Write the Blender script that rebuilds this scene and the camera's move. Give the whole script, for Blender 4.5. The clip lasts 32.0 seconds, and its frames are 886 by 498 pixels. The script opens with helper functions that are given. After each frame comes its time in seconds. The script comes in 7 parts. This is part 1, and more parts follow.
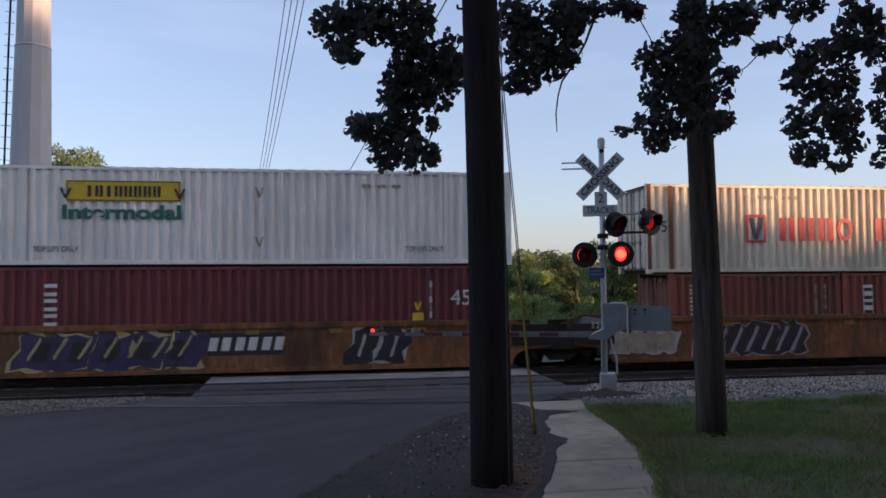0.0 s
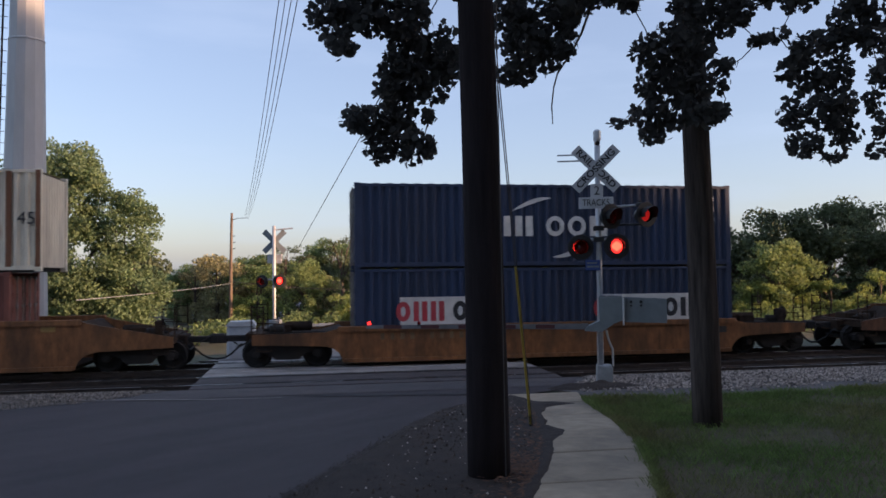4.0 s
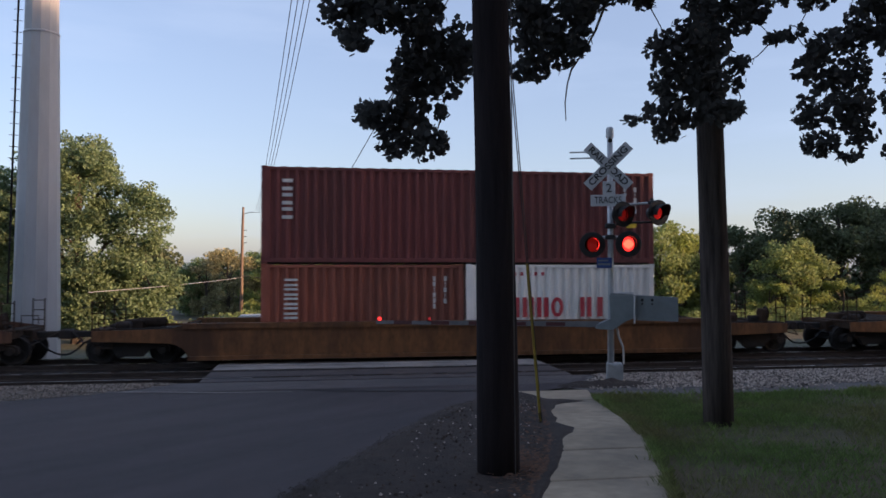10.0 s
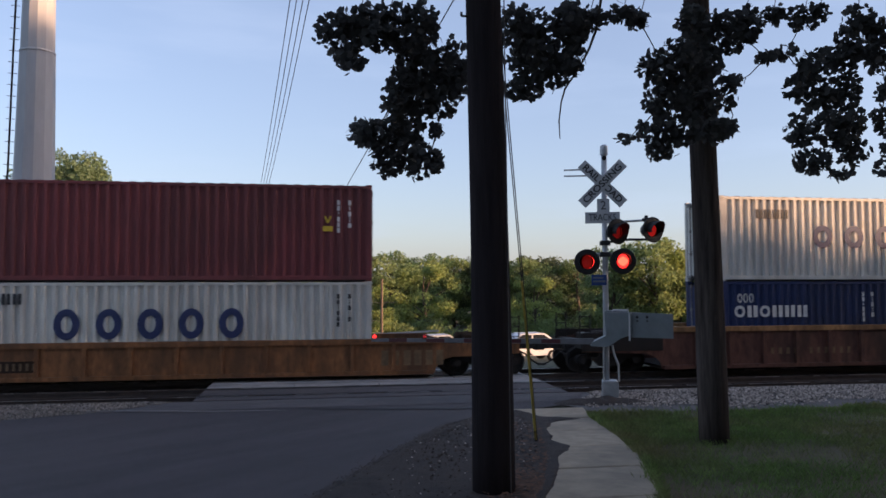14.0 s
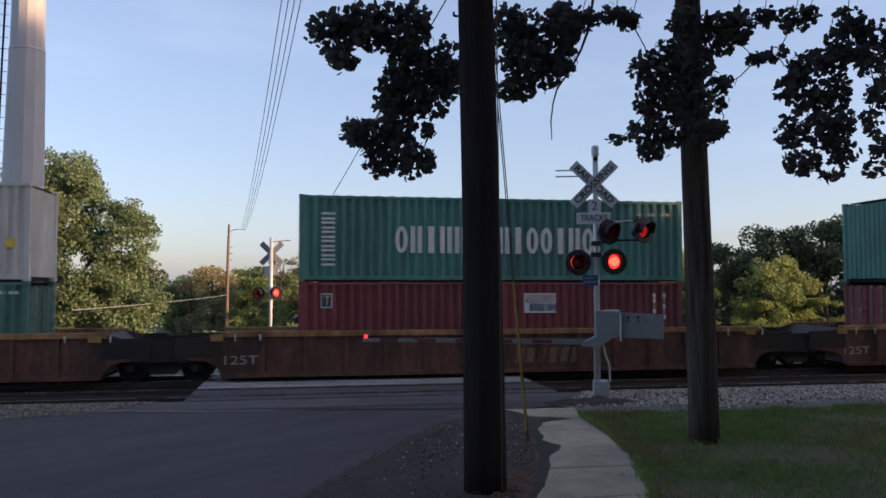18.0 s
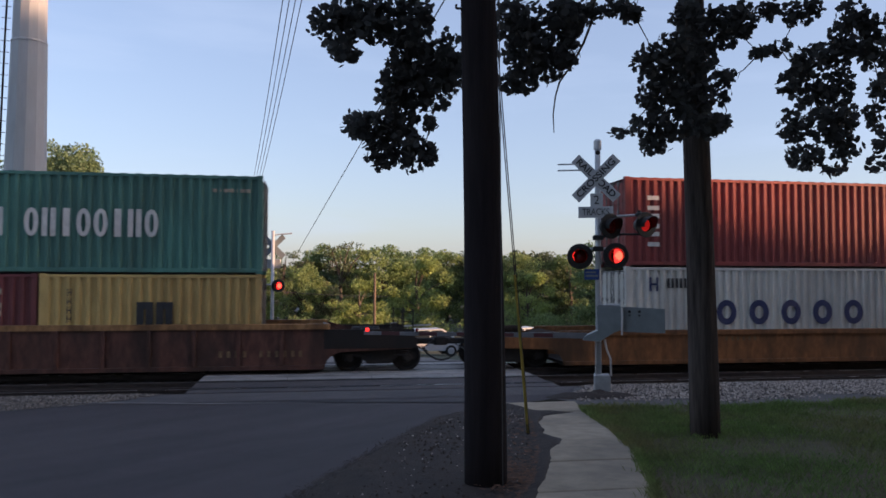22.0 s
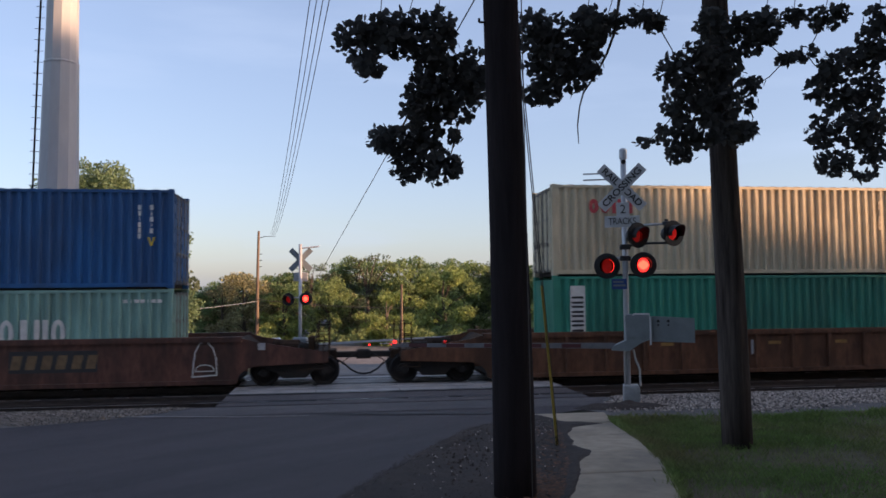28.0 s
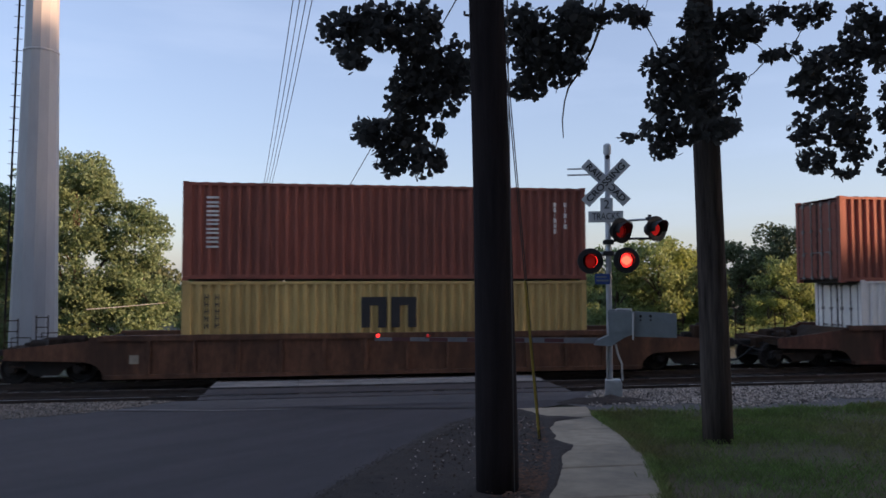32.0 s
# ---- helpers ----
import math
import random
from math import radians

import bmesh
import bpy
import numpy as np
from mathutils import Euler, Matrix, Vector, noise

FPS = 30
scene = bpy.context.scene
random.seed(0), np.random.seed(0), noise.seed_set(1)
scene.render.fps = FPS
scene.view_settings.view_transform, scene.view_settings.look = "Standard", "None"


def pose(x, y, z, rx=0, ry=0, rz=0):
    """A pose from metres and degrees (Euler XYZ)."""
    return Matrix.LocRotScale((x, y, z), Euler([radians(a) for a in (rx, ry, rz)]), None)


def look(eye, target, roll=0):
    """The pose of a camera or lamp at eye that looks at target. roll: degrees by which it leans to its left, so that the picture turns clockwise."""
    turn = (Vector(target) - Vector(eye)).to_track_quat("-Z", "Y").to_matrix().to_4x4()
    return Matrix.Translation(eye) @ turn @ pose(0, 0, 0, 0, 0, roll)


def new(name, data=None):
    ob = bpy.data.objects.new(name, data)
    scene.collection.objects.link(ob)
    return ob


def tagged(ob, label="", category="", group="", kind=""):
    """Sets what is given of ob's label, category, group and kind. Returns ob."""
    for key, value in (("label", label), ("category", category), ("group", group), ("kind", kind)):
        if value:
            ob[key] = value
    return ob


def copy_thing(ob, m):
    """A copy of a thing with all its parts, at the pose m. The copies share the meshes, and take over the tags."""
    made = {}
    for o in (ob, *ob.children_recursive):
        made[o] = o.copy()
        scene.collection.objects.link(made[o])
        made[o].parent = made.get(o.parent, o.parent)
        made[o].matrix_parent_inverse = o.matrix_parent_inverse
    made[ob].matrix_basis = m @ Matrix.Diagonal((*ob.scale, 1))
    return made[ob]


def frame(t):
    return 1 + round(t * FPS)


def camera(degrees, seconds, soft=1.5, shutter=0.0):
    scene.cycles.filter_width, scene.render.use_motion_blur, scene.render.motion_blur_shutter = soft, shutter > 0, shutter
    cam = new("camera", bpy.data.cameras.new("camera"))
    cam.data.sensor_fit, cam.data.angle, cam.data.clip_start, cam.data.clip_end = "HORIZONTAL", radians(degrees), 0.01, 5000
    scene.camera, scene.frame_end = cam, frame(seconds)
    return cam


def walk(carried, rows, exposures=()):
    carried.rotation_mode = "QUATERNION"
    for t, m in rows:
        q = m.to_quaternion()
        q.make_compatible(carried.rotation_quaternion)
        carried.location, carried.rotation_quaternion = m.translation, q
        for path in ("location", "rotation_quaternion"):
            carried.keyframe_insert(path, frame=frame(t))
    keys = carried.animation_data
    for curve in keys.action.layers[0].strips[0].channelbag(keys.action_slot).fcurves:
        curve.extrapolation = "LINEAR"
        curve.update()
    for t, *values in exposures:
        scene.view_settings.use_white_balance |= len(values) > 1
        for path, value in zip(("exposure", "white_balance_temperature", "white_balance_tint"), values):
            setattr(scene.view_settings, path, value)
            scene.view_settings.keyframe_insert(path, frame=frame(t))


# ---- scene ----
EXPOSURE = 1.06
KELVIN, TINT = 6600, 30
SKY_STRENGTH = 0.13
SUN_POWER = 5.0
CLOUD = 3.4
LAMP = 1.3
cam = camera(59.3, 32.0, soft=1.6, shutter=0.2)
# seconds, x, y, z, yaw, pitch, roll of the hand-held camera
PATH = [
    (0.0, 0.014, 0.019, 2.705, -9.34, 2.41, 0.42), (0.5, 0.017, -0.018, 2.702, -9.14, 2.37, 0.82), (1.0, 0.010, 0.001, 2.692, -9.18, 2.38, 0.75),
    (1.5, 0.011, -0.003, 2.698, -8.98, 2.34, 0.74), (2.0, 0.007, -0.008, 2.702, -9.24, 2.08, 0.75), (2.5, 0.012, -0.001, 2.695, -9.46, 2.01, 0.80),
    (3.0, 0.009, -0.026, 2.708, -9.52, 1.87, 0.87), (3.5, 0.012, 0.006, 2.698, -9.61, 1.85, 0.72), (5.5, 0.013, 0.014, 2.692, -9.59, 2.27, 0.52),
    (6.0, 0.004, 0.003, 2.700, -9.75, 2.31, 0.51), (6.5, 0.005, 0.004, 2.700, -9.16, 2.16, 0.52), (7.0, 0.004, 0.001, 2.701, -8.95, 2.15, 0.45),
    (7.5, 0.000, 0.001, 2.703, -8.87, 2.17, 0.38), (8.0, 0.006, 0.010, 2.706, -8.79, 2.04, 0.35), (8.5, -0.007, -0.006, 2.692, -8.91, 1.94, 0.39),
    (9.0, 0.002, 0.008, 2.694, -8.84, 1.60, 0.34), (9.5, -0.003, 0.017, 2.695, -8.76, 1.65, 0.21), (10.0, 0.001, 0.025, 2.695, -8.87, 1.62, 0.03),
    (10.5, -0.002, -0.012, 2.700, -9.00, 1.78, 0.04), (11.0, 0.004, 0.003, 2.696, -9.40, 1.91, 0.04), (11.5, 0.002, 0.019, 2.694, -9.70, 1.98, 0.08),
    (12.0, 0.011, 0.005, 2.706, -9.65, 2.21, 0.17), (12.5, 0.004, 0.010, 2.703, -9.48, 2.61, 0.31), (13.0, -0.001, 0.010, 2.701, -9.39, 2.81, 0.22),
    (13.5, -0.002, 0.001, 2.706, -9.36, 2.76, 0.11), (14.0, 0.002, 0.010, 2.705, -9.22, 2.87, 0.15), (14.5, -0.023, 0.001, 2.682, -9.25, 3.24, 0.09),
    (16.5, 0.005, 0.012, 2.694, -9.64, 3.32, 0.49), (17.0, 0.003, -0.006, 2.697, -9.63, 3.06, 0.53), (17.5, -0.003, 0.010, 2.698, -9.84, 2.99, 0.17),
    (18.0, -0.003, 0.010, 2.701, -9.86, 2.89, 0.05), (18.5, 0.011, 0.031, 2.698, -9.73, 2.78, 0.01), (19.0, 0.005, 0.012, 2.704, -9.68, 2.68, 0.00),
    (19.5, 0.005, 0.014, 2.699, -9.72, 2.61, 0.12), (20.0, 0.006, 0.004, 2.702, -9.92, 2.68, 0.12), (20.5, 0.001, -0.010, 2.698, -9.89, 2.77, 0.18),
    (21.0, 0.003, -0.003, 2.695, -10.07, 2.66, 0.16), (21.5, 0.002, 0.019, 2.698, -9.82, 2.50, -0.00), (22.0, -0.000, 0.012, 2.690, -9.74, 2.45, -0.17),
    (22.5, -0.007, 0.007, 2.685, -9.77, 2.37, -0.32), (23.0, -0.006, -0.009, 2.707, -9.69, 2.37, -0.08), (23.5, -0.005, -0.003, 2.697, -9.85, 2.74, 0.13),
    (24.0, -0.026, -0.033, 2.704, -9.64, 3.19, 0.37), (24.5, -0.027, -0.041, 2.704, -9.38, 3.05, 0.08), (25.0, -0.001, -0.046, 2.714, -9.28, 3.09, -0.42),
    (25.5, -0.009, -0.042, 2.736, -9.46, 2.88, -1.38), (27.5, -0.012, -0.029, 2.707, -8.03, 3.21, 0.63), (28.0, -0.005, -0.019, 2.706, -7.78, 3.25, 0.50),
    (28.5, -0.013, -0.018, 2.701, -7.87, 3.39, 0.59), (29.0, -0.009, -0.005, 2.690, -8.18, 3.07, 0.76), (29.5, -0.012, -0.017, 2.696, -8.55, 2.45, 0.41),
    (30.0, -0.010, -0.003, 2.708, -8.55, 2.28, 0.13), (30.5, -0.008, 0.017, 2.697, -8.55, 2.54, -0.04), (31.0, 0.001, 0.006, 2.703, -8.94, 2.83, -0.05),
    (31.5, 0.003, 0.024, 2.691, -8.86, 2.85, 0.17), (32.0, -0.000, 0.011, 2.710, -8.99, 2.79, 0.16),
]

walk(cam, [(t, pose(x, y, z, 90 + pitch, roll, yaw)) for t, x, y, z, yaw, pitch, roll in PATH],
     exposures=[(0.0, EXPOSURE, KELVIN, TINT), (32.0, EXPOSURE, KELVIN, TINT)])

# ---- daylight: a low evening sun far round to the side, grazing the train; clear sky ----
SUN_TO = Vector((0.906, -0.423, 0.0)).normalized()
SUN_ELEV = 9.0
world = bpy.data.worlds.new("sky")
scene.world = world
world.use_nodes = True
wn, wl = world.node_tree.nodes, world.node_tree.links
sky = wn.new("ShaderNodeTexSky")
sky.sky_type, sky.sun_disc = "NISHITA", False
sky.sun_elevation = radians(SUN_ELEV)
sky.sun_rotation = math.atan2(SUN_TO.x, SUN_TO.y)
sky.altitude, sky.air_density, sky.dust_density, sky.ozone_density = 200, 1.0, 1.7, 2.0
bg = wn["Background"]
bg.inputs["Strength"].default_value = SKY_STRENGTH
# thin even veil of high cloud
tc = wn.new("ShaderNodeTexCoord")
mp = wn.new("ShaderNodeMapping")
mp.inputs["Scale"].default_value = (1.6, 1.6, 9.0)
cn = wn.new("ShaderNodeTexNoise")
cn.inputs["Scale"].default_value, cn.inputs["Detail"].default_value = 2.2, 6.0
cr = wn.new("ShaderNodeValToRGB")
cr.color_ramp.elements[0].position, cr.color_ramp.elements[1].position = 0.52, 0.80
cr.color_ramp.elements[0].color = (0.30, 0.30, 0.30, 1)
cr.color_ramp.elements[1].color = (0.54, 0.54, 0.54, 1)
mx = wn.new("ShaderNodeMix")
mx.data_type = "RGBA"
mx.inputs[7].default_value = (CLOUD * 0.62, CLOUD * 0.87, CLOUD * 1.08, 1)
wl.new(tc.outputs["Generated"], mp.inputs["Vector"])
wl.new(mp.outputs["Vector"], cn.inputs["Vector"])
wl.new(cn.outputs["Fac"], cr.inputs["Fac"])
wl.new(cr.outputs["Color"], mx.inputs[0])
wl.new(sky.outputs["Color"], mx.inputs[6])
wl.new(mx.outputs[2], bg.inputs["Color"])
sun_data = bpy.data.lights.new("sun", "SUN")
sun_data.energy, sun_data.angle, sun_data.color = SUN_POWER, radians(0.6), (1.0, 0.65, 0.35)
sun = new("sun", sun_data)
el = radians(SUN_ELEV)
sun.matrix_world = look(tuple(60 * (SUN_TO * math.cos(el) + Vector((0, 0, math.sin(el))))), (0, 0, 0))

# ---- materials ----
def material(name, color, rough=0.6, metal=0.0, grain=6.0, vary=0.25, stain=None, stain_amount=0.35, bump=0.15, fine=60.0,
             by_object=0.0, streak=1.0, spec=0.5, island=0.0, translucent=0.0, flow=None):
    """A painted, stony or wooden surface: a base colour with grain, larger stains and fine relief."""
    m = bpy.data.materials.new(name)
    m.use_nodes = True
    n, l = m.node_tree.nodes, m.node_tree.links
    b = n["Principled BSDF"]
    b.inputs["Roughness"].default_value, b.inputs["Metallic"].default_value = rough, metal
    b.inputs["Specular IOR Level"].default_value = spec
    co = n.new("ShaderNodeTexCoord")
    ma = n.new("ShaderNodeMapping")
    ma.inputs["Scale"].default_value = (1, 1, streak)
    if flow:         # direction and stretch of long streaks on the ground
        ma.vector_type = "TEXTURE"
        ma.inputs["Rotation"].default_value = (0, 0, radians(flow[0]))
        ma.inputs["Scale"].default_value = (flow[1], 1, 1)
    l.new(co.outputs["Object"], ma.inputs["Vector"])
    n1 = n.new("ShaderNodeTexNoise")
    n1.inputs["Scale"].default_value, n1.inputs["Detail"].default_value, n1.inputs["Roughness"].default_value = grain, 8.0, 0.65
    n2 = n.new("ShaderNodeTexNoise")
    n2.inputs["Scale"].default_value, n2.inputs["Detail"].default_value = grain * 0.17, 5.0
    n3 = n.new("ShaderNodeTexNoise")
    n3.inputs["Scale"].default_value, n3.inputs["Detail"].default_value = fine, 4.0
    for x in (n1, n2, n3):
        l.new(ma.outputs["Vector"], x.inputs["Vector"])
    r1 = n.new("ShaderNodeMapRange")
    r1.inputs[1].default_value, r1.inputs[2].default_value = 0.3, 0.7
    r1.inputs[3].default_value, r1.inputs[4].default_value = 1 - vary, 1 + vary
    l.new(n1.outputs["Fac"], r1.inputs[0])
    sc = n.new("ShaderNodeMix")
    sc.data_type, sc.blend_type = "RGBA", "MULTIPLY"
    sc.inputs[0].default_value = 1.0
    sc.inputs[6].default_value = (*color, 1)
    l.new(r1.outputs[0], sc.inputs[7])
    out = sc.outputs[2]
    if stain:
        r2 = n.new("ShaderNodeMapRange")
        r2.inputs[1].default_value, r2.inputs[2].default_value = 0.45, 0.68
        r2.inputs[3].default_value, r2.inputs[4].default_value = 0.0, stain_amount
        l.new(n2.outputs["Fac"], r2.inputs[0])
        ms = n.new("ShaderNodeMix")
        ms.data_type = "RGBA"
        ms.inputs[7].default_value = (*stain, 1)
        l.new(r2.outputs[0], ms.inputs[0])
        l.new(out, ms.inputs[6])
        out = ms.outputs[2]
    for amount, node, sock in ((by_object, "ShaderNodeObjectInfo", "Random"), (island, "ShaderNodeNewGeometry", "Random Per Island")):
        if amount:
            oi = n.new(node)
            r3 = n.new("ShaderNodeMapRange")
            r3.inputs[3].default_value, r3.inputs[4].default_value = 1 - amount, 1 + amount
            l.new(oi.outputs[sock], r3.inputs[0])
            mo = n.new("ShaderNodeMix")
            mo.data_type, mo.blend_type = "RGBA", "MULTIPLY"
            mo.inputs[0].default_value = 1.0
            l.new(out, mo.inputs[6])
            l.new(r3.outputs[0], mo.inputs[7])
            out = mo.outputs[2]
    l.new(out, b.inputs["Base Color"])
    rr = n.new("ShaderNodeMapRange")
    rr.inputs[3].default_value, rr.inputs[4].default_value = max(0.03, rough - 0.12), min(1, rough + 0.12)
    l.new(n2.outputs["Fac"], rr.inputs[0])
    l.new(rr.outputs[0], b.inputs["Roughness"])
    if bump:
        bu = n.new("ShaderNodeBump")
        bu.inputs["Strength"].default_value, bu.inputs["Distance"].default_value = bump, 0.02
        l.new(n3.outputs["Fac"], bu.inputs["Height"])
        l.new(bu.outputs["Normal"], b.inputs["Normal"])
    if translucent:
        tr = n.new("ShaderNodeBsdfTranslucent")
        l.new(out, tr.inputs["Color"])
        mi = n.new("ShaderNodeMixShader")
        mi.inputs[0].default_value = translucent
        l.new(b.outputs[0], mi.inputs[1])
        l.new(tr.outputs[0], mi.inputs[2])
        l.new(mi.outputs[0], n["Material Output"].inputs["Surface"])
    return m


def glow(name, color, strength):
    m = bpy.data.materials.new(name)
    m.use_nodes = True
    b = m.node_tree.nodes["Principled BSDF"]
    b.inputs["Base Color"].default_value = (*color, 1)
    b.inputs["Emission Color"].default_value = (*color, 1)
    b.inputs["Emission Strength"].default_value = strength
    return m


RUST = (0.12, 0.05, 0.025)
GRIME = (0.05, 0.045, 0.04)
paint_cache = {}


def paint(name, color, dirt=GRIME, amount=0.35, grain=3.0, vary=0.16):
    """Weathered steel paint of a container or wagon."""
    if name not in paint_cache:
        paint_cache[name] = material(name, color, rough=0.58, grain=grain, vary=vary, stain=dirt, stain_amount=amount, bump=0.06, fine=25, streak=0.35, spec=0.25)
    return paint_cache[name]


M_asphalt = material("asphalt", (0.042, 0.0315, 0.034), 0.84, grain=1.7, vary=0.36, stain=(0.070, 0.055, 0.056), stain_amount=0.75, bump=0.4, fine=140, flow=(50, 5.0))
M_asphalt_pale = material("worn_asphalt", (0.082, 0.068, 0.067), 0.9, grain=2.0, vary=0.25, stain=(0.05, 0.05, 0.055), stain_amount=0.5, bump=0.5, fine=110)
M_concrete = material("concrete", (0.345, 0.272, 0.190), 0.9, grain=5.0, vary=0.22, stain=(0.15, 0.13, 0.105), stain_amount=0.65, bump=0.35, fine=90, by_object=0.08)
# lighter asphalt with the sunshine on the far road put into its colour
M_asphalt_sunlit = material("sunlit_asphalt", (0.17, 0.155, 0.145), 0.9, grain=2.0, vary=0.25, stain=(0.08, 0.07, 0.07), stain_amount=0.5, bump=0.4, fine=110)
M_edge = material("edge_dust", (0.100, 0.084, 0.075), 0.95, grain=5.0, vary=0.4, stain=(0.05, 0.042, 0.038), stain_amount=0.8, bump=0.5, fine=90)
M_panel = material("crossing_panel", (0.33, 0.30, 0.28), 0.75, grain=4.0, vary=0.22, stain=(0.11, 0.11, 0.11), stain_amount=0.5, bump=0.3, by_object=0.1)
M_earth = material("earth", (0.030, 0.020, 0.0155), 1.0, grain=3.0, vary=0.5, stain=(0.046, 0.029, 0.021), stain_amount=0.5, bump=0.9, fine=45)
M_field = material("field", (0.045, 0.052, 0.026), 1.0, grain=1.2, vary=0.4, stain=(0.075, 0.06, 0.038), stain_amount=0.5, bump=0.8, fine=30)
M_turf = material("turf", (0.072, 0.062, 0.026), 1.0, grain=4.0, vary=0.4, stain=(0.100, 0.070, 0.034), stain_amount=0.8, bump=0.9, fine=60)
M_grass = material("grass_blades", (0.112, 0.185, 0.046), 0.8, grain=3.0, vary=0.4, stain=(0.19, 0.145, 0.07), stain_amount=0.7, bump=0, island=0.35, translucent=0.3)
M_ballast = material("ballast_stone", (0.29, 0.24, 0.205), 0.95, grain=9.0, vary=0.3, bump=0.4, fine=80, island=0.9)
M_ballast_bed = material("ballast_bed", (0.11, 0.10, 0.095), 1.0, grain=14.0, vary=0.5, bump=1.0, fine=40)
M_bed_dark = material("dark_track_bed", (0.026, 0.023, 0.021), 1.0, grain=9.0, vary=0.5, bump=1.0, fine=40)
M_gravel = material("gravel_verge", (0.165, 0.140, 0.118), 1.0, grain=16.0, vary=0.5, stain=(0.085, 0.068, 0.052), stain_amount=0.6, bump=0.9, fine=50)
M_rail = material("rail_steel", (0.050, 0.036, 0.030), 0.7, 0.3, grain=5, vary=0.3, bump=0.2)
M_railtop = material("polished_rail_head", (0.45, 0.45, 0.46), 0.28, 1.0, grain=5, vary=0.1, bump=0.05)
M_tie = material("creosoted_tie", (0.034, 0.027, 0.023), 0.95, grain=8, vary=0.4, bump=0.6, by_object=0.3)
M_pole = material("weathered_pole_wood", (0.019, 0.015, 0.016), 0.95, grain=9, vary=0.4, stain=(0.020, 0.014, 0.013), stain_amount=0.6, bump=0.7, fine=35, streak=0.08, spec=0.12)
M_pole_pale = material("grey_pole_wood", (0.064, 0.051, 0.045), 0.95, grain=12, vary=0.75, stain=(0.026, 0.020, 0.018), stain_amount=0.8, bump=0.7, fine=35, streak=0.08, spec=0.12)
# paler wood for the far poles: evening sunlight put into the colour
M_pole_far = material("sun_tinted_pole_wood", (0.15, 0.115, 0.088), 0.95, grain=9, vary=0.4, stain=(0.12, 0.085, 0.06), stain_amount=0.6, bump=0.5, fine=35, streak=0.08, spec=0.12)
M_galv = material("galvanised_steel", (0.42, 0.43, 0.44), 0.45, 0.6, grain=7, vary=0.15, stain=(0.25, 0.25, 0.25), stain_amount=0.4, bump=0.05)
M_alu = material("aluminium_paint", (0.50, 0.52, 0.54), 0.5, 0.3, grain=5, vary=0.12, stain=(0.25, 0.25, 0.26), stain_amount=0.35, bump=0.05)
M_gate = material("dull_gate_paint", (0.15, 0.15, 0.16), 0.6, 0.0, grain=5, vary=0.2, stain=(0.09, 0.085, 0.085), stain_amount=0.5, bump=0.05)
M_casegrey = material("grey_case_enamel", (0.19, 0.22, 0.235), 0.5, 0.0, grain=5, vary=0.12, stain=(0.12, 0.13, 0.14), stain_amount=0.3, bump=0.05)
M_black = material("matt_black_enamel", (0.012, 0.012, 0.013), 0.55, grain=5, vary=0.2, bump=0.05)
M_signwhite = material("sign_white", (0.52, 0.53, 0.54), 0.5, grain=4, vary=0.08, stain=(0.35, 0.34, 0.32), stain_amount=0.3, bump=0.02)
M_signblack = material("sign_black", (0.015, 0.015, 0.017), 0.5, grain=4, vary=0.1, bump=0)
M_blue = material("sign_blue", (0.02, 0.06, 0.22), 0.4, grain=4, vary=0.1, bump=0)
M_yellow = material("guard_yellow", (0.34, 0.25, 0.04), 0.5, grain=6, vary=0.15, stain=(0.25, 0.17, 0.03), stain_amount=0.5, bump=0.05)
M_redstripe = material("stripe_red", (0.075, 0.014, 0.018), 0.4, grain=6, vary=0.1, bump=0)
M_wire = material("cable", (0.03, 0.03, 0.033), 0.5, grain=6, vary=0.1, bump=0)
M_iron = material("cast_iron", (0.015, 0.013, 0.012), 0.85, 0.1, grain=6, vary=0.35, stain=(0.045, 0.03, 0.022), stain_amount=0.5, bump=0.3)
M_rubber = material("rubber", (0.012, 0.012, 0.012), 0.8, grain=6, vary=0.2, bump=0.1)
M_tower = material("galvanised_tower", (0.38, 0.385, 0.39), 0.6, 0.1, grain=1.3, vary=0.14, stain=(0.30, 0.31, 0.33), stain_amount=0.5, bump=0.05, streak=0.25)
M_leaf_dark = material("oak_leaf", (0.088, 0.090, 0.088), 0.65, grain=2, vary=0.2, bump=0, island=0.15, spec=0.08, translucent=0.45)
M_leaf_big = material("tall_tree_foliage", (0.155, 0.230, 0.115), 0.7, grain=0.8, vary=0.3, bump=0, island=0.3, translucent=0.5)
M_leaf = [material("foliage_green", (0.160, 0.235, 0.095), 0.7, grain=0.8, vary=0.3, bump=0, island=0.3, translucent=0.5),
          material("foliage_olive", (0.190, 0.255, 0.096), 0.7, grain=0.8, vary=0.3, bump=0, island=0.3, translucent=0.5),
          material("foliage_yellow", (0.235, 0.300, 0.092), 0.7, grain=0.8, vary=0.3, bump=0, island=0.3, translucent=0.5),
          material("foliage_deep", (0.092, 0.122, 0.062), 0.7, grain=0.8, vary=0.3, bump=0, island=0.3, translucent=0.4),
          material("foliage_tan", (0.25, 0.235, 0.115), 0.7, grain=0.8, vary=0.3, bump=0, island=0.35, translucent=0.3)]
M_bark = material("bark", (0.075, 0.058, 0.045), 0.95, grain=8, vary=0.4, bump=0.7, fine=30, streak=0.2)
M_lit = glow("lit_red_lens", (1.0, 0.03, 0.02), LAMP)
M_lithot = glow("lit_lens_core", (1.0, 0.065, 0.03), LAMP * 1.8)
M_litdim = glow("oblique_lit_lens", (1.0, 0.03, 0.02), LAMP * 0.10)
M_fading = glow("fading_red_lens", (0.9, 0.03, 0.02), LAMP * 0.035)
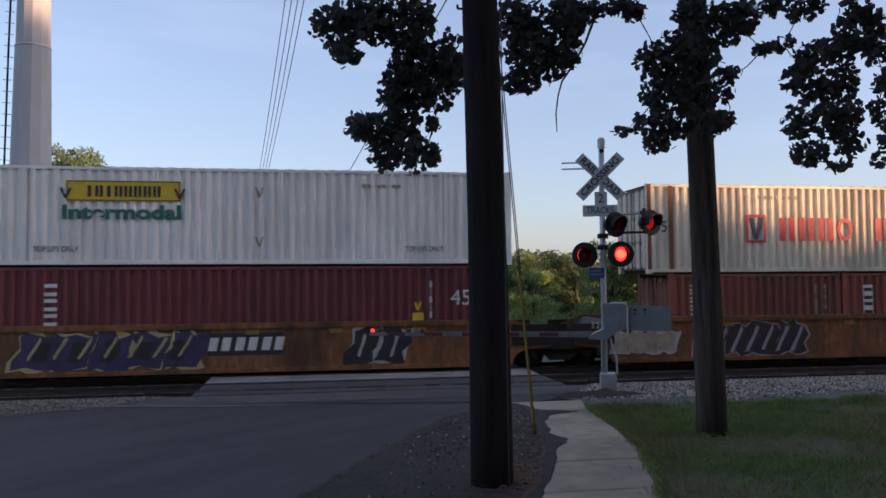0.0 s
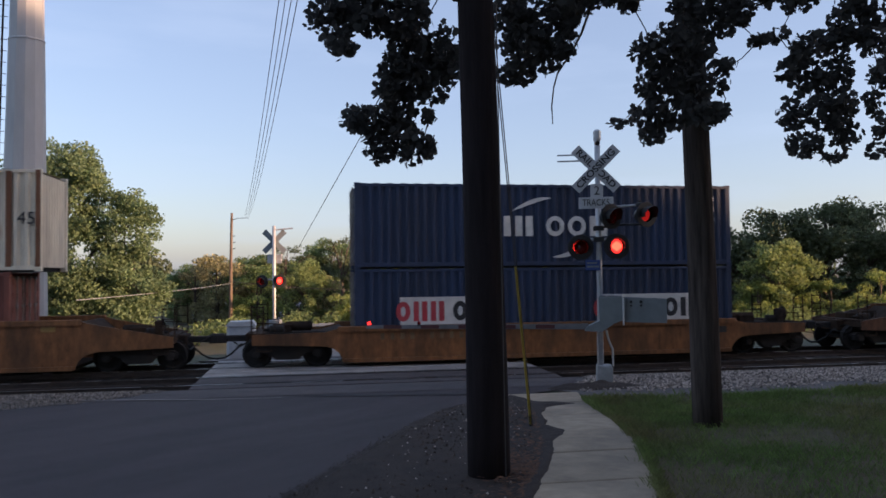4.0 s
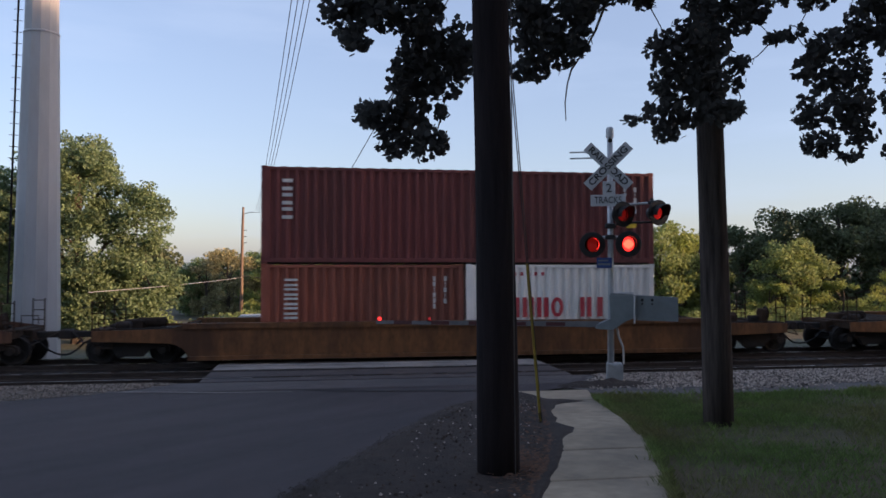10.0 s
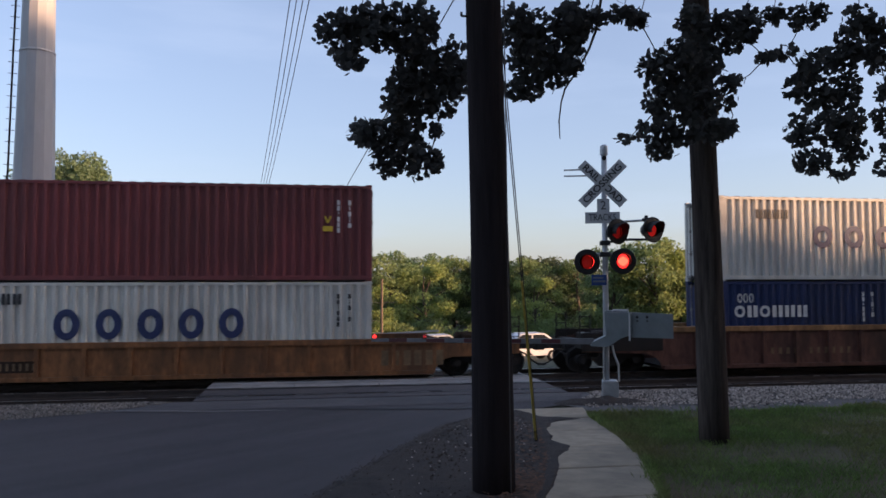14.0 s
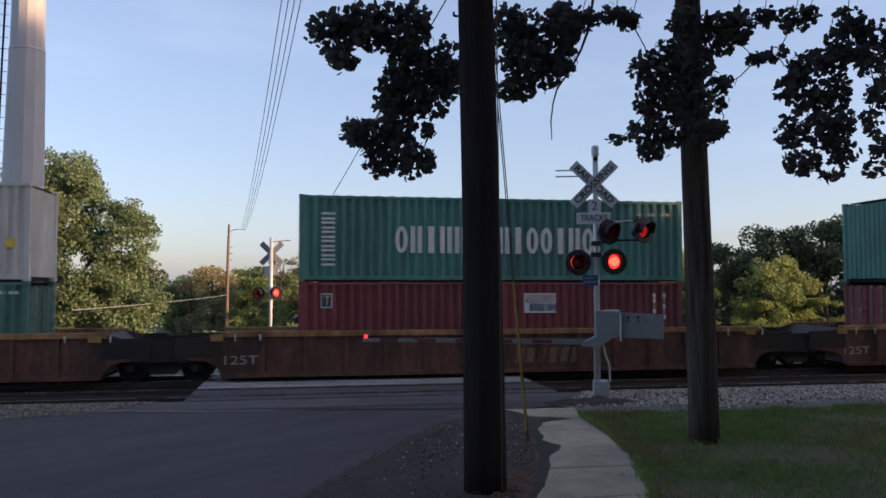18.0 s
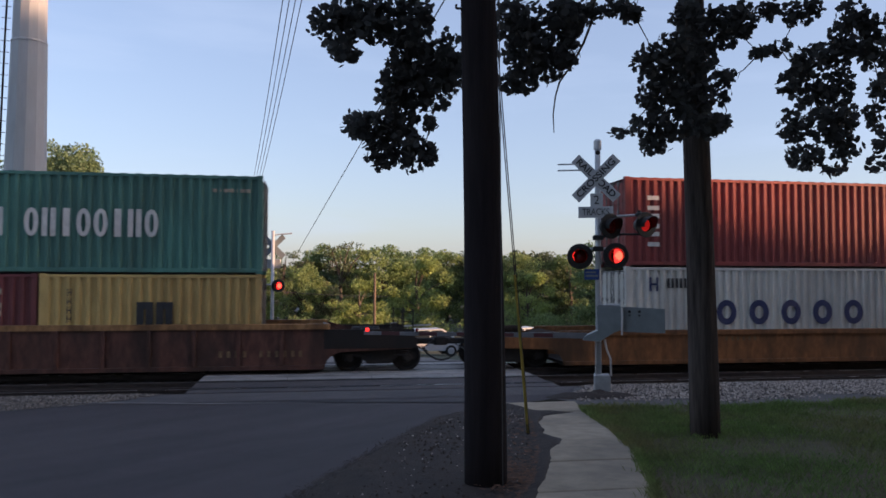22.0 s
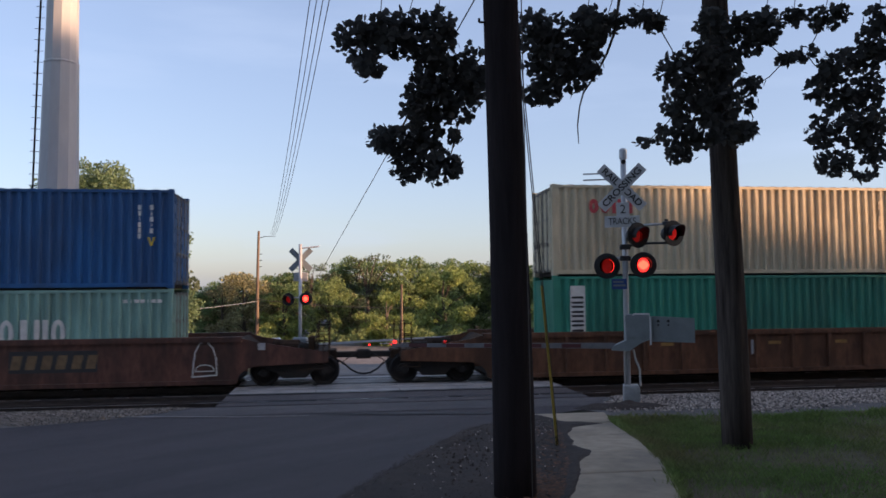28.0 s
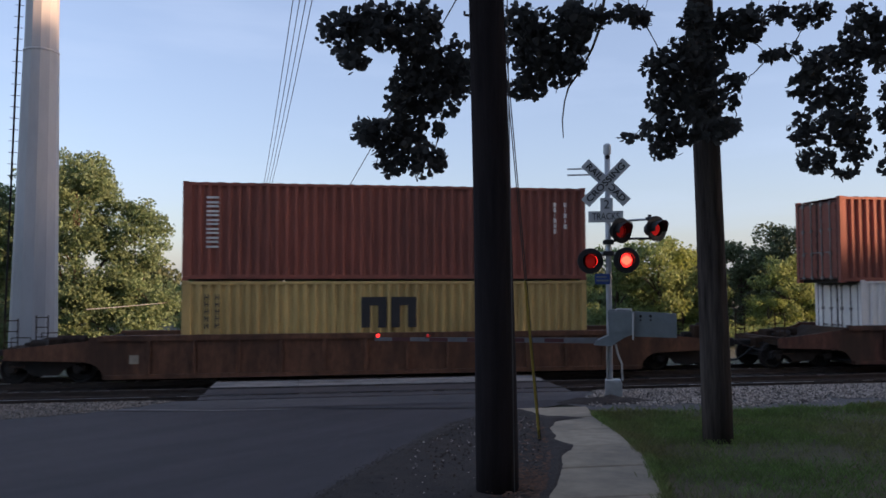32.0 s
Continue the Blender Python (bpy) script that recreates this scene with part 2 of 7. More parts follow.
# red raised in the base colour to stand in for a dim glow
M_unlit = material("unlit_red_lens", (0.17, 0.006, 0.008), 0.25, grain=20, vary=0.2, bump=0.1)
M_car_white = material("white_car_paint", (0.62, 0.63, 0.65), 0.25, grain=2, vary=0.05, bump=0)
M_glass = material("dark_window_glass", (0.02, 0.025, 0.03), 0.08, grain=2, vary=0.05, bump=0)


# ---- mesh building ----
class Shape:
    """Gathers vertices and faces of one part."""

    def __init__(self):
        self.v, self.f = [], []

    def add(self, verts, faces):
        k = len(self.v)
        self.v += [tuple(p) for p in verts]
        self.f += [tuple(i + k for i in f) for f in faces]
        return self

    def box(self, x0, x1, y0, y1, z0, z1, m=None):
        p = [(x, y, z) for x in (x0, x1) for y in (y0, y1) for z in (z0, z1)]
        if m is not None:
            p = [m @ Vector(q) for q in p]
        return self.add(p, [(0, 1, 3, 2), (4, 6, 7, 5), (0, 4, 5, 1), (2, 3, 7, 6), (0, 2, 6, 4), (1, 5, 7, 3)])

    def soft_box(self, x0, x1, y0, y1, z0, z1, r, m=None):
        """A box with its upright edges chamfered by r, and its top too."""
        ring = [(x0 + r, y0), (x1 - r, y0), (x1, y0 + r), (x1, y1 - r), (x1 - r, y1), (x0 + r, y1), (x0, y1 - r), (x0, y0 + r)]
        cx, cy = (x0 + x1) / 2, (y0 + y1) / 2
        inn = [(cx + (x - cx) * (1 - 2 * r / max(0.001, x1 - x0)), cy + (y - cy) * (1 - 2 * r / max(0.001, y1 - y0))) for x, y in ring]
        p = [(x, y, z0) for x, y in ring] + [(x, y, z1 - r) for x, y in ring] + [(x, y, z1) for x, y in inn]
        if m is not None:
            p = [m @ Vector(q) for q in p]
        f = [tuple(range(7, -1, -1)), tuple(range(16, 24))]
        for a in (0, 8):
            f += [(a + i, a + (i + 1) % 8, a + 8 + (i + 1) % 8, a + 8 + i) for i in range(8)]
        return self.add(p, f)

    def tube(self, path, radii, n=10, caps=True):
        """A round bar along a path of points."""
        path = [Vector(p) for p in path]
        if not isinstance(radii, (list, tuple)):
            radii = [radii] * len(path)
        pts, faces = [], []
        side = None
        for i, p in enumerate(path):
            d = (path[min(i + 1, len(path) - 1)] - path[max(i - 1, 0)]).normalized()
            if side is None:
                side = d.orthogonal().normalized()
            side = (side - d * side.dot(d)).normalized()
            up = d.cross(side)
            pts += [p + radii[i] * (math.cos(a) * side + math.sin(a) * up) for a in (2 * math.pi * k / n for k in range(n))]
        for i in range(len(path) - 1):
            faces += [(i * n + k, i * n + (k + 1) % n, (i + 1) * n + (k + 1) % n, (i + 1) * n + k) for k in range(n)]
        if caps:
            faces += [tuple(range(n - 1, -1, -1)), tuple((len(path) - 1) * n + k for k in range(n))]
        return self.add(pts, faces)

    def lathe(self, centre, axis, profile, n=24):
        """Turns a profile of (along the axis, radius) round the axis."""
        axis = Vector(axis).normalized()
        a = axis.orthogonal().normalized()
        b = axis.cross(a)
        c = Vector(centre)
        pts = [c + h * axis + r * (math.cos(t) * a + math.sin(t) * b) for h, r in profile for t in (2 * math.pi * k / n for k in range(n))]
        faces = []
        for i in range(len(profile) - 1):
            faces += [(i * n + k, i * n + (k + 1) % n, (i + 1) * n + (k + 1) % n, (i + 1) * n + k) for k in range(n)]
        faces += [tuple(range(n - 1, -1, -1)), tuple((len(profile) - 1) * n + k for k in range(n))]
        return self.add(pts, faces)

    def prism(self, outline, y0, y1, m=None):
        """An outline of (x, z) drawn out from y0 to y1."""
        n = len(outline)
        p = [(x, y0, z) for x, z in outline] + [(x, y1, z) for x, z in outline]
        if m is not None:
            p = [m @ Vector(q) for q in p]
        return self.add(p, [tuple(range(n)), tuple(range(2 * n - 1, n - 1, -1))] + [(i + n, (i + 1) % n + n, (i + 1) % n, i) for i in range(n)])

    def mesh(self, name, mat, smooth=False):
        me = bpy.data.meshes.new(name)
        me.from_pydata(self.v, [], self.f)
        bm = bmesh.new()
        bm.from_mesh(me)
        bmesh.ops.recalc_face_normals(bm, faces=bm.faces)
        bm.to_mesh(me)
        bm.free()
        if smooth:
            me.shade_smooth()
        for x in (mat if isinstance(mat, (list, tuple)) else [mat]):
            me.materials.append(x)
        return me


def thing(name, label, category, at=None, group="", kind=""):
    ob = new(name)
    ob.empty_display_size = 0.3
    ob.matrix_world = at if at is not None else Matrix()
    return tagged(ob, label, category, group, kind)


def part(name, shape, mat, parent, label="", at=None, smooth=False, kind=""):
    ob = new(name, shape if isinstance(shape, bpy.types.Mesh) else shape.mesh(name, mat, smooth))
    if parent is not None:
        ob.parent = parent
    if at is not None:
        ob.matrix_basis = at
    return tagged(ob, label, kind=kind)


def solid(name, shape, mat, label, category, kind="", group="", smooth=False, at=None):
    ob = new(name, shape.mesh(name, mat, smooth))
    if at is not None:
        ob.matrix_world = at
    return tagged(ob, label, category, group, kind)


def text_mesh(name, words, size, mat, width=None, bold=0.0):
    """Words as a thin flat mesh in the plane of x and z, centred."""
    cu = bpy.data.curves.new(name, "FONT")
    cu.body, cu.size, cu.align_x, cu.align_y, cu.extrude, cu.offset = words, size, "CENTER", "CENTER", 0.002, bold
    ob = bpy.data.objects.new(name, cu)
    me = bpy.data.meshes.new_from_object(ob)
    bpy.data.objects.remove(ob)
    me.transform(Matrix.Rotation(radians(90), 4, "X"))
    if width:
        xs = [v.co.x for v in me.vertices]
        me.transform(Matrix.Scale(width / max(0.01, max(xs) - min(xs)), 4, (1, 0, 0)))
    me.materials.clear()
    me.materials.append(mat)
    me.name = name
    return me

# ---- the lie of the land: a gentle fall from the street to the tracks ----
TRACK_NEAR, TRACK_FAR = 21.10, 24.64
GAUGE = 1.435


def ground_z(x, y):
    if y <= 17:
        return 0.95 - 0.038 * max(y, -25)
    if y <= 19.6:
        u = (y - 17) / 2.6
        return 0.304 + (-0.03 - 0.304) * u * u * (3 - 2 * u)
    return -0.03 if y < 26.4 else far_z(y)


def far_z(y):
    """The ground beyond the tracks falls on a little, then lies level."""
    return -0.11 - 0.08 * (min(max(y, 26.7), 46.0) - 26.7)


def along(table, y):
    """Reads a table of (y, x) pairs, in rising y."""
    return float(np.interp(y, [p[0] for p in table], [p[1] for p in table]))


ROAD_RIGHT = [(-60, -26.0), (4, -1.4), (7.8, 0.2), (10.2, 1.2), (12.7, 2.35), (14.2, 3.6), (15.0, 4.9), (17.5, 6.3), (19.65, 6.5)]
ROAD_LEFT = [(-60, -90.0), (12.0, -40.0), (13.4, -13.0), (14.6, -6.5), (15.6, -4.4), (17.0, -3.3), (19.0, -2.95), (19.65, -2.95)]
WALK_LEFT = [(-6, -3.0), (7.1, 2.02), (7.8, 2.34), (9.3, 2.86), (10.5, 3.16), (12.15, 3.58), (13.2, 3.70), (14.3, 3.58)]
WALK_RIGHT = [(-6, -1.6), (6.9, 3.18), (9.06, 3.94), (10.56, 4.30), (12.66, 4.64), (13.8, 4.86), (14.3, 5.0)]


def sheet(name, ys, left, right, nx, lift, mat, label, category, kind="structure", wave=0.0):
    s = Shape()
    for y in ys:
        a, b = left(y), right(y)
        for i in range(nx + 1):
            x = a + (b - a) * i / nx
            s.v.append((x, y, ground_z(x, y) + lift + wave * (noise.noise((x * 0.8, y * 0.8, 3.0)))))
    w = nx + 1
    s.f = [(r * w + i, r * w + i + 1, (r + 1) * w + i + 1, (r + 1) * w + i) for r in range(len(ys) - 1) for i in range(nx)]
    return solid(name, s, mat, label, category, kind, smooth=True)


# one ground sheet to the horizon, sunk under the track bed
g = Shape()
gx = [-1500, -500, -200, -100, -60, -40, -30, -20, -15, -10, -6, -3, 0, 3, 6, 10, 15, 20, 30, 40, 60, 100, 200, 500, 1500]
gy = [-1500, -400, -100, -60, -30, -20, -10, 0, 4, 8, 12, 15, 17, 18, 18.6, 19.2, 19.6, 26.3, 26.7, 28, 32, 40, 46, 60, 100, 200, 500, 2500]
for y in gy:
    for x in gx:
        z = ground_z(x, y) - 0.03
        if 19.4 < y < 26.5:
            z = -0.55
        if y >= 26.7:
            z = far_z(y) - 0.01
        g.v.append((x, y, z))
w = len(gx)
g.f = [(r * w + i, r * w + i + 1, (r + 1) * w + i + 1, (r + 1) * w + i) for r in range(len(gy) - 1) for i in range(w - 1)]
solid("ground", g, M_field, "rough grassy ground on both sides of the tracks", "ground", "structure")

ROAD_YS = [-60, -30, -10, 0, 3, 5, 7, 8.5, 10, 11, 12, 12.7, 13.4, 14, 14.6, 15.2, 15.8, 16.4, 17, 17.5, 18, 18.5, 19, 19.65]
sheet("road", ROAD_YS, lambda y: along(ROAD_LEFT, y), lambda y: along(ROAD_RIGHT, y) + 0.03 * noise.noise((y * 2.1, 0, 0)), 24, 0.0, M_asphalt,
      "dark worn asphalt road running up to the level crossing", "road")
sheet("road_ramp", [15.75, 16.3, 17, 17.5, 18, 18.5, 19, 19.62], lambda y: along(ROAD_LEFT, y) + 0.15 + 0.05 * math.sin(y * 4),
      lambda y: along(ROAD_RIGHT, y) - 0.1, 12, 0.008, M_asphalt_pale, "paler asphalt patch ramping up to the crossing", "road")
sheet("road_beyond", [26.3, 26.7, 30, 35, 40, 46, 60, 90, 130], lambda y: -3.6 - 0.02 * (y - 26), lambda y: 6.2 - 0.045 * (y - 26), 6, 0.012, M_asphalt_sunlit,
      "pale asphalt road beyond the level crossing", "road")
sheet("verge", [-6, 0, 3, 5, 7, 8, 9, 10, 11, 12, 13, 14, 14.5], lambda y: along(ROAD_RIGHT, y) - 0.15 + 0.05 * noise.noise((y * 3.3, 2, 0)), lambda y: along(WALK_LEFT, y) + 0.1, 10, 0.012,
      M_earth, "bare dark earth verge strewn with grit and leaf litter", "verge", wave=0.03)
sheet("lawn", [-8, -4, 0, 3, 5, 7, 8, 9, 10, 11, 12, 13, 13.5], lambda y: along(WALK_RIGHT, y) - 0.08, lambda y: 40.0, 30, 0.008, M_turf,
      "mown green lawn with dry patches beside the pavement", "lawn", wave=0.02)
sheet("gravel_verge", [13.4, 13.9, 14.4, 15, 15.6, 16.2, 17, 18, 19, 19.6], lambda y: -45.0, lambda y: along(ROAD_LEFT, y) + 0.15, 16, -0.012, M_gravel,
      "pale dusty gravel verge beside the asphalt", "gravel", wave=0.03)
sheet("ballast_shoulder", [13.2, 13.8, 14.4, 15, 15.6, 16.2, 17, 18, 19, 19.7], lambda y: along(ROAD_RIGHT, y) - 0.05 if y > 14.7 else 5.0, lambda y: 45.0, 20, -0.005, M_ballast_bed,
      "grey crushed-stone shoulder of the railway", "ballast", wave=0.04)

# soil spilt over the pavement edge
s = Shape()
ys = [5 + 0.07 * k for k in range(130)]
for y in ys:
    a = along(WALK_LEFT, y)
    w = max(0.03, 0.08 + 0.16 * noise.noise((y * 1.1, 0.0, 5.0)) + 0.05 * noise.noise((y * 2.6, 1.0, 5.0)) + 0.26 * math.exp(-((y - 9.9) / 0.5) ** 2) + 0.75 * math.exp(-((y - 12.75) / 0.22) ** 2))
    for u, h in ((-0.25, 0.0), (0.0, 0.05), (0.6 * w, 0.056), (w, 0.03)):
        s.v.append((a + u, y, ground_z(a, y) + h + 0.01 * noise.noise((y * 9, u * 9, 0))))
s.f = [(r * 4 + i, r * 4 + i + 1, r * 4 + i + 5, r * 4 + i + 4) for r in range(len(ys) - 1) for i in range(3)]
solid("soil_spill", s, M_earth, "dark soil washed over the pavement edge", "soil", "structure", smooth=True)

# seams, skid smears and spilt dirt on the asphalt
M_tar = material("tar_seam", (0.033, 0.030, 0.031), 0.85, grain=5, vary=0.3, bump=0.4, fine=90)
M_dust = material("road_dust", (0.26, 0.235, 0.215), 0.95, grain=7, vary=0.3, bump=0.3, fine=90)


def streak_sheet(name, label, path, mat, lift):
    """A thin stain on the road along a path of (x, y, half width)."""
    s = Shape()
    for i in range(len(path) - 1):
        for j in range(10):
            u = j / 10
            x, y, h = (path[i][k] + (path[i + 1][k] - path[i][k]) * u for k in range(3))
            h *= 1 + 0.5 * noise.noise((x * 2.3, y * 2.3, 1.0))
            for d in (-h, -0.5 * h, 0.5 * h, h):
                s.v.append((x, y + d, ground_z(x, y + d) + lift))
    n = len(s.v) // 4
    s.f = [(r * 4 + i, r * 4 + i + 1, r * 4 + i + 5, r * 4 + i + 4) for r in range(n - 1) for i in range(3)]
    return solid(name, s, mat, label, "road mark", "structure", smooth=True)


streak_sheet("tar_seam", "dark tar seam across the worn asphalt", [(-0.3, 15.55, 0.02), (0.6, 15.3, 0.12), (1.6, 15.1, 0.15), (3.0, 14.85, 0.12), (3.6, 14.75, 0.03)], M_tar, 0.012)
streak_sheet("dust_line", "pale line of dust along an asphalt patch", [(-5.0, 16.2, 0.02), (-3.75, 15.94, 0.05), (-1.88, 15.44, 0.045), (-0.4, 15.3, 0.015)], M_dust, 0.014)
mound = Shape()
for i in range(9):
    for k in range(20):
        a, r = 2 * math.pi * k / 20, i / 8
        x, y = 5.75 + 1.15 * r * math.cos(a), 15.25 + 0.55 * r * math.sin(a)
        mound.v.append((x, y, ground_z(x, y) - 0.02 + 0.12 * (1 - r * r) * (1 + 0.5 * noise.noise((x * 4, y * 4, 2.0)))))
mound.f = [(r * 20 + k, r * 20 + (k + 1) % 20, r * 20 + 20 + (k + 1) % 20, r * 20 + 20 + k) for r in range(8) for k in range(20)]
solid("dirt_mound", mound, M_earth, "low mound of dark dirt at the signal's foot", "soil", "structure", smooth=True)

# pavement slabs
pavement = thing("pavement", "worn pale concrete pavement leading to the crossing", "pavement", kind="structure")
y0 = -5.6
while y0 < 14.0:
    y1 = min(y0 + 1.42, 14.25)
    s = Shape()
    a, b, c, d = along(WALK_LEFT, y0), along(WALK_RIGHT, y0), along(WALK_RIGHT, y1), along(WALK_LEFT, y1)
    e = 0.012
    tilt = random.uniform(-0.008, 0.008)
    ring = [(a, y0 + e), (b, y0 + e), (c, y1 - e), (d, y1 - e)]
    s.add([(x, y, ground_z(x, y) - 0.06) for x, y in ring] + [(x, y, ground_z(x, y) + 0.026 + tilt) for x, y in ring]
          + [(x + (0.015 if k in (0, 3) else -0.015), y + (0.015 if k < 2 else -0.015), ground_z(x, y) + 0.036 + tilt) for k, (x, y) in enumerate(ring)],
          [(0, 3, 2, 1), (8, 9, 10, 11)] + [(k + j, (k + 1) % 4 + j, (k + 1) % 4 + j + 4, k + j + 4) for j in (0, 4) for k in range(4)])
    part("slab", s, M_concrete, pavement)
    y0 = y1


# ---- the two tracks ----
def rail_outline():
    return [(-0.07, -0.17), (0.07, -0.17), (0.07, -0.155), (0.012, -0.13), (0.012, -0.045), (0.036, -0.035), (0.036, -0.008), (0.028, 0.0),
            (-0.028, 0.0), (-0.036, -0.008), (-0.036, -0.035), (-0.012, -0.045), (-0.012, -0.13), (-0.07, -0.155)]


tie_mesh = Shape().soft_box(-0.115, 0.115, -1.3, 1.3, -0.35, -0.175, 0.012).mesh("tie", M_tie)
plate_shape = Shape()
for y in (-GAUGE / 2 - 0.036, GAUGE / 2 + 0.036):
    plate_shape.box(-0.09, 0.09, y - 0.17, y + 0.17, -0.18, -0.168)
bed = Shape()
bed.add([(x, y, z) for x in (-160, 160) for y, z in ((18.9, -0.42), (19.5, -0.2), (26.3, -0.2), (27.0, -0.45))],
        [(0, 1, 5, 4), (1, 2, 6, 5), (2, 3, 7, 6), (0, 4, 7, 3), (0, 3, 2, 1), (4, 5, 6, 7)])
solid("track_bed", bed, M_bed_dark, "dark ballast bed carrying two tracks", "track bed", "structure")
for nth, yc in enumerate((TRACK_NEAR, TRACK_FAR)):
    track = thing("railway_track", "straight railway track on dark wooden ties" + (", shiny with use" if nth else ", dull with rust"), "railway track", kind="structure")
    for y in (yc - GAUGE / 2 - 0.036, yc + GAUGE / 2 + 0.036):
        s = Shape()
        o = rail_outline()
        s.add([(x, y + dy, z) for x in (-160, 160) for dy, z in o], [tuple(range(len(o))), tuple(range(2 * len(o) - 1, len(o) - 1, -1))]
              + [(i, (i + 1) % len(o), (i + 1) % len(o) + len(o), i + len(o)) for i in range(len(o))])
        rail = part("rail", s, M_rail, track)
        part("rail_head", Shape().box(-160, 160, y - 0.024, y + 0.024, 0.0005, 0.003), M_railtop, rail, "worn running surface")
    x = -58.0
    while x < 58:
        if not -3.1 < x < 6.6:
            part("tie", tie_mesh, None, track, at=pose(x, yc, 0, 0, 0, random.uniform(-1.5, 1.5)))
        x += 0.53

# crossing deck: concrete panels between and beside the rails
deck = thing("crossing_deck", "pale concrete panels of the level crossing", "crossing deck", kind="structure")
GAP = 0.10
strips = []
for yc in (TRACK_NEAR, TRACK_FAR):
    lo, hi = yc - GAUGE / 2, yc + GAUGE / 2
    strips += [(lo - 0.075 - 0.62, lo - 0.075, M_asphalt_pale if yc == TRACK_NEAR else M_panel), (lo + GAP, hi - GAP, M_asphalt_pale if yc == TRACK_NEAR else M_panel), (hi + 0.075, hi + 0.075 + 0.62, M_panel)]
for a, b, m in strips:
    x = -2.95
    while x < 6.3:
        step = 9.45 if m is M_asphalt_pale else 2.36
        s = Shape().soft_box(x + 0.008, min(x + step, 6.5) - 0.008, a, b, -0.2, random.uniform(-0.008, 0.0), 0.012)
        part("panel", s, m, deck, "dark asphalt between the rails" if m is M_asphalt_pale else "")
        x += step
for yc in (TRACK_NEAR, TRACK_FAR):
    for k in (-1, 1):
        inner, outer = yc + k * (GAUGE / 2 - 0.002), yc + k * (GAUGE / 2 + 0.074)
        part("flangeway_filler", Shape().soft_box(-2.95, 6.5, *sorted((inner, inner - k * 0.13)), -0.18, 0.006, 0.008), M_rubber, deck, "black rubber flangeway filler")
        part("flangeway_filler", Shape().soft_box(-2.95, 6.5, *sorted((outer, outer + k * 0.05)), -0.18, 0.006, 0.008), M_rubber, deck, "black rubber flangeway filler")
mid_y = (TRACK_NEAR + TRACK_FAR) / 2
for k in (-1, 1):
    s = Shape().soft_box(-2.95, 6.5, *sorted((mid_y + k * 0.06, mid_y + k * 0.35)), -0.2, -0.006, 0.01)
    part("infill", s, M_panel, deck, "pale concrete strip between the two tracks")
part("infill", Shape().soft_box(-2.95, 6.5, TRACK_FAR + GAUGE / 2 + 0.70, 26.6, -0.2, -0.006, 0.01), M_asphalt_pale, deck, "asphalt apron beyond the far rail")


# ---- loose stones and grass ----
def scatter_mesh(name, pts, base_v, base_f, sizes, mat, squash=(1, 1, 1), upright=False):
    n, k = len(pts), len(base_v)
    rng = np.random.default_rng(len(pts) + k)
    base = np.array(base_v, float)
    az = rng.uniform(0, 2 * np.pi, n)
    c, s = np.cos(az), np.sin(az)
    v = np.repeat(base[None], n, 0)
    if not upright:
        v = v * rng.uniform(0.7, 1.3, (n, k, 1))
    v = v * np.array(squash) * np.asarray(sizes)[:, None, None]
    x = v[..., 0] * c[:, None] - v[..., 1] * s[:, None]
    y = v[..., 0] * s[:, None] + v[..., 1] * c[:, None]
    v = np.stack([x, y, v[..., 2]], -1) + np.asarray(pts)[:, None, :]
    f = (np.array(base_f)[None] + (np.arange(n) * k)[:, None, None]).reshape(-1, len(base_f[0]))
    me = bpy.data.meshes.new(name)
    me.from_pydata(v.reshape(-1, 3).tolist(), [], f.tolist())
    me.materials.append(mat)
    return me


OCTA_V = [(1, 0, 0), (0, 1, 0), (-1, 0, 0), (0, -1, 0), (0, 0, 0.8), (0, 0, -0.5)]
OCTA_F = [(0, 1, 4), (1, 2, 4), (2, 3, 4), (3, 0, 4), (1, 0, 5), (2, 1, 5), (3, 2, 5), (0, 3, 5)]


def stones(name, label, n, where, size, mat=None):
    rng = np.random.default_rng(n)
    pts = []
    while len(pts) < n:
        x, y = where(rng)
        if x is not None:
            pts.append((x, y, ground_z(x, y) + 0.015))
    me = scatter_mesh(name, pts, OCTA_V, OCTA_F, rng.uniform(size[0], size[1], n), mat or M_ballast)
    return tagged(new(name, me), label, "stones", kind="stuff")


def right_shoulder(rng):
    x, y = rng.uniform(5.2, 24), 13.6 + 5.8 * rng.beta(1.3, 1.1)
    edge = 14.5 + 0.35 * math.sin(x * 1.3) + 0.2 * math.sin(x * 3.7)
    return (x, y) if x > along(ROAD_RIGHT, y) + 0.15 and y > edge - 0.5 * rng.random() else (None, None)


def left_shoulder(rng):
    x, y = rng.uniform(-16, -2.9), rng.uniform(16.0, 19.4)
    thick = noise.noise((x * 1.1, y * 1.6, 7.0)) + 0.3 * noise.noise((x * 4, y * 4, 7.0))
    return (x, y) if x < along(ROAD_LEFT, y) - 0.1 and thick > (-0.35 if y > 16.9 else 0.05 if y > 15.6 else 0.22) else (None, None)


def roadside(rng):
    x, y = rng.uniform(-15, -3.0), rng.uniform(13.6, 17.4)
    thick = noise.noise((x * 0.9, y * 1.4, 3.0)) + 0.3 * noise.noise((x * 4, y * 4, 2.0))
    return (x, y) if x < along(ROAD_LEFT, y) + 0.2 and thick > -0.15 else (None, None)


M_grit = material("dusty_grit", (0.185, 0.150, 0.125), 1.0, grain=9.0, vary=0.3, bump=0.3, island=0.7)


def verge_grit(rng):
    y = rng.uniform(4, 14.3)
    a, b = along(ROAD_RIGHT, y) - 0.2, along(WALK_LEFT, y)
    x = rng.uniform(a, b)
    return x, y


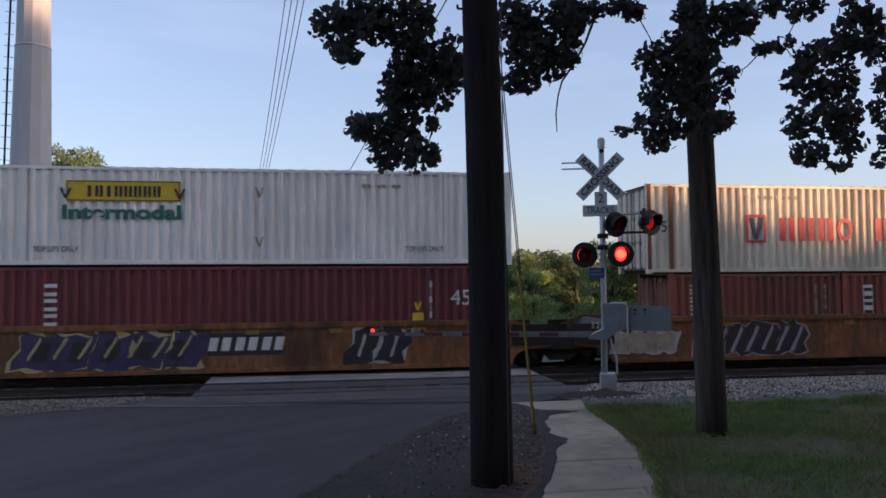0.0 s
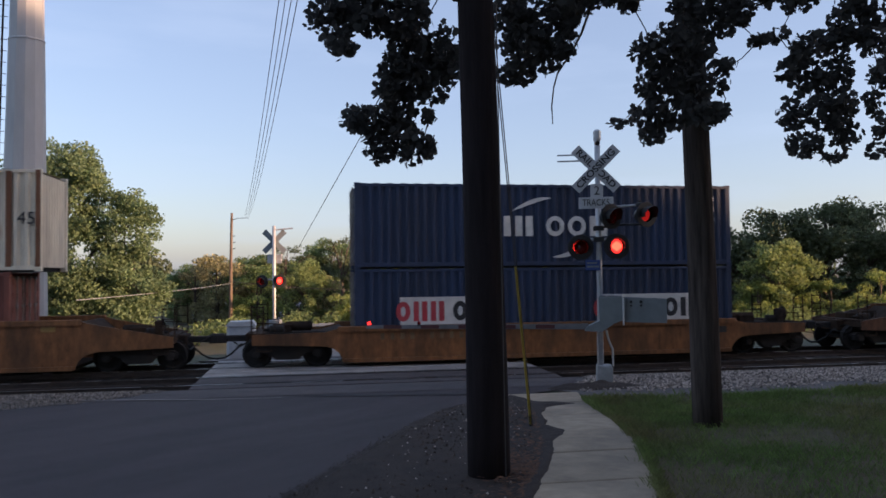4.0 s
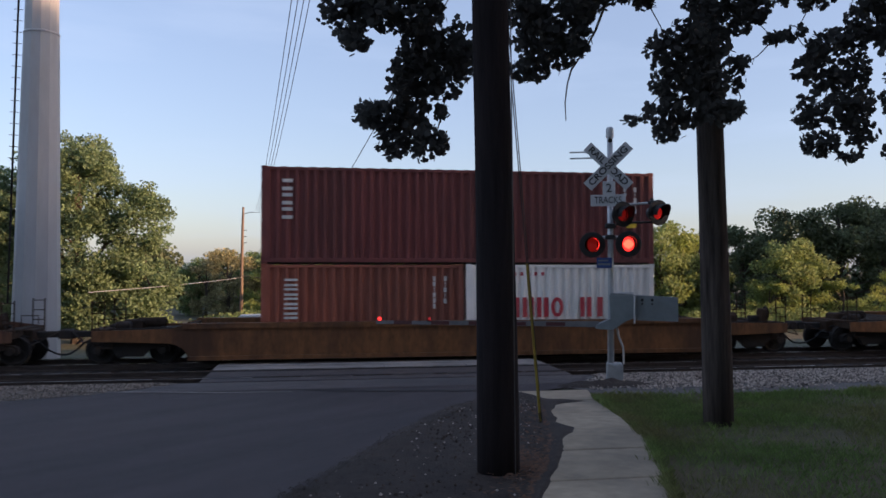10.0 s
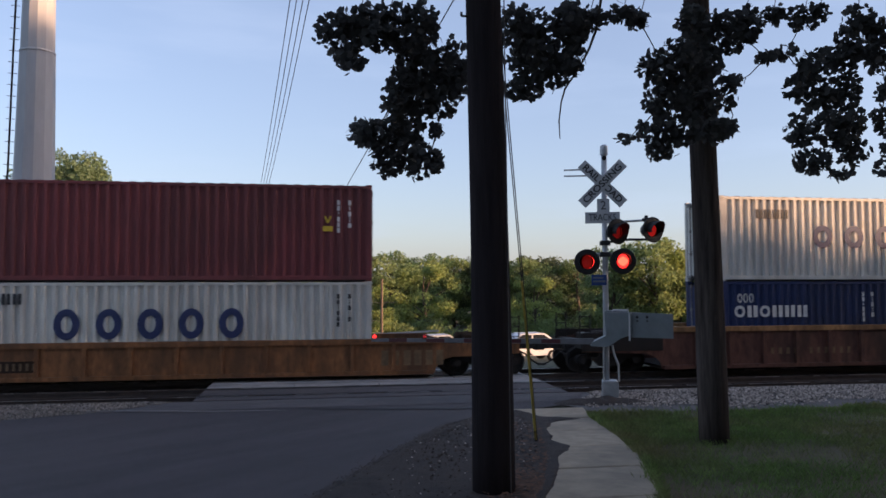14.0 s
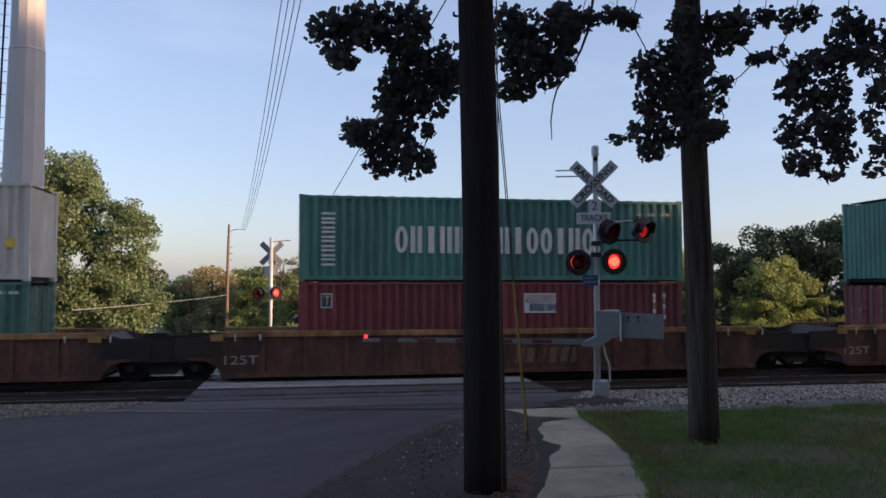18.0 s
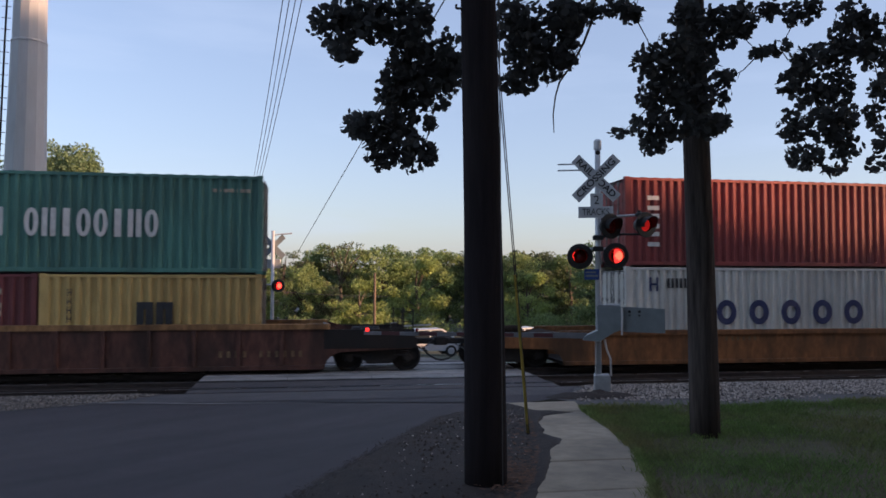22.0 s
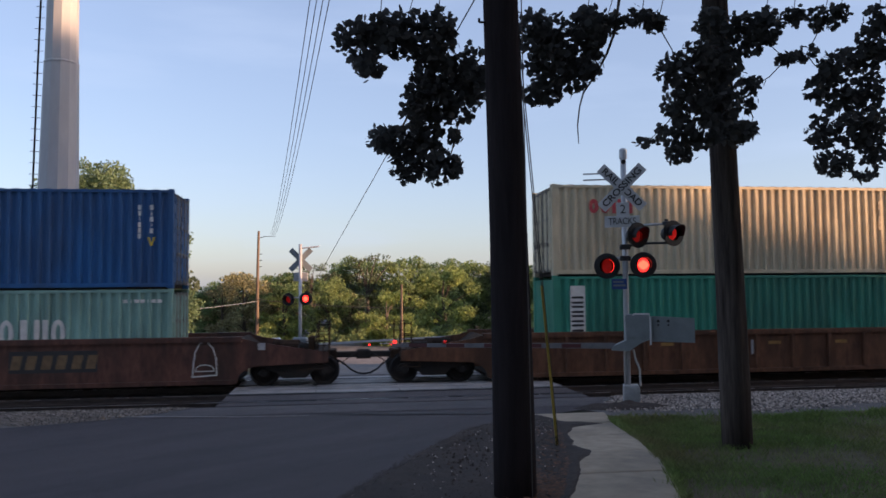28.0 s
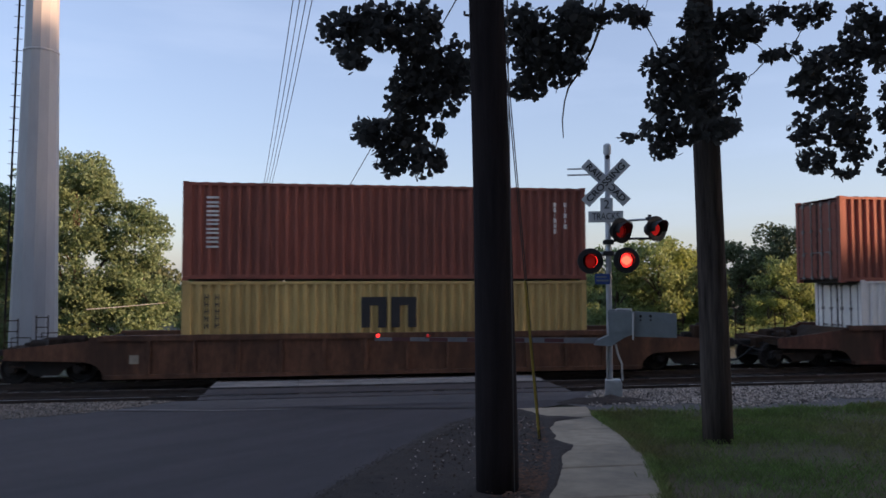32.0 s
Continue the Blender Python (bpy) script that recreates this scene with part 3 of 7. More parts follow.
def edge_grit(rng):
    y = rng.uniform(4, 14.2)
    return along(ROAD_RIGHT, y) - 0.15 + rng.normal(0, 0.075), y


M_crumb = material("earth_crumb", (0.052, 0.036, 0.028), 1.0, grain=9.0, vary=0.4, bump=0.4, island=0.5)
stones("ballast_stones", "pale grey crushed-stone ballast spilling from the track", 30000, right_shoulder, (0.014, 0.038))
stones("ballast_stones", "grey ballast stones beside the road", 14000, left_shoulder, (0.012, 0.042), M_grit)
stones("verge_grit", "grit and crumbs on the bare earth verge", 1300, verge_grit, (0.006, 0.026), M_crumb)
stones("verge_grit", "pale chips on the bare earth verge", 420, verge_grit, (0.007, 0.022))
stones("edge_grit", "pale grit and dust along the crumbling asphalt edge", 9000, edge_grit, (0.005, 0.014), M_edge)
stones("roadside_gravel", "fine dusty gravel beside the road", 14000, roadside, (0.008, 0.024), M_grit)

rng = np.random.default_rng(5)
blades, sizes = [], []
while len(blades) < 78000:
    y = 6.0 + 7.6 * rng.random()
    a = along(WALK_RIGHT, y)
    x = a - 0.05 + 13 * rng.random() ** 1.35
    edge = 13.25 + 0.25 * math.sin(x * 1.3) + 0.2 * math.sin(x * 3.9)
    if y > edge or y > 13.0 + 0.6 * rng.random() or rng.random() > (0.45 + 0.55 * min(1.0, max(0.0, (y - 7.6 - 1.2 * noise.noise((x * 0.7, y * 0.7, 9))) / 2.2))) * (0.22 + 1.6 * max(0.0, 0.45 + noise.noise((x * 0.5, y * 0.5, 0)) + 0.4 * noise.noise((x * 2.1, y * 2.1, 4)))):
        continue
    blades.append((x, y, ground_z(x, y)))
    sizes.append(rng.uniform(0.45, 1.15) * (1.5 if y > edge - 0.6 else 1.0))
BLADE_V = [(-0.006, 0, 0), (0.006, 0, 0), (0.016, 0.02, 0.055), (0.035, 0.045, 0.085)]
tagged(new("grass", scatter_mesh("grass", blades, BLADE_V, [(0, 1, 2), (0, 2, 3)], sizes, M_grass, upright=True)),
       "green lawn grass, longer along its far edge", "grass", kind="stuff")
# fallen leaves on the earth beside the pavement
rng = np.random.default_rng(8)
pts = []
while len(pts) < 1150:
    y = rng.uniform(6.5, 12.5)
    x = along(WALK_LEFT, y) - abs(rng.normal(0, 0.35)) + 0.08 if len(pts) < 480 else 2.2 + rng.normal(0, 0.2)
    y = y if len(pts) < 480 else 7.9 + rng.normal(0, 0.45)
    x = min(x, along(WALK_LEFT, y) + rng.uniform(-0.1, 0.06))
    pts.append((x, y, ground_z(x, y) + 0.035))
LEAF_V = [(-0.05, 0, 0), (0, -0.022, 0.008), (0.05, 0, 0.012), (0, 0.022, 0.004)]
M_litter = material("dry_leaf", (0.10, 0.045, 0.022), 0.9, grain=5, vary=0.3, bump=0, island=0.5)
tagged(new("leaf_litter", scatter_mesh("leaf_litter", pts, LEAF_V, [(0, 1, 2, 3)], rng.uniform(0.5, 1.1, 1150), M_litter, upright=True)),
       "brown fallen leaves along the pavement edge", "leaves", kind="stuff")

rng = np.random.default_rng(21)
pts = []
for k in range(2600):
    y = rng.uniform(6.2, 13.2)
    x = along(WALK_RIGHT, y) - abs(rng.normal(0, 0.05)) * (1.0 + 0.9 * noise.noise((y * 2.7, 0, 4))) + 0.06
    pts.append((x, y, ground_z(x, y) + 0.02))
tagged(new("grass_fringe", scatter_mesh("grass_fringe", pts, BLADE_V, [(0, 1, 2), (0, 2, 3)], rng.uniform(0.5, 1.3, 2600), M_grass, upright=True)),
       "ragged grass fringe growing over the pavement edge", "grass", kind="stuff")

# ---- the train ----
RAIL_Y = TRACK_FAR
FLOOR = 0.32            # underside of a container in its well
NEAR = -1.219           # near face of a container, from its middle line
travelling = []         # (thing, place along the train, height)
rolling = []            # (wheelset, its place on the truck)


def run(t):
    """How far the train has gone by t seconds."""
    return 7.8724 * t + 0.00972 * t * t + 0.0000113 * t ** 3


def glyphs(s, xa, za, xb, zb, pattern, y=NEAR - 0.004, down=False, stroke=None, slant=0.0, fill=0.84):
    """Plain shapes that stand for painted marks, filling the field from (xa, za) to (xb, zb)."""
    n = len(pattern)
    for i, c in enumerate(pattern):
        if down:
            h = (zb - za) / n
            a, b, lo, hi = xa, xb, zb - (i + 0.92) * h, zb - (i + 0.08) * h
        else:
            wide = (xb - xa) / n
            a, b, lo, hi = xa + (i + 0.5 - fill / 2) * wide, xa + (i + 0.5 + fill / 2) * wide, za, zb
        w, h = b - a, hi - lo
        k = stroke or 0.24 * min(w, h)
        back = y + 0.003

        def bar(x0, x1, z0, z1):
            sh = [(x0 + slant * (z0 - lo), z0), (x1 + slant * (z0 - lo), z0), (x1 + slant * (z1 - lo), z1), (x0 + slant * (z1 - lo), z1)]
            s.prism(sh, y, back)
        if c == "b":
            bar(a, b, lo, hi)
        elif c == "i":
            bar(a + w / 2 - k / 2, a + w / 2 + k / 2, lo, hi)
        elif c in "of":
            m = 22 if c == "o" else 4
            ph = 0.0 if c == "o" else math.pi / 4
            q = 1.0 if c == "o" else math.sqrt(2)
            ring = []
            for g in (0.0, k):
                for j in range(m):
                    t = ph + 2 * math.pi * j / m
                    dz = q * (h / 2 - g) * math.sin(t)
                    ring.append((a + w / 2 + q * (w / 2 - g) * math.cos(t) + slant * (dz + h / 2), lo + h / 2 + dz))
            s.add([(x, y, z) for x, z in ring] + [(x, back, z) for x, z in ring],
                  [f for j in range(m) for f in ((j, (j + 1) % m, m + (j + 1) % m, m + j), (2 * m + j, 3 * m + j, 3 * m + (j + 1) % m, 2 * m + (j + 1) % m),
                                                 (j, 2 * m + j, 2 * m + (j + 1) % m, (j + 1) % m), (m + j, m + (j + 1) % m, 3 * m + (j + 1) % m, 3 * m + j))])
        elif c in "sz":
            top, low = [], []
            for j in range(13):
                u = j / 12
                thick = 0.02 + 0.3 * h * math.sin(math.pi * u)
                z = lo + h * math.sin(u * math.pi / 2) if c == "s" else lo + h * (1 - math.cos(u * math.pi / 2))
                top.append((a + w * u, z + thick / 2))
                low.append((a + w * u, z - thick / 2))
            s.prism(low + top[::-1], y, back)
        elif c == "d":
            ring = [(0.0, 0.0), (1.0, 0.04), (0.97, 0.50), (0.84, 0.80), (0.55, 1.0), (0.28, 0.93), (0.10, 0.70), (0.03, 0.35)]
            m = len(ring)
            out = [(a + u * w, lo + v * h) for u, v in ring]
            inn = [(a + (0.5 + (u - 0.5) * (1 - 2 * k / w)) * w, lo + (0.5 + (v - 0.5) * (1 - 2 * k / h)) * h) for u, v in ring]
            s.add([(x, q, z) for q in (y, back) for x, z in out + inn],
                  [f for j in range(m) for f in ((j, (j + 1) % m, m + (j + 1) % m, m + j), (2 * m + j, 3 * m + j, 3 * m + (j + 1) % m, 2 * m + (j + 1) % m),
                                                 (j, 2 * m + j, 2 * m + (j + 1) % m, (j + 1) % m), (m + j, m + (j + 1) % m, 3 * m + (j + 1) % m, 3 * m + j))])
        elif c == "n":
            s.prism([(a, lo), (a, hi), (b, hi), (b, lo), (b - k, lo), (b - k, hi - k), (a + k, hi - k), (a + k, lo)], y, back)
        elif c == "h":
            mz = lo + h / 2
            s.prism([(a, lo), (a, hi), (a + k, hi), (a + k, mz + k / 2), (b - k, mz + k / 2), (b - k, hi), (b, hi), (b, lo), (b - k, lo), (b - k, mz - k / 2), (a + k, mz - k / 2), (a + k, lo)], y, back)
        elif c == "t":
            s.prism([(a, hi), (b, hi), (b, hi - k), (a + w / 2 + k / 2, hi - k), (a + w / 2 + k / 2, lo), (a + w / 2 - k / 2, lo), (a + w / 2 - k / 2, hi - k), (a, hi - k)], y, back)
        elif c == "v":
            s.prism([(a, hi), (a + k, hi), (a + w / 2, lo + 0.3 * h), (b - k, hi), (b, hi), (a + w / 2 + k / 2, lo), (a + w / 2 - k / 2, lo)], y, back)
    return s


def corrugated(x0, x1, z0, z1, y_out, depth, pitch, along_y=False):
    """A corrugated steel wall with trapezoid folds; the outer flats lie at y_out."""
    n = max(2, round((x1 - x0) / pitch))
    p = (x1 - x0) / n
    line = [(x0, y_out)]
    for i in range(n):
        a = x0 + i * p
        line += [(a + 0.33 * p, y_out), (a + 0.50 * p, y_out + depth), (a + 0.83 * p, y_out + depth), (a + p, y_out)]
    s = Shape()
    for z in (z0, z1):
        s.v += [((y, x, z) if along_y else (x, y, z)) for x, y in line]
    m = len(line)
    s.f = [(i, i + 1, m + i + 1, m + i) for i in range(m - 1)]
    return s


M_rod = material("dull_lock_rod", (0.20, 0.19, 0.18), 0.6, 0.2, grain=7, vary=0.3, stain=(0.10, 0.06, 0.04), stain_amount=0.6, bump=0.05)


def container(left, length, height, base, color, label, doors="left", pitch=0.278, frame_color=None, inset=0.0, name="shipping_container"):
    """A steel box: corrugated walls, posts, rails, castings, roof and one end with doors."""
    hl = length / 2
    root = thing(name, label, "container", pose(left + hl, RAIL_Y, base), group="containers on the train")
    fc = frame_color or color
    x0, x1, z0, z1 = -hl + 0.16, hl - 0.16, 0.16, height - 0.11
    for side in (-1, 1):
        s = corrugated(x0, x1, z0, z1, -1.212, 0.066, pitch)
        if side > 0:
            s.v = [(x, -y, z) for x, y, z in s.v]
        part("side_wall", s, color, root)
        part("bottom_rail", Shape().soft_box(-hl + 0.16, hl - 0.16, *sorted((side * 1.17, side * 1.219)), 0.045, 0.165, 0.008), fc, root)
        part("top_rail", Shape().soft_box(-hl + 0.16, hl - 0.16, *sorted((side * 1.16, side * 1.219)), height - 0.115, height - 0.028, 0.01), fc, root)
        for end in (-1, 1):
            part("corner_post", Shape().soft_box(*sorted((end * (hl - 0.17), end * hl)), *sorted((side * 1.07, side * 1.219)), 0.118, height - 0.118, 0.015), fc, root)
            for z in (0.0, height - 0.118):
                c = Shape().soft_box(*sorted((end * (hl + 0.004 - 0.178), end * (hl + 0.004))), *sorted((side * 1.06, side * 1.223)), z, z + 0.118, 0.012)
                part("corner_casting", c, fc, root)
    roof = corrugated(x0, x1, -1.17, 1.17, height - 0.010, -0.015, 0.42)
    roof.v = [(x, z, y) for x, y, z in roof.v]
    part("roof", roof, color, root)
    part("floor", Shape().box(-hl + 0.17, hl - 0.17, -1.16, 1.16, 0.004, 0.14), M_iron, root)
    de = -1 if doors == "left" else 1
    s = corrugated(-1.07, 1.07, 0.12, height - 0.12, -1, 0.045, 0.25, along_y=True)
    s.v = [((x + 1) * de * 1 - de * (hl - 0.03), y, z) for x, y, z in s.v]
    part("end_wall", s, color, root)
    for k in (-1, 1):
        d = part("door", Shape().soft_box(*sorted((de * (hl - 0.06), de * (hl - 0.015))), *sorted((k * 0.01, k * 1.07)), 0.13, height - 0.13, 0.006), color, root)
        for zz in (0.14, 0.29, 0.44, 0.59, 0.74, 0.89):
            part("door_panel", Shape().soft_box(*sorted((de * (hl - 0.016), de * (hl + 0.012))), *sorted((k * 0.09, k * 0.99)), height * zz - 0.09, height * zz + 0.09, 0.008), color, d)
        seal = Shape()
        for x in (hl - 0.016, hl - 0.006):
            for e in (0.0, 0.03):
                seal.v += [(de * x, k * yy, zz) for yy, zz in ((0.015 + e, 0.14 + e), (1.06 - e, 0.14 + e), (1.06 - e, height - 0.14 - e), (0.015 + e, height - 0.14 - e))]
        for q in range(4):
            r = (q + 1) % 4
            seal.f += [(q, r, 4 + r, 4 + q), (8 + q, 12 + q, 12 + r, 8 + r), (q, 8 + q, 8 + r, r), (4 + q, 4 + r, 12 + r, 12 + q)]
        part("door_seal", seal, M_rubber, d, "black rubber door seal")
        for yy in (0.28, 0.74):
            rod = Shape().tube([(de * (hl + 0.03), k * yy, 0.10), (de * (hl + 0.03), k * yy, height - 0.10)], 0.02, 6)
            for zz in (0.06, 0.34, 0.62, 0.93):
                rod.box(*sorted((de * (hl - 0.004), de * (hl + 0.055))), *sorted((k * (yy - 0.05), k * (yy + 0.05))), height * zz - 0.05, height * zz + 0.05)
            rod.box(*sorted((de * (hl + 0.03), de * (hl + 0.06))), *sorted((k * yy, k * (yy - 0.24))), 1.02, 1.06)
            part("lock_rod", rod, M_rod, d, "dull grey lock rod")
    travelling.append((root, left + hl, base))
    return root


def bars(box, name, xa, za, xb, zb, pattern, mat, label, kw):
    """Plain blocks in place of a name: round ones as rings, the others as pairs of bars."""
    y = kw.get("y", NEAR - 0.004)
    n = len(pattern)
    for i, c in enumerate(pattern):
        if c == " ":
            continue
        if kw.get("down"):
            h = (zb - za) / n
            lo, hi = zb - (i + 0.9) * h, zb - (i + 0.1) * h
            d = (hi - lo) * 0.30
            for a, b in ((lo, lo + d), (hi - d, hi)):
                ob = part(name, Shape().box(xa, xb, y, y + 0.003, a, b), mat, box, label)
            continue
        w = (xb - xa) / n
        if c in "on":
            ob = part(name, glyphs(Shape(), xa + i * w, za, xa + (i + 1) * w, zb, c, **kw), mat, box, label)
        elif c in "bi":
            ob = part(name, Shape().box(xa + (i + 0.3) * w, xa + (i + 0.7) * w, y, y + 0.003, za, zb), mat, box, label)
        else:
            s = kw.get("slant", 0.0) * (zb - za)
            for a, b in ((0.1, 0.42), (0.58, 0.9)):
                x0, x1 = xa + (i + a) * w, xa + (i + b) * w
                ob = part(name, Shape().prism([(x0, za), (x1, za), (x1 + s, zb), (x0 + s, zb)], y, y + 0.003), mat, box, label)
    return ob


def mark(box, name, xa, za, xb, zb, pattern, mat, label="", **kw):
    """Marks given by their place along the train and their height over the rail."""
    cx, bz = box.matrix_basis.translation.x, box.matrix_basis.translation.z
    xa, xb, za, zb = xa - cx, xb - cx, za - bz, zb - bz
    if name == "code_mark":      # too small to read
        return part(name, glyphs(Shape(), xa, za, xb, zb, pattern, **kw), mat, box, label, kind="stuff")
    if name in ("brand_mark", "brand_mark", "number_bar", "address_bar", "device_bar"):
        return bars(box, name, xa, za, xb, zb, pattern, mat, label, kw)
    n = len(pattern)
    for i, c in enumerate(pattern):
        if c == " ":
            continue
        if kw.get("down"):
            h = (zb - za) / n
            ob = part(name, glyphs(Shape(), xa, zb - (i + 1) * h, xb, zb - i * h, c, **kw), mat, box, label)
        else:
            w = (xb - xa) / n
            ob = part(name, glyphs(Shape(), xa + i * w, za, xa + (i + 1) * w, zb, c, **kw), mat, box, label)
    return ob


def words(box, name, x, z, text, size, mat, width=None, y=NEAR - 0.006, down=False, bold=0.0):
    cx, bz = box.matrix_basis.translation.x, box.matrix_basis.translation.z
    ob = new(name, text_mesh(name, text, size, mat, width, bold))
    ob.parent = box
    ob.matrix_basis = pose(x - cx, y, z - bz)
    return ob


# paints
P_white = paint("white_container_paint", (0.82, 0.79, 0.74), amount=0.16, vary=0.09)
P_maroon = paint("maroon_container_paint", (0.200, 0.050, 0.053))
P_oxide = paint("oxide_red_container_paint", (0.27, 0.083, 0.058))
P_brick = paint("brick_red_container_paint", (0.29, 0.088, 0.058))
P_oxblood = paint("oxblood_container_paint", (0.190, 0.055, 0.050))
P_rust = paint("rust_red_container_paint", (0.25, 0.055, 0.052))
P_beige = paint("cream_container_paint", (0.76, 0.69, 0.55), RUST, 0.3)
P_rustframe = paint("rusted_frame_paint", (0.20, 0.085, 0.045), RUST, 0.5)
P_navy = paint("navy_container_paint", (0.031, 0.049, 0.095))
P_blue = paint("bright_blue_container_paint", (0.012, 0.100, 0.27))
P_darkblue = paint("dark_blue_container_paint", (0.02, 0.035, 0.10))
P_grey = paint("pale_grey_container_paint", (0.56, 0.55, 0.50), RUST, 0.22)
P_green = paint("sea_green_container_paint", (0.072, 0.215, 0.180))
P_teal = paint("teal_container_paint", (0.025, 0.235, 0.165))
P_palegreen = paint("pale_green_container_paint", (0.22, 0.41, 0.36))
P_mustard = paint("mustard_container_paint", (0.50, 0.35, 0.135), RUST, 0.3)
P_sand = paint("sand_container_paint", (0.54, 0.47, 0.33), RUST, 0.25)
I_white = material("mark_white", (0.60, 0.59, 0.56), 0.6, grain=4, vary=0.15, stain=(0.35, 0.33, 0.3), stain_amount=0.4, bump=0)
I_black = material("mark_black", (0.02, 0.02, 0.022), 0.6, grain=4, vary=0.2, bump=0)
I_red = material("mark_red", (0.45, 0.035, 0.05), 0.6, grain=4, vary=0.15, stain=(0.35, 0.15, 0.12), stain_amount=0.4, bump=0)
I_navy = material("mark_navy", (0.014, 0.026, 0.09), 0.6, grain=4, vary=0.15, bump=0)
I_green = material("mark_green", (0.02, 0.13, 0.09), 0.6, grain=4, vary=0.15, bump=0)
I_yellow = material("mark_yellow", (0.62, 0.42, 0.03), 0.6, grain=4, vary=0.15, bump=0)
I_purple = material("mark_purple", (0.045, 0.032, 0.085), 0.6, grain=2, vary=0.3, bump=0)
I_silver = material("mark_silver", (0.34, 0.33, 0.33), 0.6, grain=2, vary=0.3, bump=0)
I_faded = material("mark_faded", (0.30, 0.25, 0.19), 0.7, grain=4, vary=0.3, bump=0)
I_amber = material("dull_reflector", (0.27, 0.15, 0.04), 0.5, grain=4, vary=0.3, bump=0)
I_tan = material("mark_tan", (0.42, 0.33, 0.15), 0.6, grain=2, vary=0.3, bump=0)
I_lilac = material("mark_lilac", (0.33, 0.26, 0.32), 0.6, grain=2, vary=0.2, bump=0)

H_STD, H_HIGH = 2.591, 2.896
MID = FLOOR + H_STD + 0.005
MID_HIGH = FLOOR + H_HIGH + 0.005


def code_marks(box, right, top, mat, tall=1.0):
    """The small unreadable identity rows near a box's end."""
    mark(box, "code_mark", right - 0.95, top - 0.25 - tall, right - 0.87, top - 0.25, "bbibbb", mat, down=True)
    mark(box, "code_mark", right - 0.62, top - 0.25 - tall * 0.85, right - 0.53, top - 0.25, "bibib", mat, down=True)


# 1: a white 53-foot box over a maroon 45-foot one
c = container(-8.81, 13.716, H_HIGH, FLOOR, P_maroon, "maroon 45-foot corrugated container in a well wagon", "right")
mark(c, "brand_mark", -7.48, 1.5, -7.14, 2.76, "thv", I_white, down=True)
words(c, "size_mark", 4.42, 2.2, "45", 0.66, I_white)
mark(c, "warning_plate", 2.88, 1.5, 3.30, 1.78, "b", I_yellow)
mark(c, "warning_sign", 2.95, 1.85, 3.22, 2.10, "v", I_yellow)
mark(c, "code_mark", 3.45, 1.6, 3.52, 2.75, "bibib", I_white, down=True)
c = container(-10.13, 16.154, 2.87, MID_HIGH, P_white, "white 53-foot domestic container with a yellow sign", "right", pitch=0.30)
for x in (-8.12, 3.89):
    mark(c, "lifting_post", x, 3.27, x + 0.16, 6.05, "b", P_white)
p = mark(c, "sign_plate", -7.25, 5.07, -3.52, 5.67, "b", I_yellow, "yellow sign plate")
mark(c, "sign_frame", -7.22, 5.09, -3.55, 5.65, "f", I_black, y=NEAR - 0.008, stroke=0.025)
mark(c, "brand_mark", -6.45, 5.2, -4.35, 5.52, "bfbfuhht", I_black, y=NEAR - 0.009)
mark(c, "sign_corner", -7.15, 5.15, -6.75, 5.45, "v", I_black, y=NEAR - 0.009)
mark(c, "sign_corner", -4.05, 5.15, -3.65, 5.45, "v", I_black, y=NEAR - 0.009)
words(c, "lettering", -5.43, 4.74, "Intermodal", 0.55, I_green, 3.24, bold=0.022)
words(c, "lettering", -7.19, 3.70, "TOP LIFT ONLY", 0.22, I_black, 1.2)
words(c, "lettering", 3.30, 3.70, "TOP LIFT ONLY", 0.22, I_black, 1.18)
mark(c, "code_mark", 1.4, 5.55, 2.6, 5.65, "bbibbibb", I_faded)
for z in (5.4, 3.95):
    mark(c, "scuff", -1.75, z - 0.18, -1.45, z + 0.12, "v", I_faded)
# 2: a cream 45-foot box over two oxide-red 20-foot boxes
c = container(11.19, 6.058, H_STD, FLOOR, P_oxide, "oxide-red 20-foot container with white marks", "left")
mark(c, "brand_mark", 11.89, 1.55, 12.26, 2.58, "thit", I_white, down=True)
code_marks(c, 17.25, 2.8, I_faded)
c = container(17.32, 6.058, H_STD, FLOOR, P_oxide, "oxide-red 20-foot container with a white plate", "right")
mark(c, "white_plate", 18.04, 1.5, 18.47, 2.5, "b", I_white)
mark(c, "brand_mark", 18.1, 1.5, 18.41, 2.45, "ov", I_black, down=True, y=NEAR - 0.009)
code_marks(c, 23.38, 2.8, I_faded)
c = container(10.47, 13.716, H_HIGH, MID, P_beige, "cream 45-foot container with rusty posts and red marks", "left", frame_color=P_beige)
for x in (10.47, 24.02):
    mark(c, "rusty_post", x, 3.05, x + 0.16, 5.78, "b", P_rustframe, y=NEAR - 0.006)
for x in (11.19, 23.24):
    mark(c, "lifting_post", x, 3.05, x + 0.19, 5.74, "b", P_rustframe)
for x in (10.93, 23.8):
    words(c, "size_mark", x, 4.4, "45", 0.5, I_black)
mark(c, "sign_frame", 13.83, 3.9, 14.67, 4.83, "f", I_red, stroke=0.09)
mark(c, "sign_device", 13.95, 4.0, 14.55, 4.72, "v", I_navy, stroke=0.16)
mark(c, "brand_mark", 15.01, 3.97, 21.35, 4.73, "hhho hiho", I_red, stroke=0.13)
mark(c, "address_bar", 13.84, 5.33, 15.8, 5.45, "bibbibbib", I_faded)
mark(c, "warning_plate", 22.9, 3.85, 23.12, 4.2, "b", I_yellow)
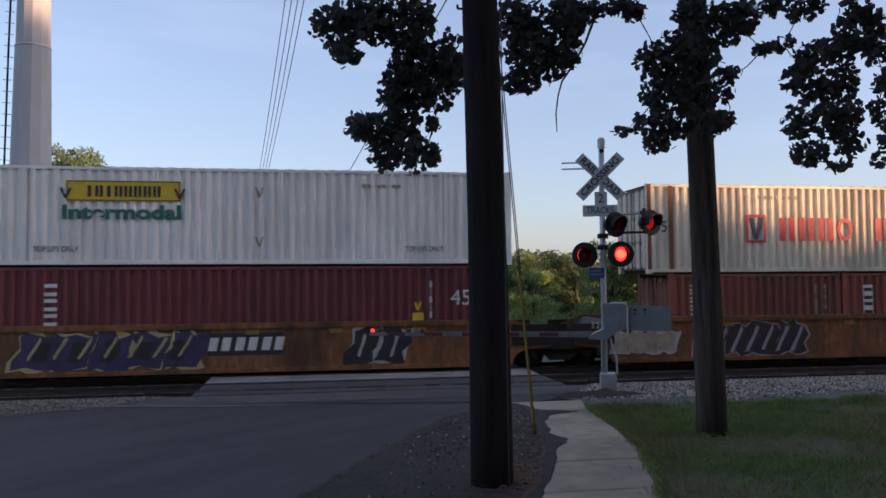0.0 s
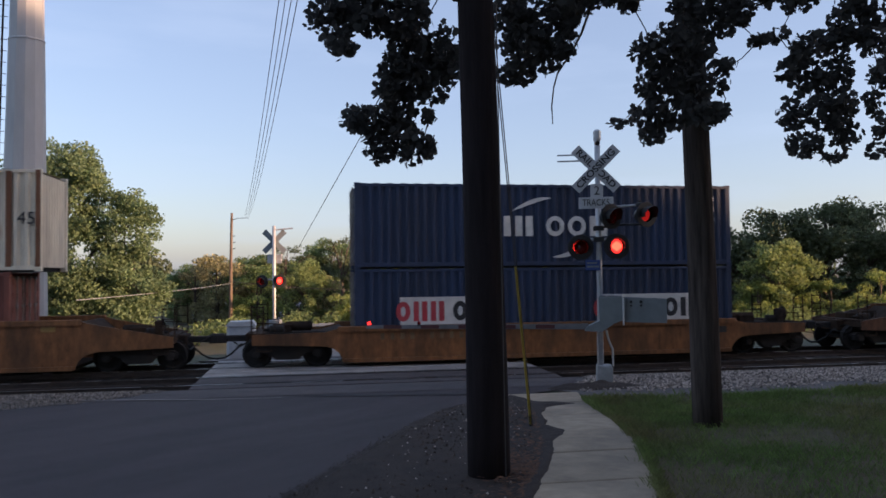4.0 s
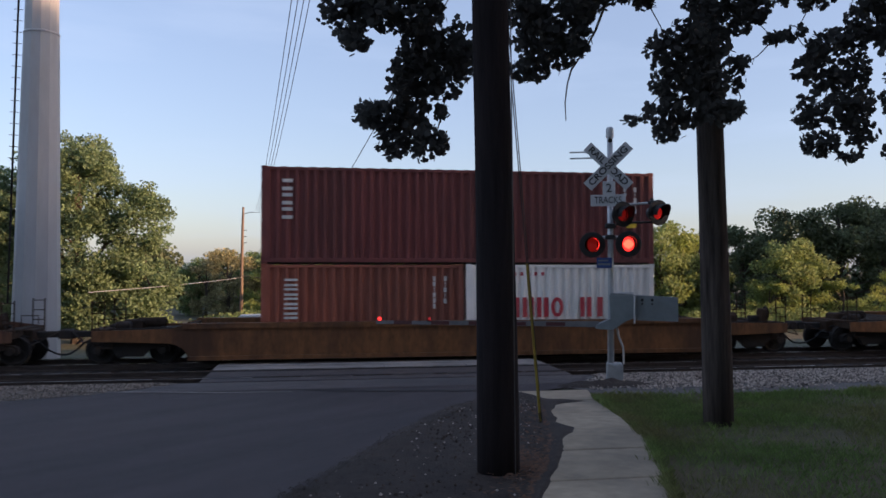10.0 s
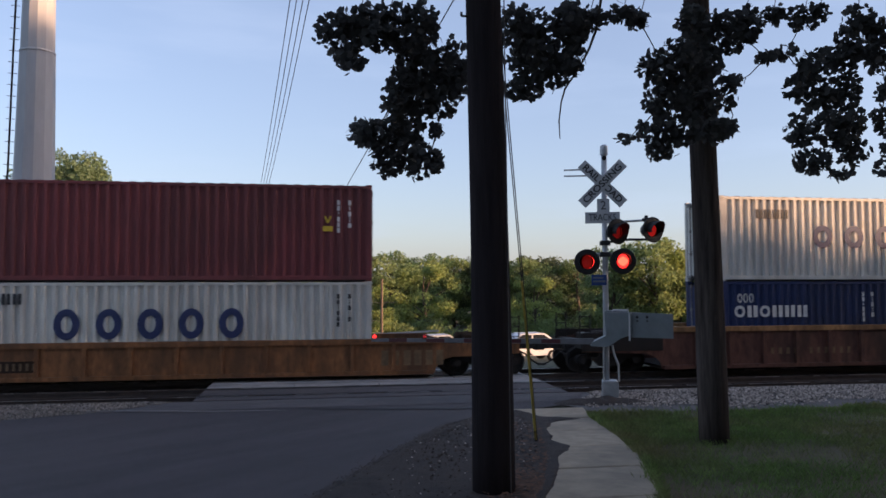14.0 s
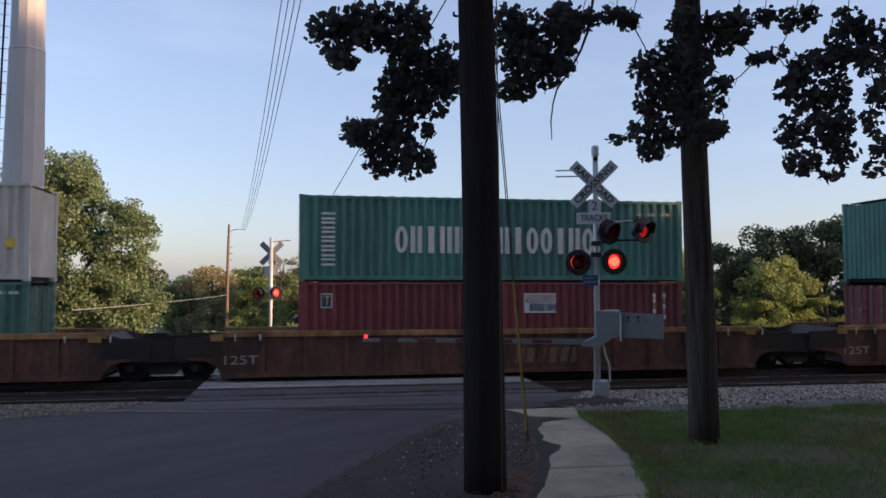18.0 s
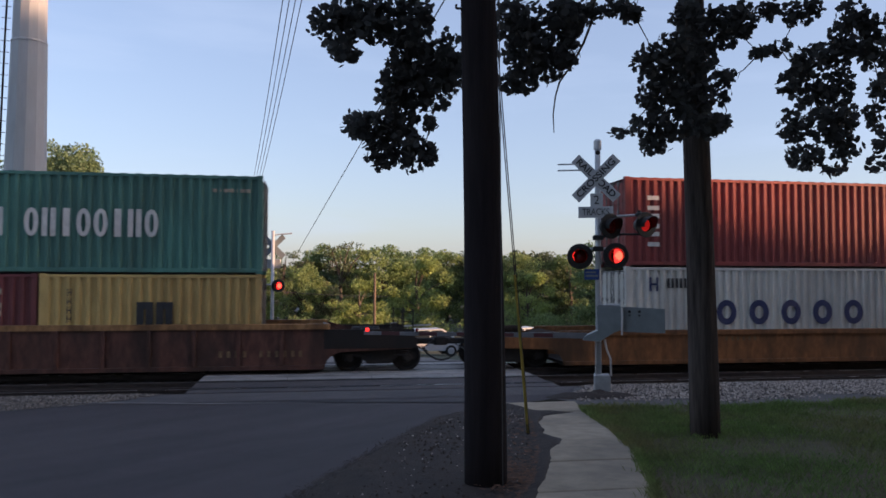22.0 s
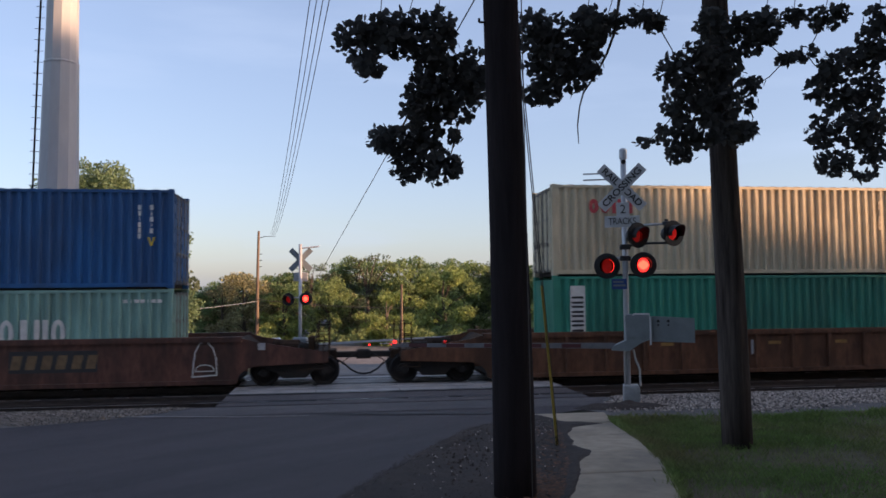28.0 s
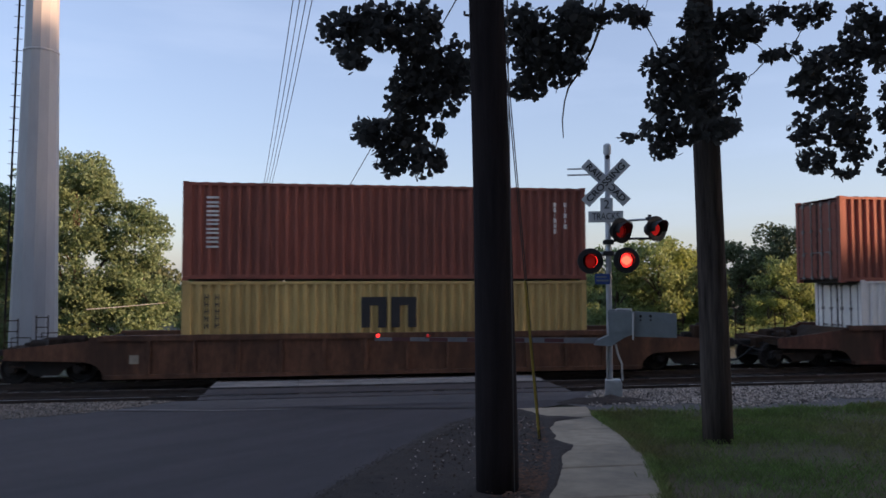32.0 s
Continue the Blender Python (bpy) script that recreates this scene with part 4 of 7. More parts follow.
# 3: two navy boxes
c = container(32.95, 12.192, H_STD, FLOOR, P_navy, "navy-blue 40-foot container with white name plates", "left")
for a, b in ((34.01, 37.6), (40.25, 43.95)):
    mark(c, "name_plate", a, 1.15, b, 2.03, "b", I_white, "white name plate")
    m = (a + b) / 2 - 0.05
    mark(c, "brand_mark", a + 0.12, 1.3, m - 0.05, 1.9, "ohh", I_red, y=NEAR - 0.009, stroke=0.15)
    mark(c, "brand_mark", m + 0.12, 1.3, b - 0.1, 1.9, "ooh", I_black, y=NEAR - 0.009, stroke=0.15)
code_marks(c, 45.1, 2.85, I_white)
c = container(32.95, 12.192, H_STD, MID, P_navy, "navy-blue 40-foot container with white marks on top", "left")
mark(c, "brand_mark", 36.43, 3.87, 38.55, 4.5, "ohh", I_white, stroke=0.14)
mark(c, "brand_mark", 38.85, 3.87, 40.98, 4.5, "ooh", I_white, stroke=0.14)
mark(c, "swoosh", 37.7, 4.66, 39.2, 5.06, "s", I_white)
mark(c, "swoosh", 39.0, 3.22, 40.5, 3.66, "z", I_white)
code_marks(c, 45.1, 5.4, I_white)
# 4: navy over oxide red and white
c = container(54.40, 6.058, H_STD, FLOOR, P_brick, "rusty-red 20-foot container with white marks", "left")
mark(c, "brand_mark", 55.08, 1.5, 55.43, 2.55, "thit", I_white, down=True)
code_marks(c, 60.42, 2.8, I_white)
c = container(60.52, 6.058, H_STD, FLOOR, P_white, "white 20-foot container with red marks", "right")
mark(c, "sign_frame", 61.18, 1.35, 61.71, 1.92, "f", I_red, stroke=0.08)
mark(c, "sign_device", 61.27, 1.42, 61.62, 1.85, "v", I_navy, stroke=0.12)
mark(c, "brand_mark", 61.93, 1.35, 66.0, 1.91, "hhho hiho", I_red, stroke=0.1)
mark(c, "address_bar", 61.2, 2.58, 62.9, 2.68, "bibbibbib", I_red)
c = container(54.40, 12.192, H_STD, MID, P_navy, "dark navy 40-foot container with a big white name plate", "left")
mark(c, "name_plate", 57.98, 3.77, 63.01, 4.65, "b", I_white, "white name plate")
mark(c, "brand_mark", 58.15, 3.9, 60.4, 4.52, "ohh", I_red, y=NEAR - 0.009, stroke=0.17)
mark(c, "brand_mark", 60.68, 3.9, 62.9, 4.52, "ooh", I_black, y=NEAR - 0.009, stroke=0.17)
code_marks(c, 66.55, 5.35, I_white)
# 5: oxide red over brick red and white
c = container(77.95, 6.058, H_STD, FLOOR, P_brick, "rusty-red 20-foot container with a column of white marks", "right")
mark(c, "brand_mark", 78.62, 1.1, 79.02, 2.5, "thito", I_white, down=True)
code_marks(c, 84.0, 2.8, I_white)
c = container(84.08, 6.058, H_STD, FLOOR, P_white, "white 20-foot container with red marks and dull corners", "left")
mark(c, "sign_frame", 84.55, 1.28, 85.11, 1.89, "f", I_red, stroke=0.08)
mark(c, "sign_device", 84.64, 1.36, 85.02, 1.82, "v", I_navy, stroke=0.12)
mark(c, "brand_mark", 85.33, 1.27, 89.5, 1.88, "hhho hiho", I_red, stroke=0.11)
mark(c, "address_bar", 84.6, 2.55, 86.6, 2.66, "bibbibbib", I_red)
c = container(77.95, 12.192, H_HIGH, MID, P_oxblood, "oxide-red 40-foot high container with white marks", "right")
mark(c, "brand_mark", 78.55, 4.2, 78.86, 5.47, "thv", I_white, down=True)
code_marks(c, 90.1, 5.6, I_white)
mark(c, "warning_plate", 89.2, 4.05, 89.6, 4.22, "b", I_yellow)
# 6: maroon over pale grey
c = container(101.6, 12.192, H_STD, FLOOR, P_grey, "pale grey 40-foot container with navy marks", "left")
mark(c, "device", 102.3, 2.12, 102.62, 2.62, "h", I_navy)
mark(c, "device_bar", 102.1, 2.05, 102.8, 2.12, "bbbbb", I_navy)
mark(c, "brand_mark", 102.88, 2.27, 104.04, 2.58, "ffhf", I_black)
mark(c, "brand_mark", 104.64, 1.26, 110.28, 2.14, "ooooo", I_navy, stroke=0.2, fill=0.62)
code_marks(c, 113.7, 2.8, I_black)
c = container(101.6, 12.192, H_HIGH, MID, P_maroon, "maroon 40-foot high container with white marks", "right")
mark(c, "brand_mark", 102.13, 4.16, 102.48, 5.42, "thv", I_white, down=True)
code_marks(c, 113.7, 5.6, I_white)
mark(c, "warning_plate", 112.3, 4.4, 112.65, 4.56, "b", I_yellow)
mark(c, "warning_sign", 112.35, 4.65, 112.6, 4.86, "v", I_yellow)
# 7: pale grey over dark blue and green
c = container(125.05, 6.058, H_STD, FLOOR, P_darkblue, "dark blue 20-foot container with white marks", "left")
mark(c, "brand_mark", 125.47, 1.73, 128.13, 2.11, "ohohhf", I_white)
mark(c, "device", 125.6, 2.2, 126.2, 2.5, "ooo", I_white)
code_marks(c, 131.05, 2.8, I_white)
c = container(131.18, 6.058, H_STD, FLOOR, P_green, "sea-green 20-foot container with broad white marks", "right")
mark(c, "brand_mark", 132.31, 1.42, 136.28, 2.0, "ohihh ohiooiho", I_white, stroke=0.07)
mark(c, "brand_mark", 131.85, 1.7, 132.1, 2.5, "hf", I_white, down=True)
mark(c, "code_mark", 136.0, 2.55, 137.0, 2.63, "bibbibb", I_white)
c = container(125.05, 12.192, H_HIGH - 0.12, MID, P_grey, "pale grey 40-foot container with navy marks, streaked with rust", "left")
mark(c, "brand_mark", 128.14, 3.99, 133.9, 4.75, "ooooo", I_navy, stroke=0.19, fill=0.62)
mark(c, "brand_mark", 126.3, 4.95, 127.5, 5.25, "ffhf", I_black)
mark(c, "warning_plate", 136.6, 3.85, 136.9, 4.1, "b", I_yellow)
# 8: sea green over two maroon boxes
c = container(144.65, 6.058, H_STD, FLOOR, P_maroon, "maroon 20-foot container with a small square sign", "right")
mark(c, "small_sign", 145.28, 2.12, 145.67, 2.55, "b", I_white)
mark(c, "small_sign_field", 145.31, 2.15, 145.64, 2.52, "b", I_navy, y=NEAR - 0.009)
mark(c, "small_sign_device", 145.4, 2.2, 145.58, 2.48, "t", I_yellow, y=NEAR - 0.012)
code_marks(c, 150.65, 2.8, I_white)
c = container(150.76, 6.058, H_STD, FLOOR, P_maroon, "maroon 20-foot container with a pale picture sign", "left")
mark(c, "picture_sign", 151.44, 1.94, 152.66, 2.54, "b", I_white)
mark(c, "picture_band", 151.47, 2.25, 152.63, 2.51, "b", I_silver, y=NEAR - 0.009)
mark(c, "brand_mark", 151.7, 1.99, 152.6, 2.23, "hhhohh", I_navy, y=NEAR - 0.010)
code_marks(c, 156.75, 2.8, I_white)
c = container(144.65, 12.192, H_STD, MID, P_green, "sea-green 40-foot container with big white marks", "right")
mark(c, "brand_mark", 145.31, 3.35, 145.71, 5.0, "hffhff", I_white, down=True, stroke=0.05)
mark(c, "brand_mark", 147.48, 3.77, 153.87, 4.59, "ohihh ohiooiho", I_white, stroke=0.13)
mark(c, "code_mark", 155.3, 5.0, 156.4, 5.1, "bibbibb", I_faded)
# 9: sea green over maroon and mustard
c = container(164.45, 6.058, H_STD, FLOOR, P_maroon, "maroon 20-foot container with a yellow mark", "left")
mark(c, "brand_mark", 164.85, 2.17, 166.44, 2.51, "toufv", I_yellow, stroke=0.09)
mark(c, "code_mark", 168.9, 1.7, 169.6, 2.5, "bibb", I_faded, down=True)
c = container(170.56, 6.058, H_STD, FLOOR, P_mustard, "mustard-yellow 20-foot container with a black mark", "right")
mark(c, "brand_mark", 173.12, 1.46, 174.2, 2.1, "nn", I_black, stroke=0.2)
mark(c, "code_mark", 171.3, 1.5, 171.42, 2.5, "hhhh", I_black, down=True)
c = container(164.45, 12.192, H_HIGH, MID, P_green, "sea-green 40-foot high container with big white marks", "right")
mark(c, "brand_mark", 165.11, 3.48, 165.53, 5.22, "hfhf", I_white, down=True, stroke=0.06)
mark(c, "brand_mark", 167.33, 3.96, 173.76, 4.76, "ohihh ohiooiho", I_white, stroke=0.13)
mark(c, "code_mark", 175.2, 5.3, 176.3, 5.4, "bibbibb", I_faded)
# 10: oxide red over pale grey
c = container(187.92, 12.192, H_HIGH, FLOOR, P_grey, "pale grey 40-foot container with navy marks in a yellow wagon", "left")
mark(c, "device", 188.7, 2.42, 189.05, 2.87, "h", I_navy)
mark(c, "brand_mark", 189.3, 2.53, 190.45, 2.84, "ffhf", I_black)
mark(c, "brand_mark", 190.81, 1.34, 196.55, 2.15, "ooooo", I_navy, stroke=0.2, fill=0.62)
code_marks(c, 199.9, 3.1, I_black)
c = container(187.92, 12.192, H_HIGH - 0.02, MID_HIGH, P_rust, "dull rust-red 40-foot high container with slanted white marks", "left")
mark(c, "brand_mark", 188.68, 3.8, 189.08, 5.55, "hff", I_white, down=True, slant=0.15)
code_marks(c, 200.0, 5.9, I_white)
mark(c, "warning_plate", 199.1, 4.0, 199.4, 4.25, "b", I_yellow)
# 11: bright blue over pale green
c = container(211.4, 12.192, H_STD, FLOOR, P_palegreen, "pale green 40-foot container with broad white marks", "right")
mark(c, "brand_mark", 214.24, 1.3, 220.7, 2.05, "ohihh ohiooiho", I_white, stroke=0.13)
mark(c, "brand_mark", 212.1, 1.6, 212.4, 2.6, "hff", I_white, down=True, stroke=0.05)
mark(c, "code_mark", 222.2, 2.5, 223.3, 2.6, "bibbibb", I_white)
c = container(211.4, 12.192, H_HIGH, MID, P_blue, "bright blue 40-foot high container with a white globe device", "right")
mark(c, "globe_device", 216.75, 3.72, 218.1, 5.0, "o", I_white, stroke=0.06)
mark(c, "globe_device", 217.1, 3.74, 217.75, 4.98, "o", I_white, stroke=0.05)
mark(c, "globe_field", 216.42, 4.1, 218.43, 4.65, "b", P_blue, y=NEAR - 0.007)
mark(c, "brand_mark", 216.45, 4.38, 218.4, 4.62, "ooooo", I_white, y=NEAR - 0.011)
mark(c, "brand_mark", 216.5, 4.13, 218.35, 4.28, "fhihhihf", I_white, y=NEAR - 0.011)
mark(c, "brand_mark", 212.2, 3.9, 212.42, 5.2, "hffhff", I_white, down=True)
code_marks(c, 223.55, 5.6, I_white)
mark(c, "warning_sign", 222.85, 4.15, 223.1, 4.4, "v", I_yellow)
# 12: sand over teal
c = container(234.93, 12.192, H_HIGH, FLOOR, P_teal, "teal-green 40-foot container with a white upright plate", "right")
mark(c, "white_plate", 235.43, 1.4, 236.0, 2.9, "b", I_white)
mark(c, "brand_mark", 235.52, 1.45, 235.9, 2.6, "fohf", I_black, down=True, y=NEAR - 0.009)
mark(c, "warning_sign", 246.2, 1.7, 246.45, 1.95, "v", I_yellow)
c = container(234.93, 12.192, H_HIGH - 0.03, MID_HIGH, P_sand, "sand-coloured 40-foot high container with a red mark", "left")
mark(c, "brand_mark", 236.1, 5.17, 237.6, 5.62, "oofu", I_red, stroke=0.12)
code_marks(c, 247.0, 5.9, I_faded)
# 13: oxide red over mustard
c = container(258.3, 12.192, H_STD, FLOOR, P_mustard, "mustard-yellow 40-foot container with a broad black mark", "right")
mark(c, "brand_mark", 263.4, 1.5, 265.2, 2.42, "nn", I_black, stroke=0.26)
mark(c, "code_mark", 258.94, 1.5, 259.06, 2.53, "hhhhh", I_black, down=True)
mark(c, "code_mark", 259.24, 1.5, 259.36, 2.53, "hhhhh", I_black, down=True)
c = container(258.3, 12.192, H_HIGH, MID, P_oxide, "oxide-red 40-foot high container with a column of white marks", "right")
mark(c, "brand_mark", 258.97, 3.84, 259.32, 5.4, "thitoh", I_white, down=True)
code_marks(c, 270.4, 5.6, I_white)
# 14: the next stack
c = container(280.0, 12.192, H_STD, FLOOR, P_white, "white 40-foot container in the last wagon", "left")
c = container(279.3, 13.716, H_HIGH, MID - 0.1, P_oxide, "oxide-red 45-foot high container in the last wagon", "left")


# ---- well wagons ----
Y_yellow = paint("wagon_yellow", (0.215, 0.090, 0.036), (0.07, 0.038, 0.022), 0.9, grain=7.0, vary=0.45)
Y_ochre = paint("wagon_ochre", (0.155, 0.068, 0.028), (0.06, 0.03, 0.018), 0.9, grain=7.0, vary=0.45)
Y_brown = paint("wagon_brown", (0.122, 0.055, 0.032), (0.05, 0.026, 0.017), 0.9, grain=7.0, vary=0.45)
Y_redbrown = paint("wagon_red_brown", (0.108, 0.046, 0.034), (0.038, 0.024, 0.019), 0.9, grain=7.0, vary=0.45)
I_rubbed = material("rubbed_stencil", (0.15, 0.092, 0.045), 0.7, grain=4, vary=0.4, bump=0)
Y_grime = material("grimy_wagon_end", (0.038, 0.026, 0.020), 0.9, grain=4, vary=0.5, stain=(0.09, 0.045, 0.022), stain_amount=0.5, bump=0.3, spec=0.1)
Y_top = paint("tan_top_edge", (0.30, 0.155, 0.065), (0.10, 0.05, 0.025), 0.9, grain=7.0, vary=0.45)
Y_dark = paint("wagon_dark_end", (0.020, 0.017, 0.016), (0.05, 0.03, 0.02), 0.5)
WHEEL_R = 0.42
BASE = 1.76

wheel_shape = Shape()
for k in (-1, 1):
    yy = k * (GAUGE / 2 + 0.036)
    wheel_shape.lathe((0, yy, 0), (0, k, 0), [(-0.085, 0.1), (-0.085, 0.30), (-0.095, 0.36), (-0.095, 0.445), (-0.06, 0.45), (-0.045, WHEEL_R), (0.045, WHEEL_R - 0.004),
                                              (0.045, 0.36), (0.01, 0.33), (-0.01, 0.17), (0.05, 0.14), (0.05, 0.08)], 26)
wheel_shape.tube([(0, -1.02, 0), (0, 1.02, 0)], 0.08, 12)
for k in (-1, 1):
    for j in range(4):
        a = j * math.pi / 2
        wheel_shape.box(-0.05, 0.05, *sorted((k * 0.755, k * 0.79)), 0.2, 0.3, Matrix.Rotation(a, 4, "Y"))
wheel_mesh = wheel_shape.mesh("wheelset", M_iron)
frame_shape = Shape()
for k in (-1, 1):
    o = [(-1.08, 0.36), (-1.08, 0.52), (-0.95, 0.60), (-0.70, 0.62), (-0.42, 0.74), (0.42, 0.74), (0.70, 0.62), (0.95, 0.60), (1.08, 0.52), (1.08, 0.36),
         (0.78, 0.36), (0.70, 0.47), (0.52, 0.42), (0.34, 0.24), (-0.34, 0.24), (-0.52, 0.42), (-0.70, 0.47), (-0.78, 0.36)]
    frame_shape.prism(o, *sorted((k * 0.93, k * 1.08)))
    for x in (-BASE / 2, BASE / 2):
        frame_shape.lathe((x, k * 1.0, WHEEL_R), (0, k, 0), [(0, 0.13), (0.12, 0.13), (0.14, 0.09)], 12)
    for x in (-0.2, 0.0, 0.2):
        frame_shape.lathe((x, k * 1.0, 0.27), (0, 0, 1), [(0, 0.07), (0.28, 0.07)], 8)
frame_shape.box(-0.22, 0.22, -1.05, 1.05, 0.55, 0.72)
frame_mesh = frame_shape.mesh("truck", M_iron)


def truck(car, x):
    fr = part("truck", frame_mesh, None, car, "black cast-steel truck", at=pose(x, 0, 0))
    for dx in (-BASE / 2, BASE / 2):
        wob = part("wheelset", wheel_mesh, None, fr, at=pose(dx, 0, WHEEL_R))
        rolling.append((wob, dx))


def well_unit(car, xa, xb, top, mat, chord_mat, ribs, coupled=(True, True), dark=(False, False), rib_gap=1.16):
    """One well between truck centres xa and xb: deep sides, sloping ends, decks over the trucks."""
    bot = 0.15
    a0, a1 = xa - (1.0 if coupled[0] else -0.35), xa + 1.62
    b0, b1 = xb - 1.62, xb + (1.0 if coupled[1] else -0.35)
    curve = [(a1 - 0.62 + 0.62 * math.sin(u), 0.63 - (0.63 - bot) * (1 - math.cos(u))) for u in (math.pi / 2 * k / 6 for k in range(7))]
    curve2 = [(b0 + 0.62 - 0.62 * math.sin(u), 0.63 - (0.63 - bot) * (1 - math.cos(u))) for u in (math.pi / 2 * k / 6 for k in range(6, -1, -1))]
    for k in (-1, 1):
        o = [(a0, 0.70), *curve, *curve2, (b1, 0.70), (b1, 1.0), (b0 + 0.5, top - 0.16), (b0, top - 0.02), (a1, top - 0.02), (a1 - 0.5, top - 0.16), (a0, 1.0)]
        side = part("side_sill", Shape().prism(o, *sorted((k * 1.30, k * 1.345))), mat, car)
        part("top_chord", Shape().soft_box(a1 - 0.15, b0 + 0.15, *sorted((k * 1.27, k * 1.415)), top - 0.16, top, 0.015), chord_mat, side)
        part("bottom_chord", Shape().soft_box(a1 + 0.05, b0 - 0.05, *sorted((k * 1.28, k * 1.41)), bot - 0.02, bot + 0.10, 0.01), mat, side)
        if ribs:
            n = int((b0 - a1) / rib_gap)
            for i in range(1, n):
                x = a1 + (b0 - a1) * i / n
                part("rib", Shape().soft_box(x - 0.055, x + 0.055, *sorted((k * 1.34, k * 1.43)), bot + 0.10, top - 0.16, 0.008), mat, side)
    part("well_floor", Shape().box(a1, b0, -1.29, 1.29, bot, bot + 0.09), M_iron, car)
    for (x0, x1, cpl, dk, sign) in ((a0, a1, coupled[0], dark[0], -1), (b0, b1, coupled[1], dark[1], 1)):
        m = Y_dark if dk else Y_grime
        part("end_deck", Shape().soft_box(x0, x1, -1.29, 1.29, 0.80, 0.97, 0.02), m, car)
        xs = x1 if sign < 0 else x0
        slope = Shape().prism([(xs, 0.97), (xs - sign * 0.0, top - 0.08), (xs + sign * 0.08, top - 0.08), (xs + sign * 0.65, 0.97)], -1.28, 1.28)
        part("bulkhead", slope, m, car)
        if dk:
            xm = (x0 + x1) / 2
            for k in (-1, 1):
                part("end_panel", Shape().soft_box(min(x0, x1) - 0.02, max(x0, x1) + 0.05, *sorted((k * 1.346, k * 1.372)), 0.72, top - 0.17, 0.01), Y_dark, car)
        if cpl:
            xe = xa if sign < 0 else xb
            tip = xe + sign * 2.13
            part("coupler", Shape().soft_box(*sorted((xe + sign * 0.9, tip)), -0.11, 0.11, 0.74, 0.92, 0.03).soft_box(*sorted((tip - sign * 0.28, tip)), -0.2, 0.2, 0.70, 0.98, 0.05), M_iron, car)
            part("striker", Shape().soft_box(*sorted((xe + sign * 0.95, xe + sign * 1.25)), -0.45, 0.45, 0.66, 1.0, 0.03), m, car)
            hose = [(xe + sign * 1.2, -0.35, 0.72), (xe + sign * 1.45, -0.38, 0.60), (xe + sign * 1.66, -0.36, 0.40), (xe + sign * 1.88, -0.3, 0.27), (xe + sign * 2.13, -0.25, 0.24)]
            part("air_hose", Shape().tube(hose, 0.03, 6), M_rubber, car, "black rubber air hose")
            part("uncoupling_lever", Shape().tube([(xe + sign * 1.28, -1.25, 0.78), (xe + sign * 1.45, -1.2, 0.62), (xe + sign * 1.45, -0.5, 0.66), (xe + sign * 1.9, -0.12, 0.93)], 0.018, 5), M_iron, car)
            for k in (-1, 1):
                for dx in (0.0, 0.34):
                    xl = xe + sign * (1.02 - dx)
                    part("ladder_post", Shape().tube([(xl, k * 1.22, 0.96), (xl, k * 1.22, 1.86)], 0.022, 6), m, car)
                for zz in (1.2, 1.5, 1.8):
                    part("ladder_rung", Shape().tube([(xe + sign * 1.02, k * 1.22, zz), (xe + sign * 0.68, k * 1.22, zz)], 0.014, 5), m, car)
            part("brake_cylinder", Shape().lathe((xe + sign * 0.1, -0.55, 1.10), (sign, 0, 0), [(0, 0.05), (0.02, 0.13), (0.42, 0.13), (0.46, 0.06), (0.62, 0.04)], 12), M_iron, car)
            part("reservoir", Shape().lathe((xe - sign * 0.75, 0.35, 1.14), (sign, 0, 0), [(0, 0.06), (0.05, 0.15), (0.85, 0.15), (0.90, 0.06)], 12), m, car)
            part("brake_pipe", Shape().tube([(xe - sign * 1.3, -0.9, 1.02), (xe + sign * 0.6, -0.9, 1.02), (xe + sign * 1.2, -0.38, 0.76)], 0.025, 6), M_iron, car)
            part("crossover_board", Shape().soft_box(*sorted((xe + sign * 0.62, xe + sign * 1.0)), -1.15, 1.15, 1.0, 1.03, 0.005), m, car, "grated crossover board")
            for k in (-1, 1):
                xg = xe + sign * 0.85
                part("grab_iron", Shape().tube([(xg, k * 1.33, 0.82), (xg, k * 1.33, 0.52), (xg - sign * 0.4, k * 1.33, 0.52), (xg - sign * 0.4, k * 1.33, 0.82)], 0.015, 5), m, car)
                part("end_rail", Shape().tube([(xg, k * 1.2, 0.97), (xg, k * 1.2, 1.32), (xg - sign * 0.5, k * 1.2, 1.32), (xg - sign * 0.5, k * 1.2, 0.97)], 0.018, 5), m, car)
            if sign > 0:
                part("brake_wheel", Shape().lathe((xe + 0.6, -0.7, 1.28), (1, 0, 0), [(0, 0.22), (0.015, 0.25), (0.03, 0.22), (0.03, 0.19), (0, 0.19)], 16), M_iron, car)
                part("brake_stand", Shape().soft_box(xe + 0.4, xe + 0.6, -0.9, -0.5, 0.97, 1.45, 0.03), m, car)
            part("brake_box", Shape().soft_box(xe - 0.5, xe + 0.1, 0.1, 0.7, 0.97, 1.22, 0.04), m, car)


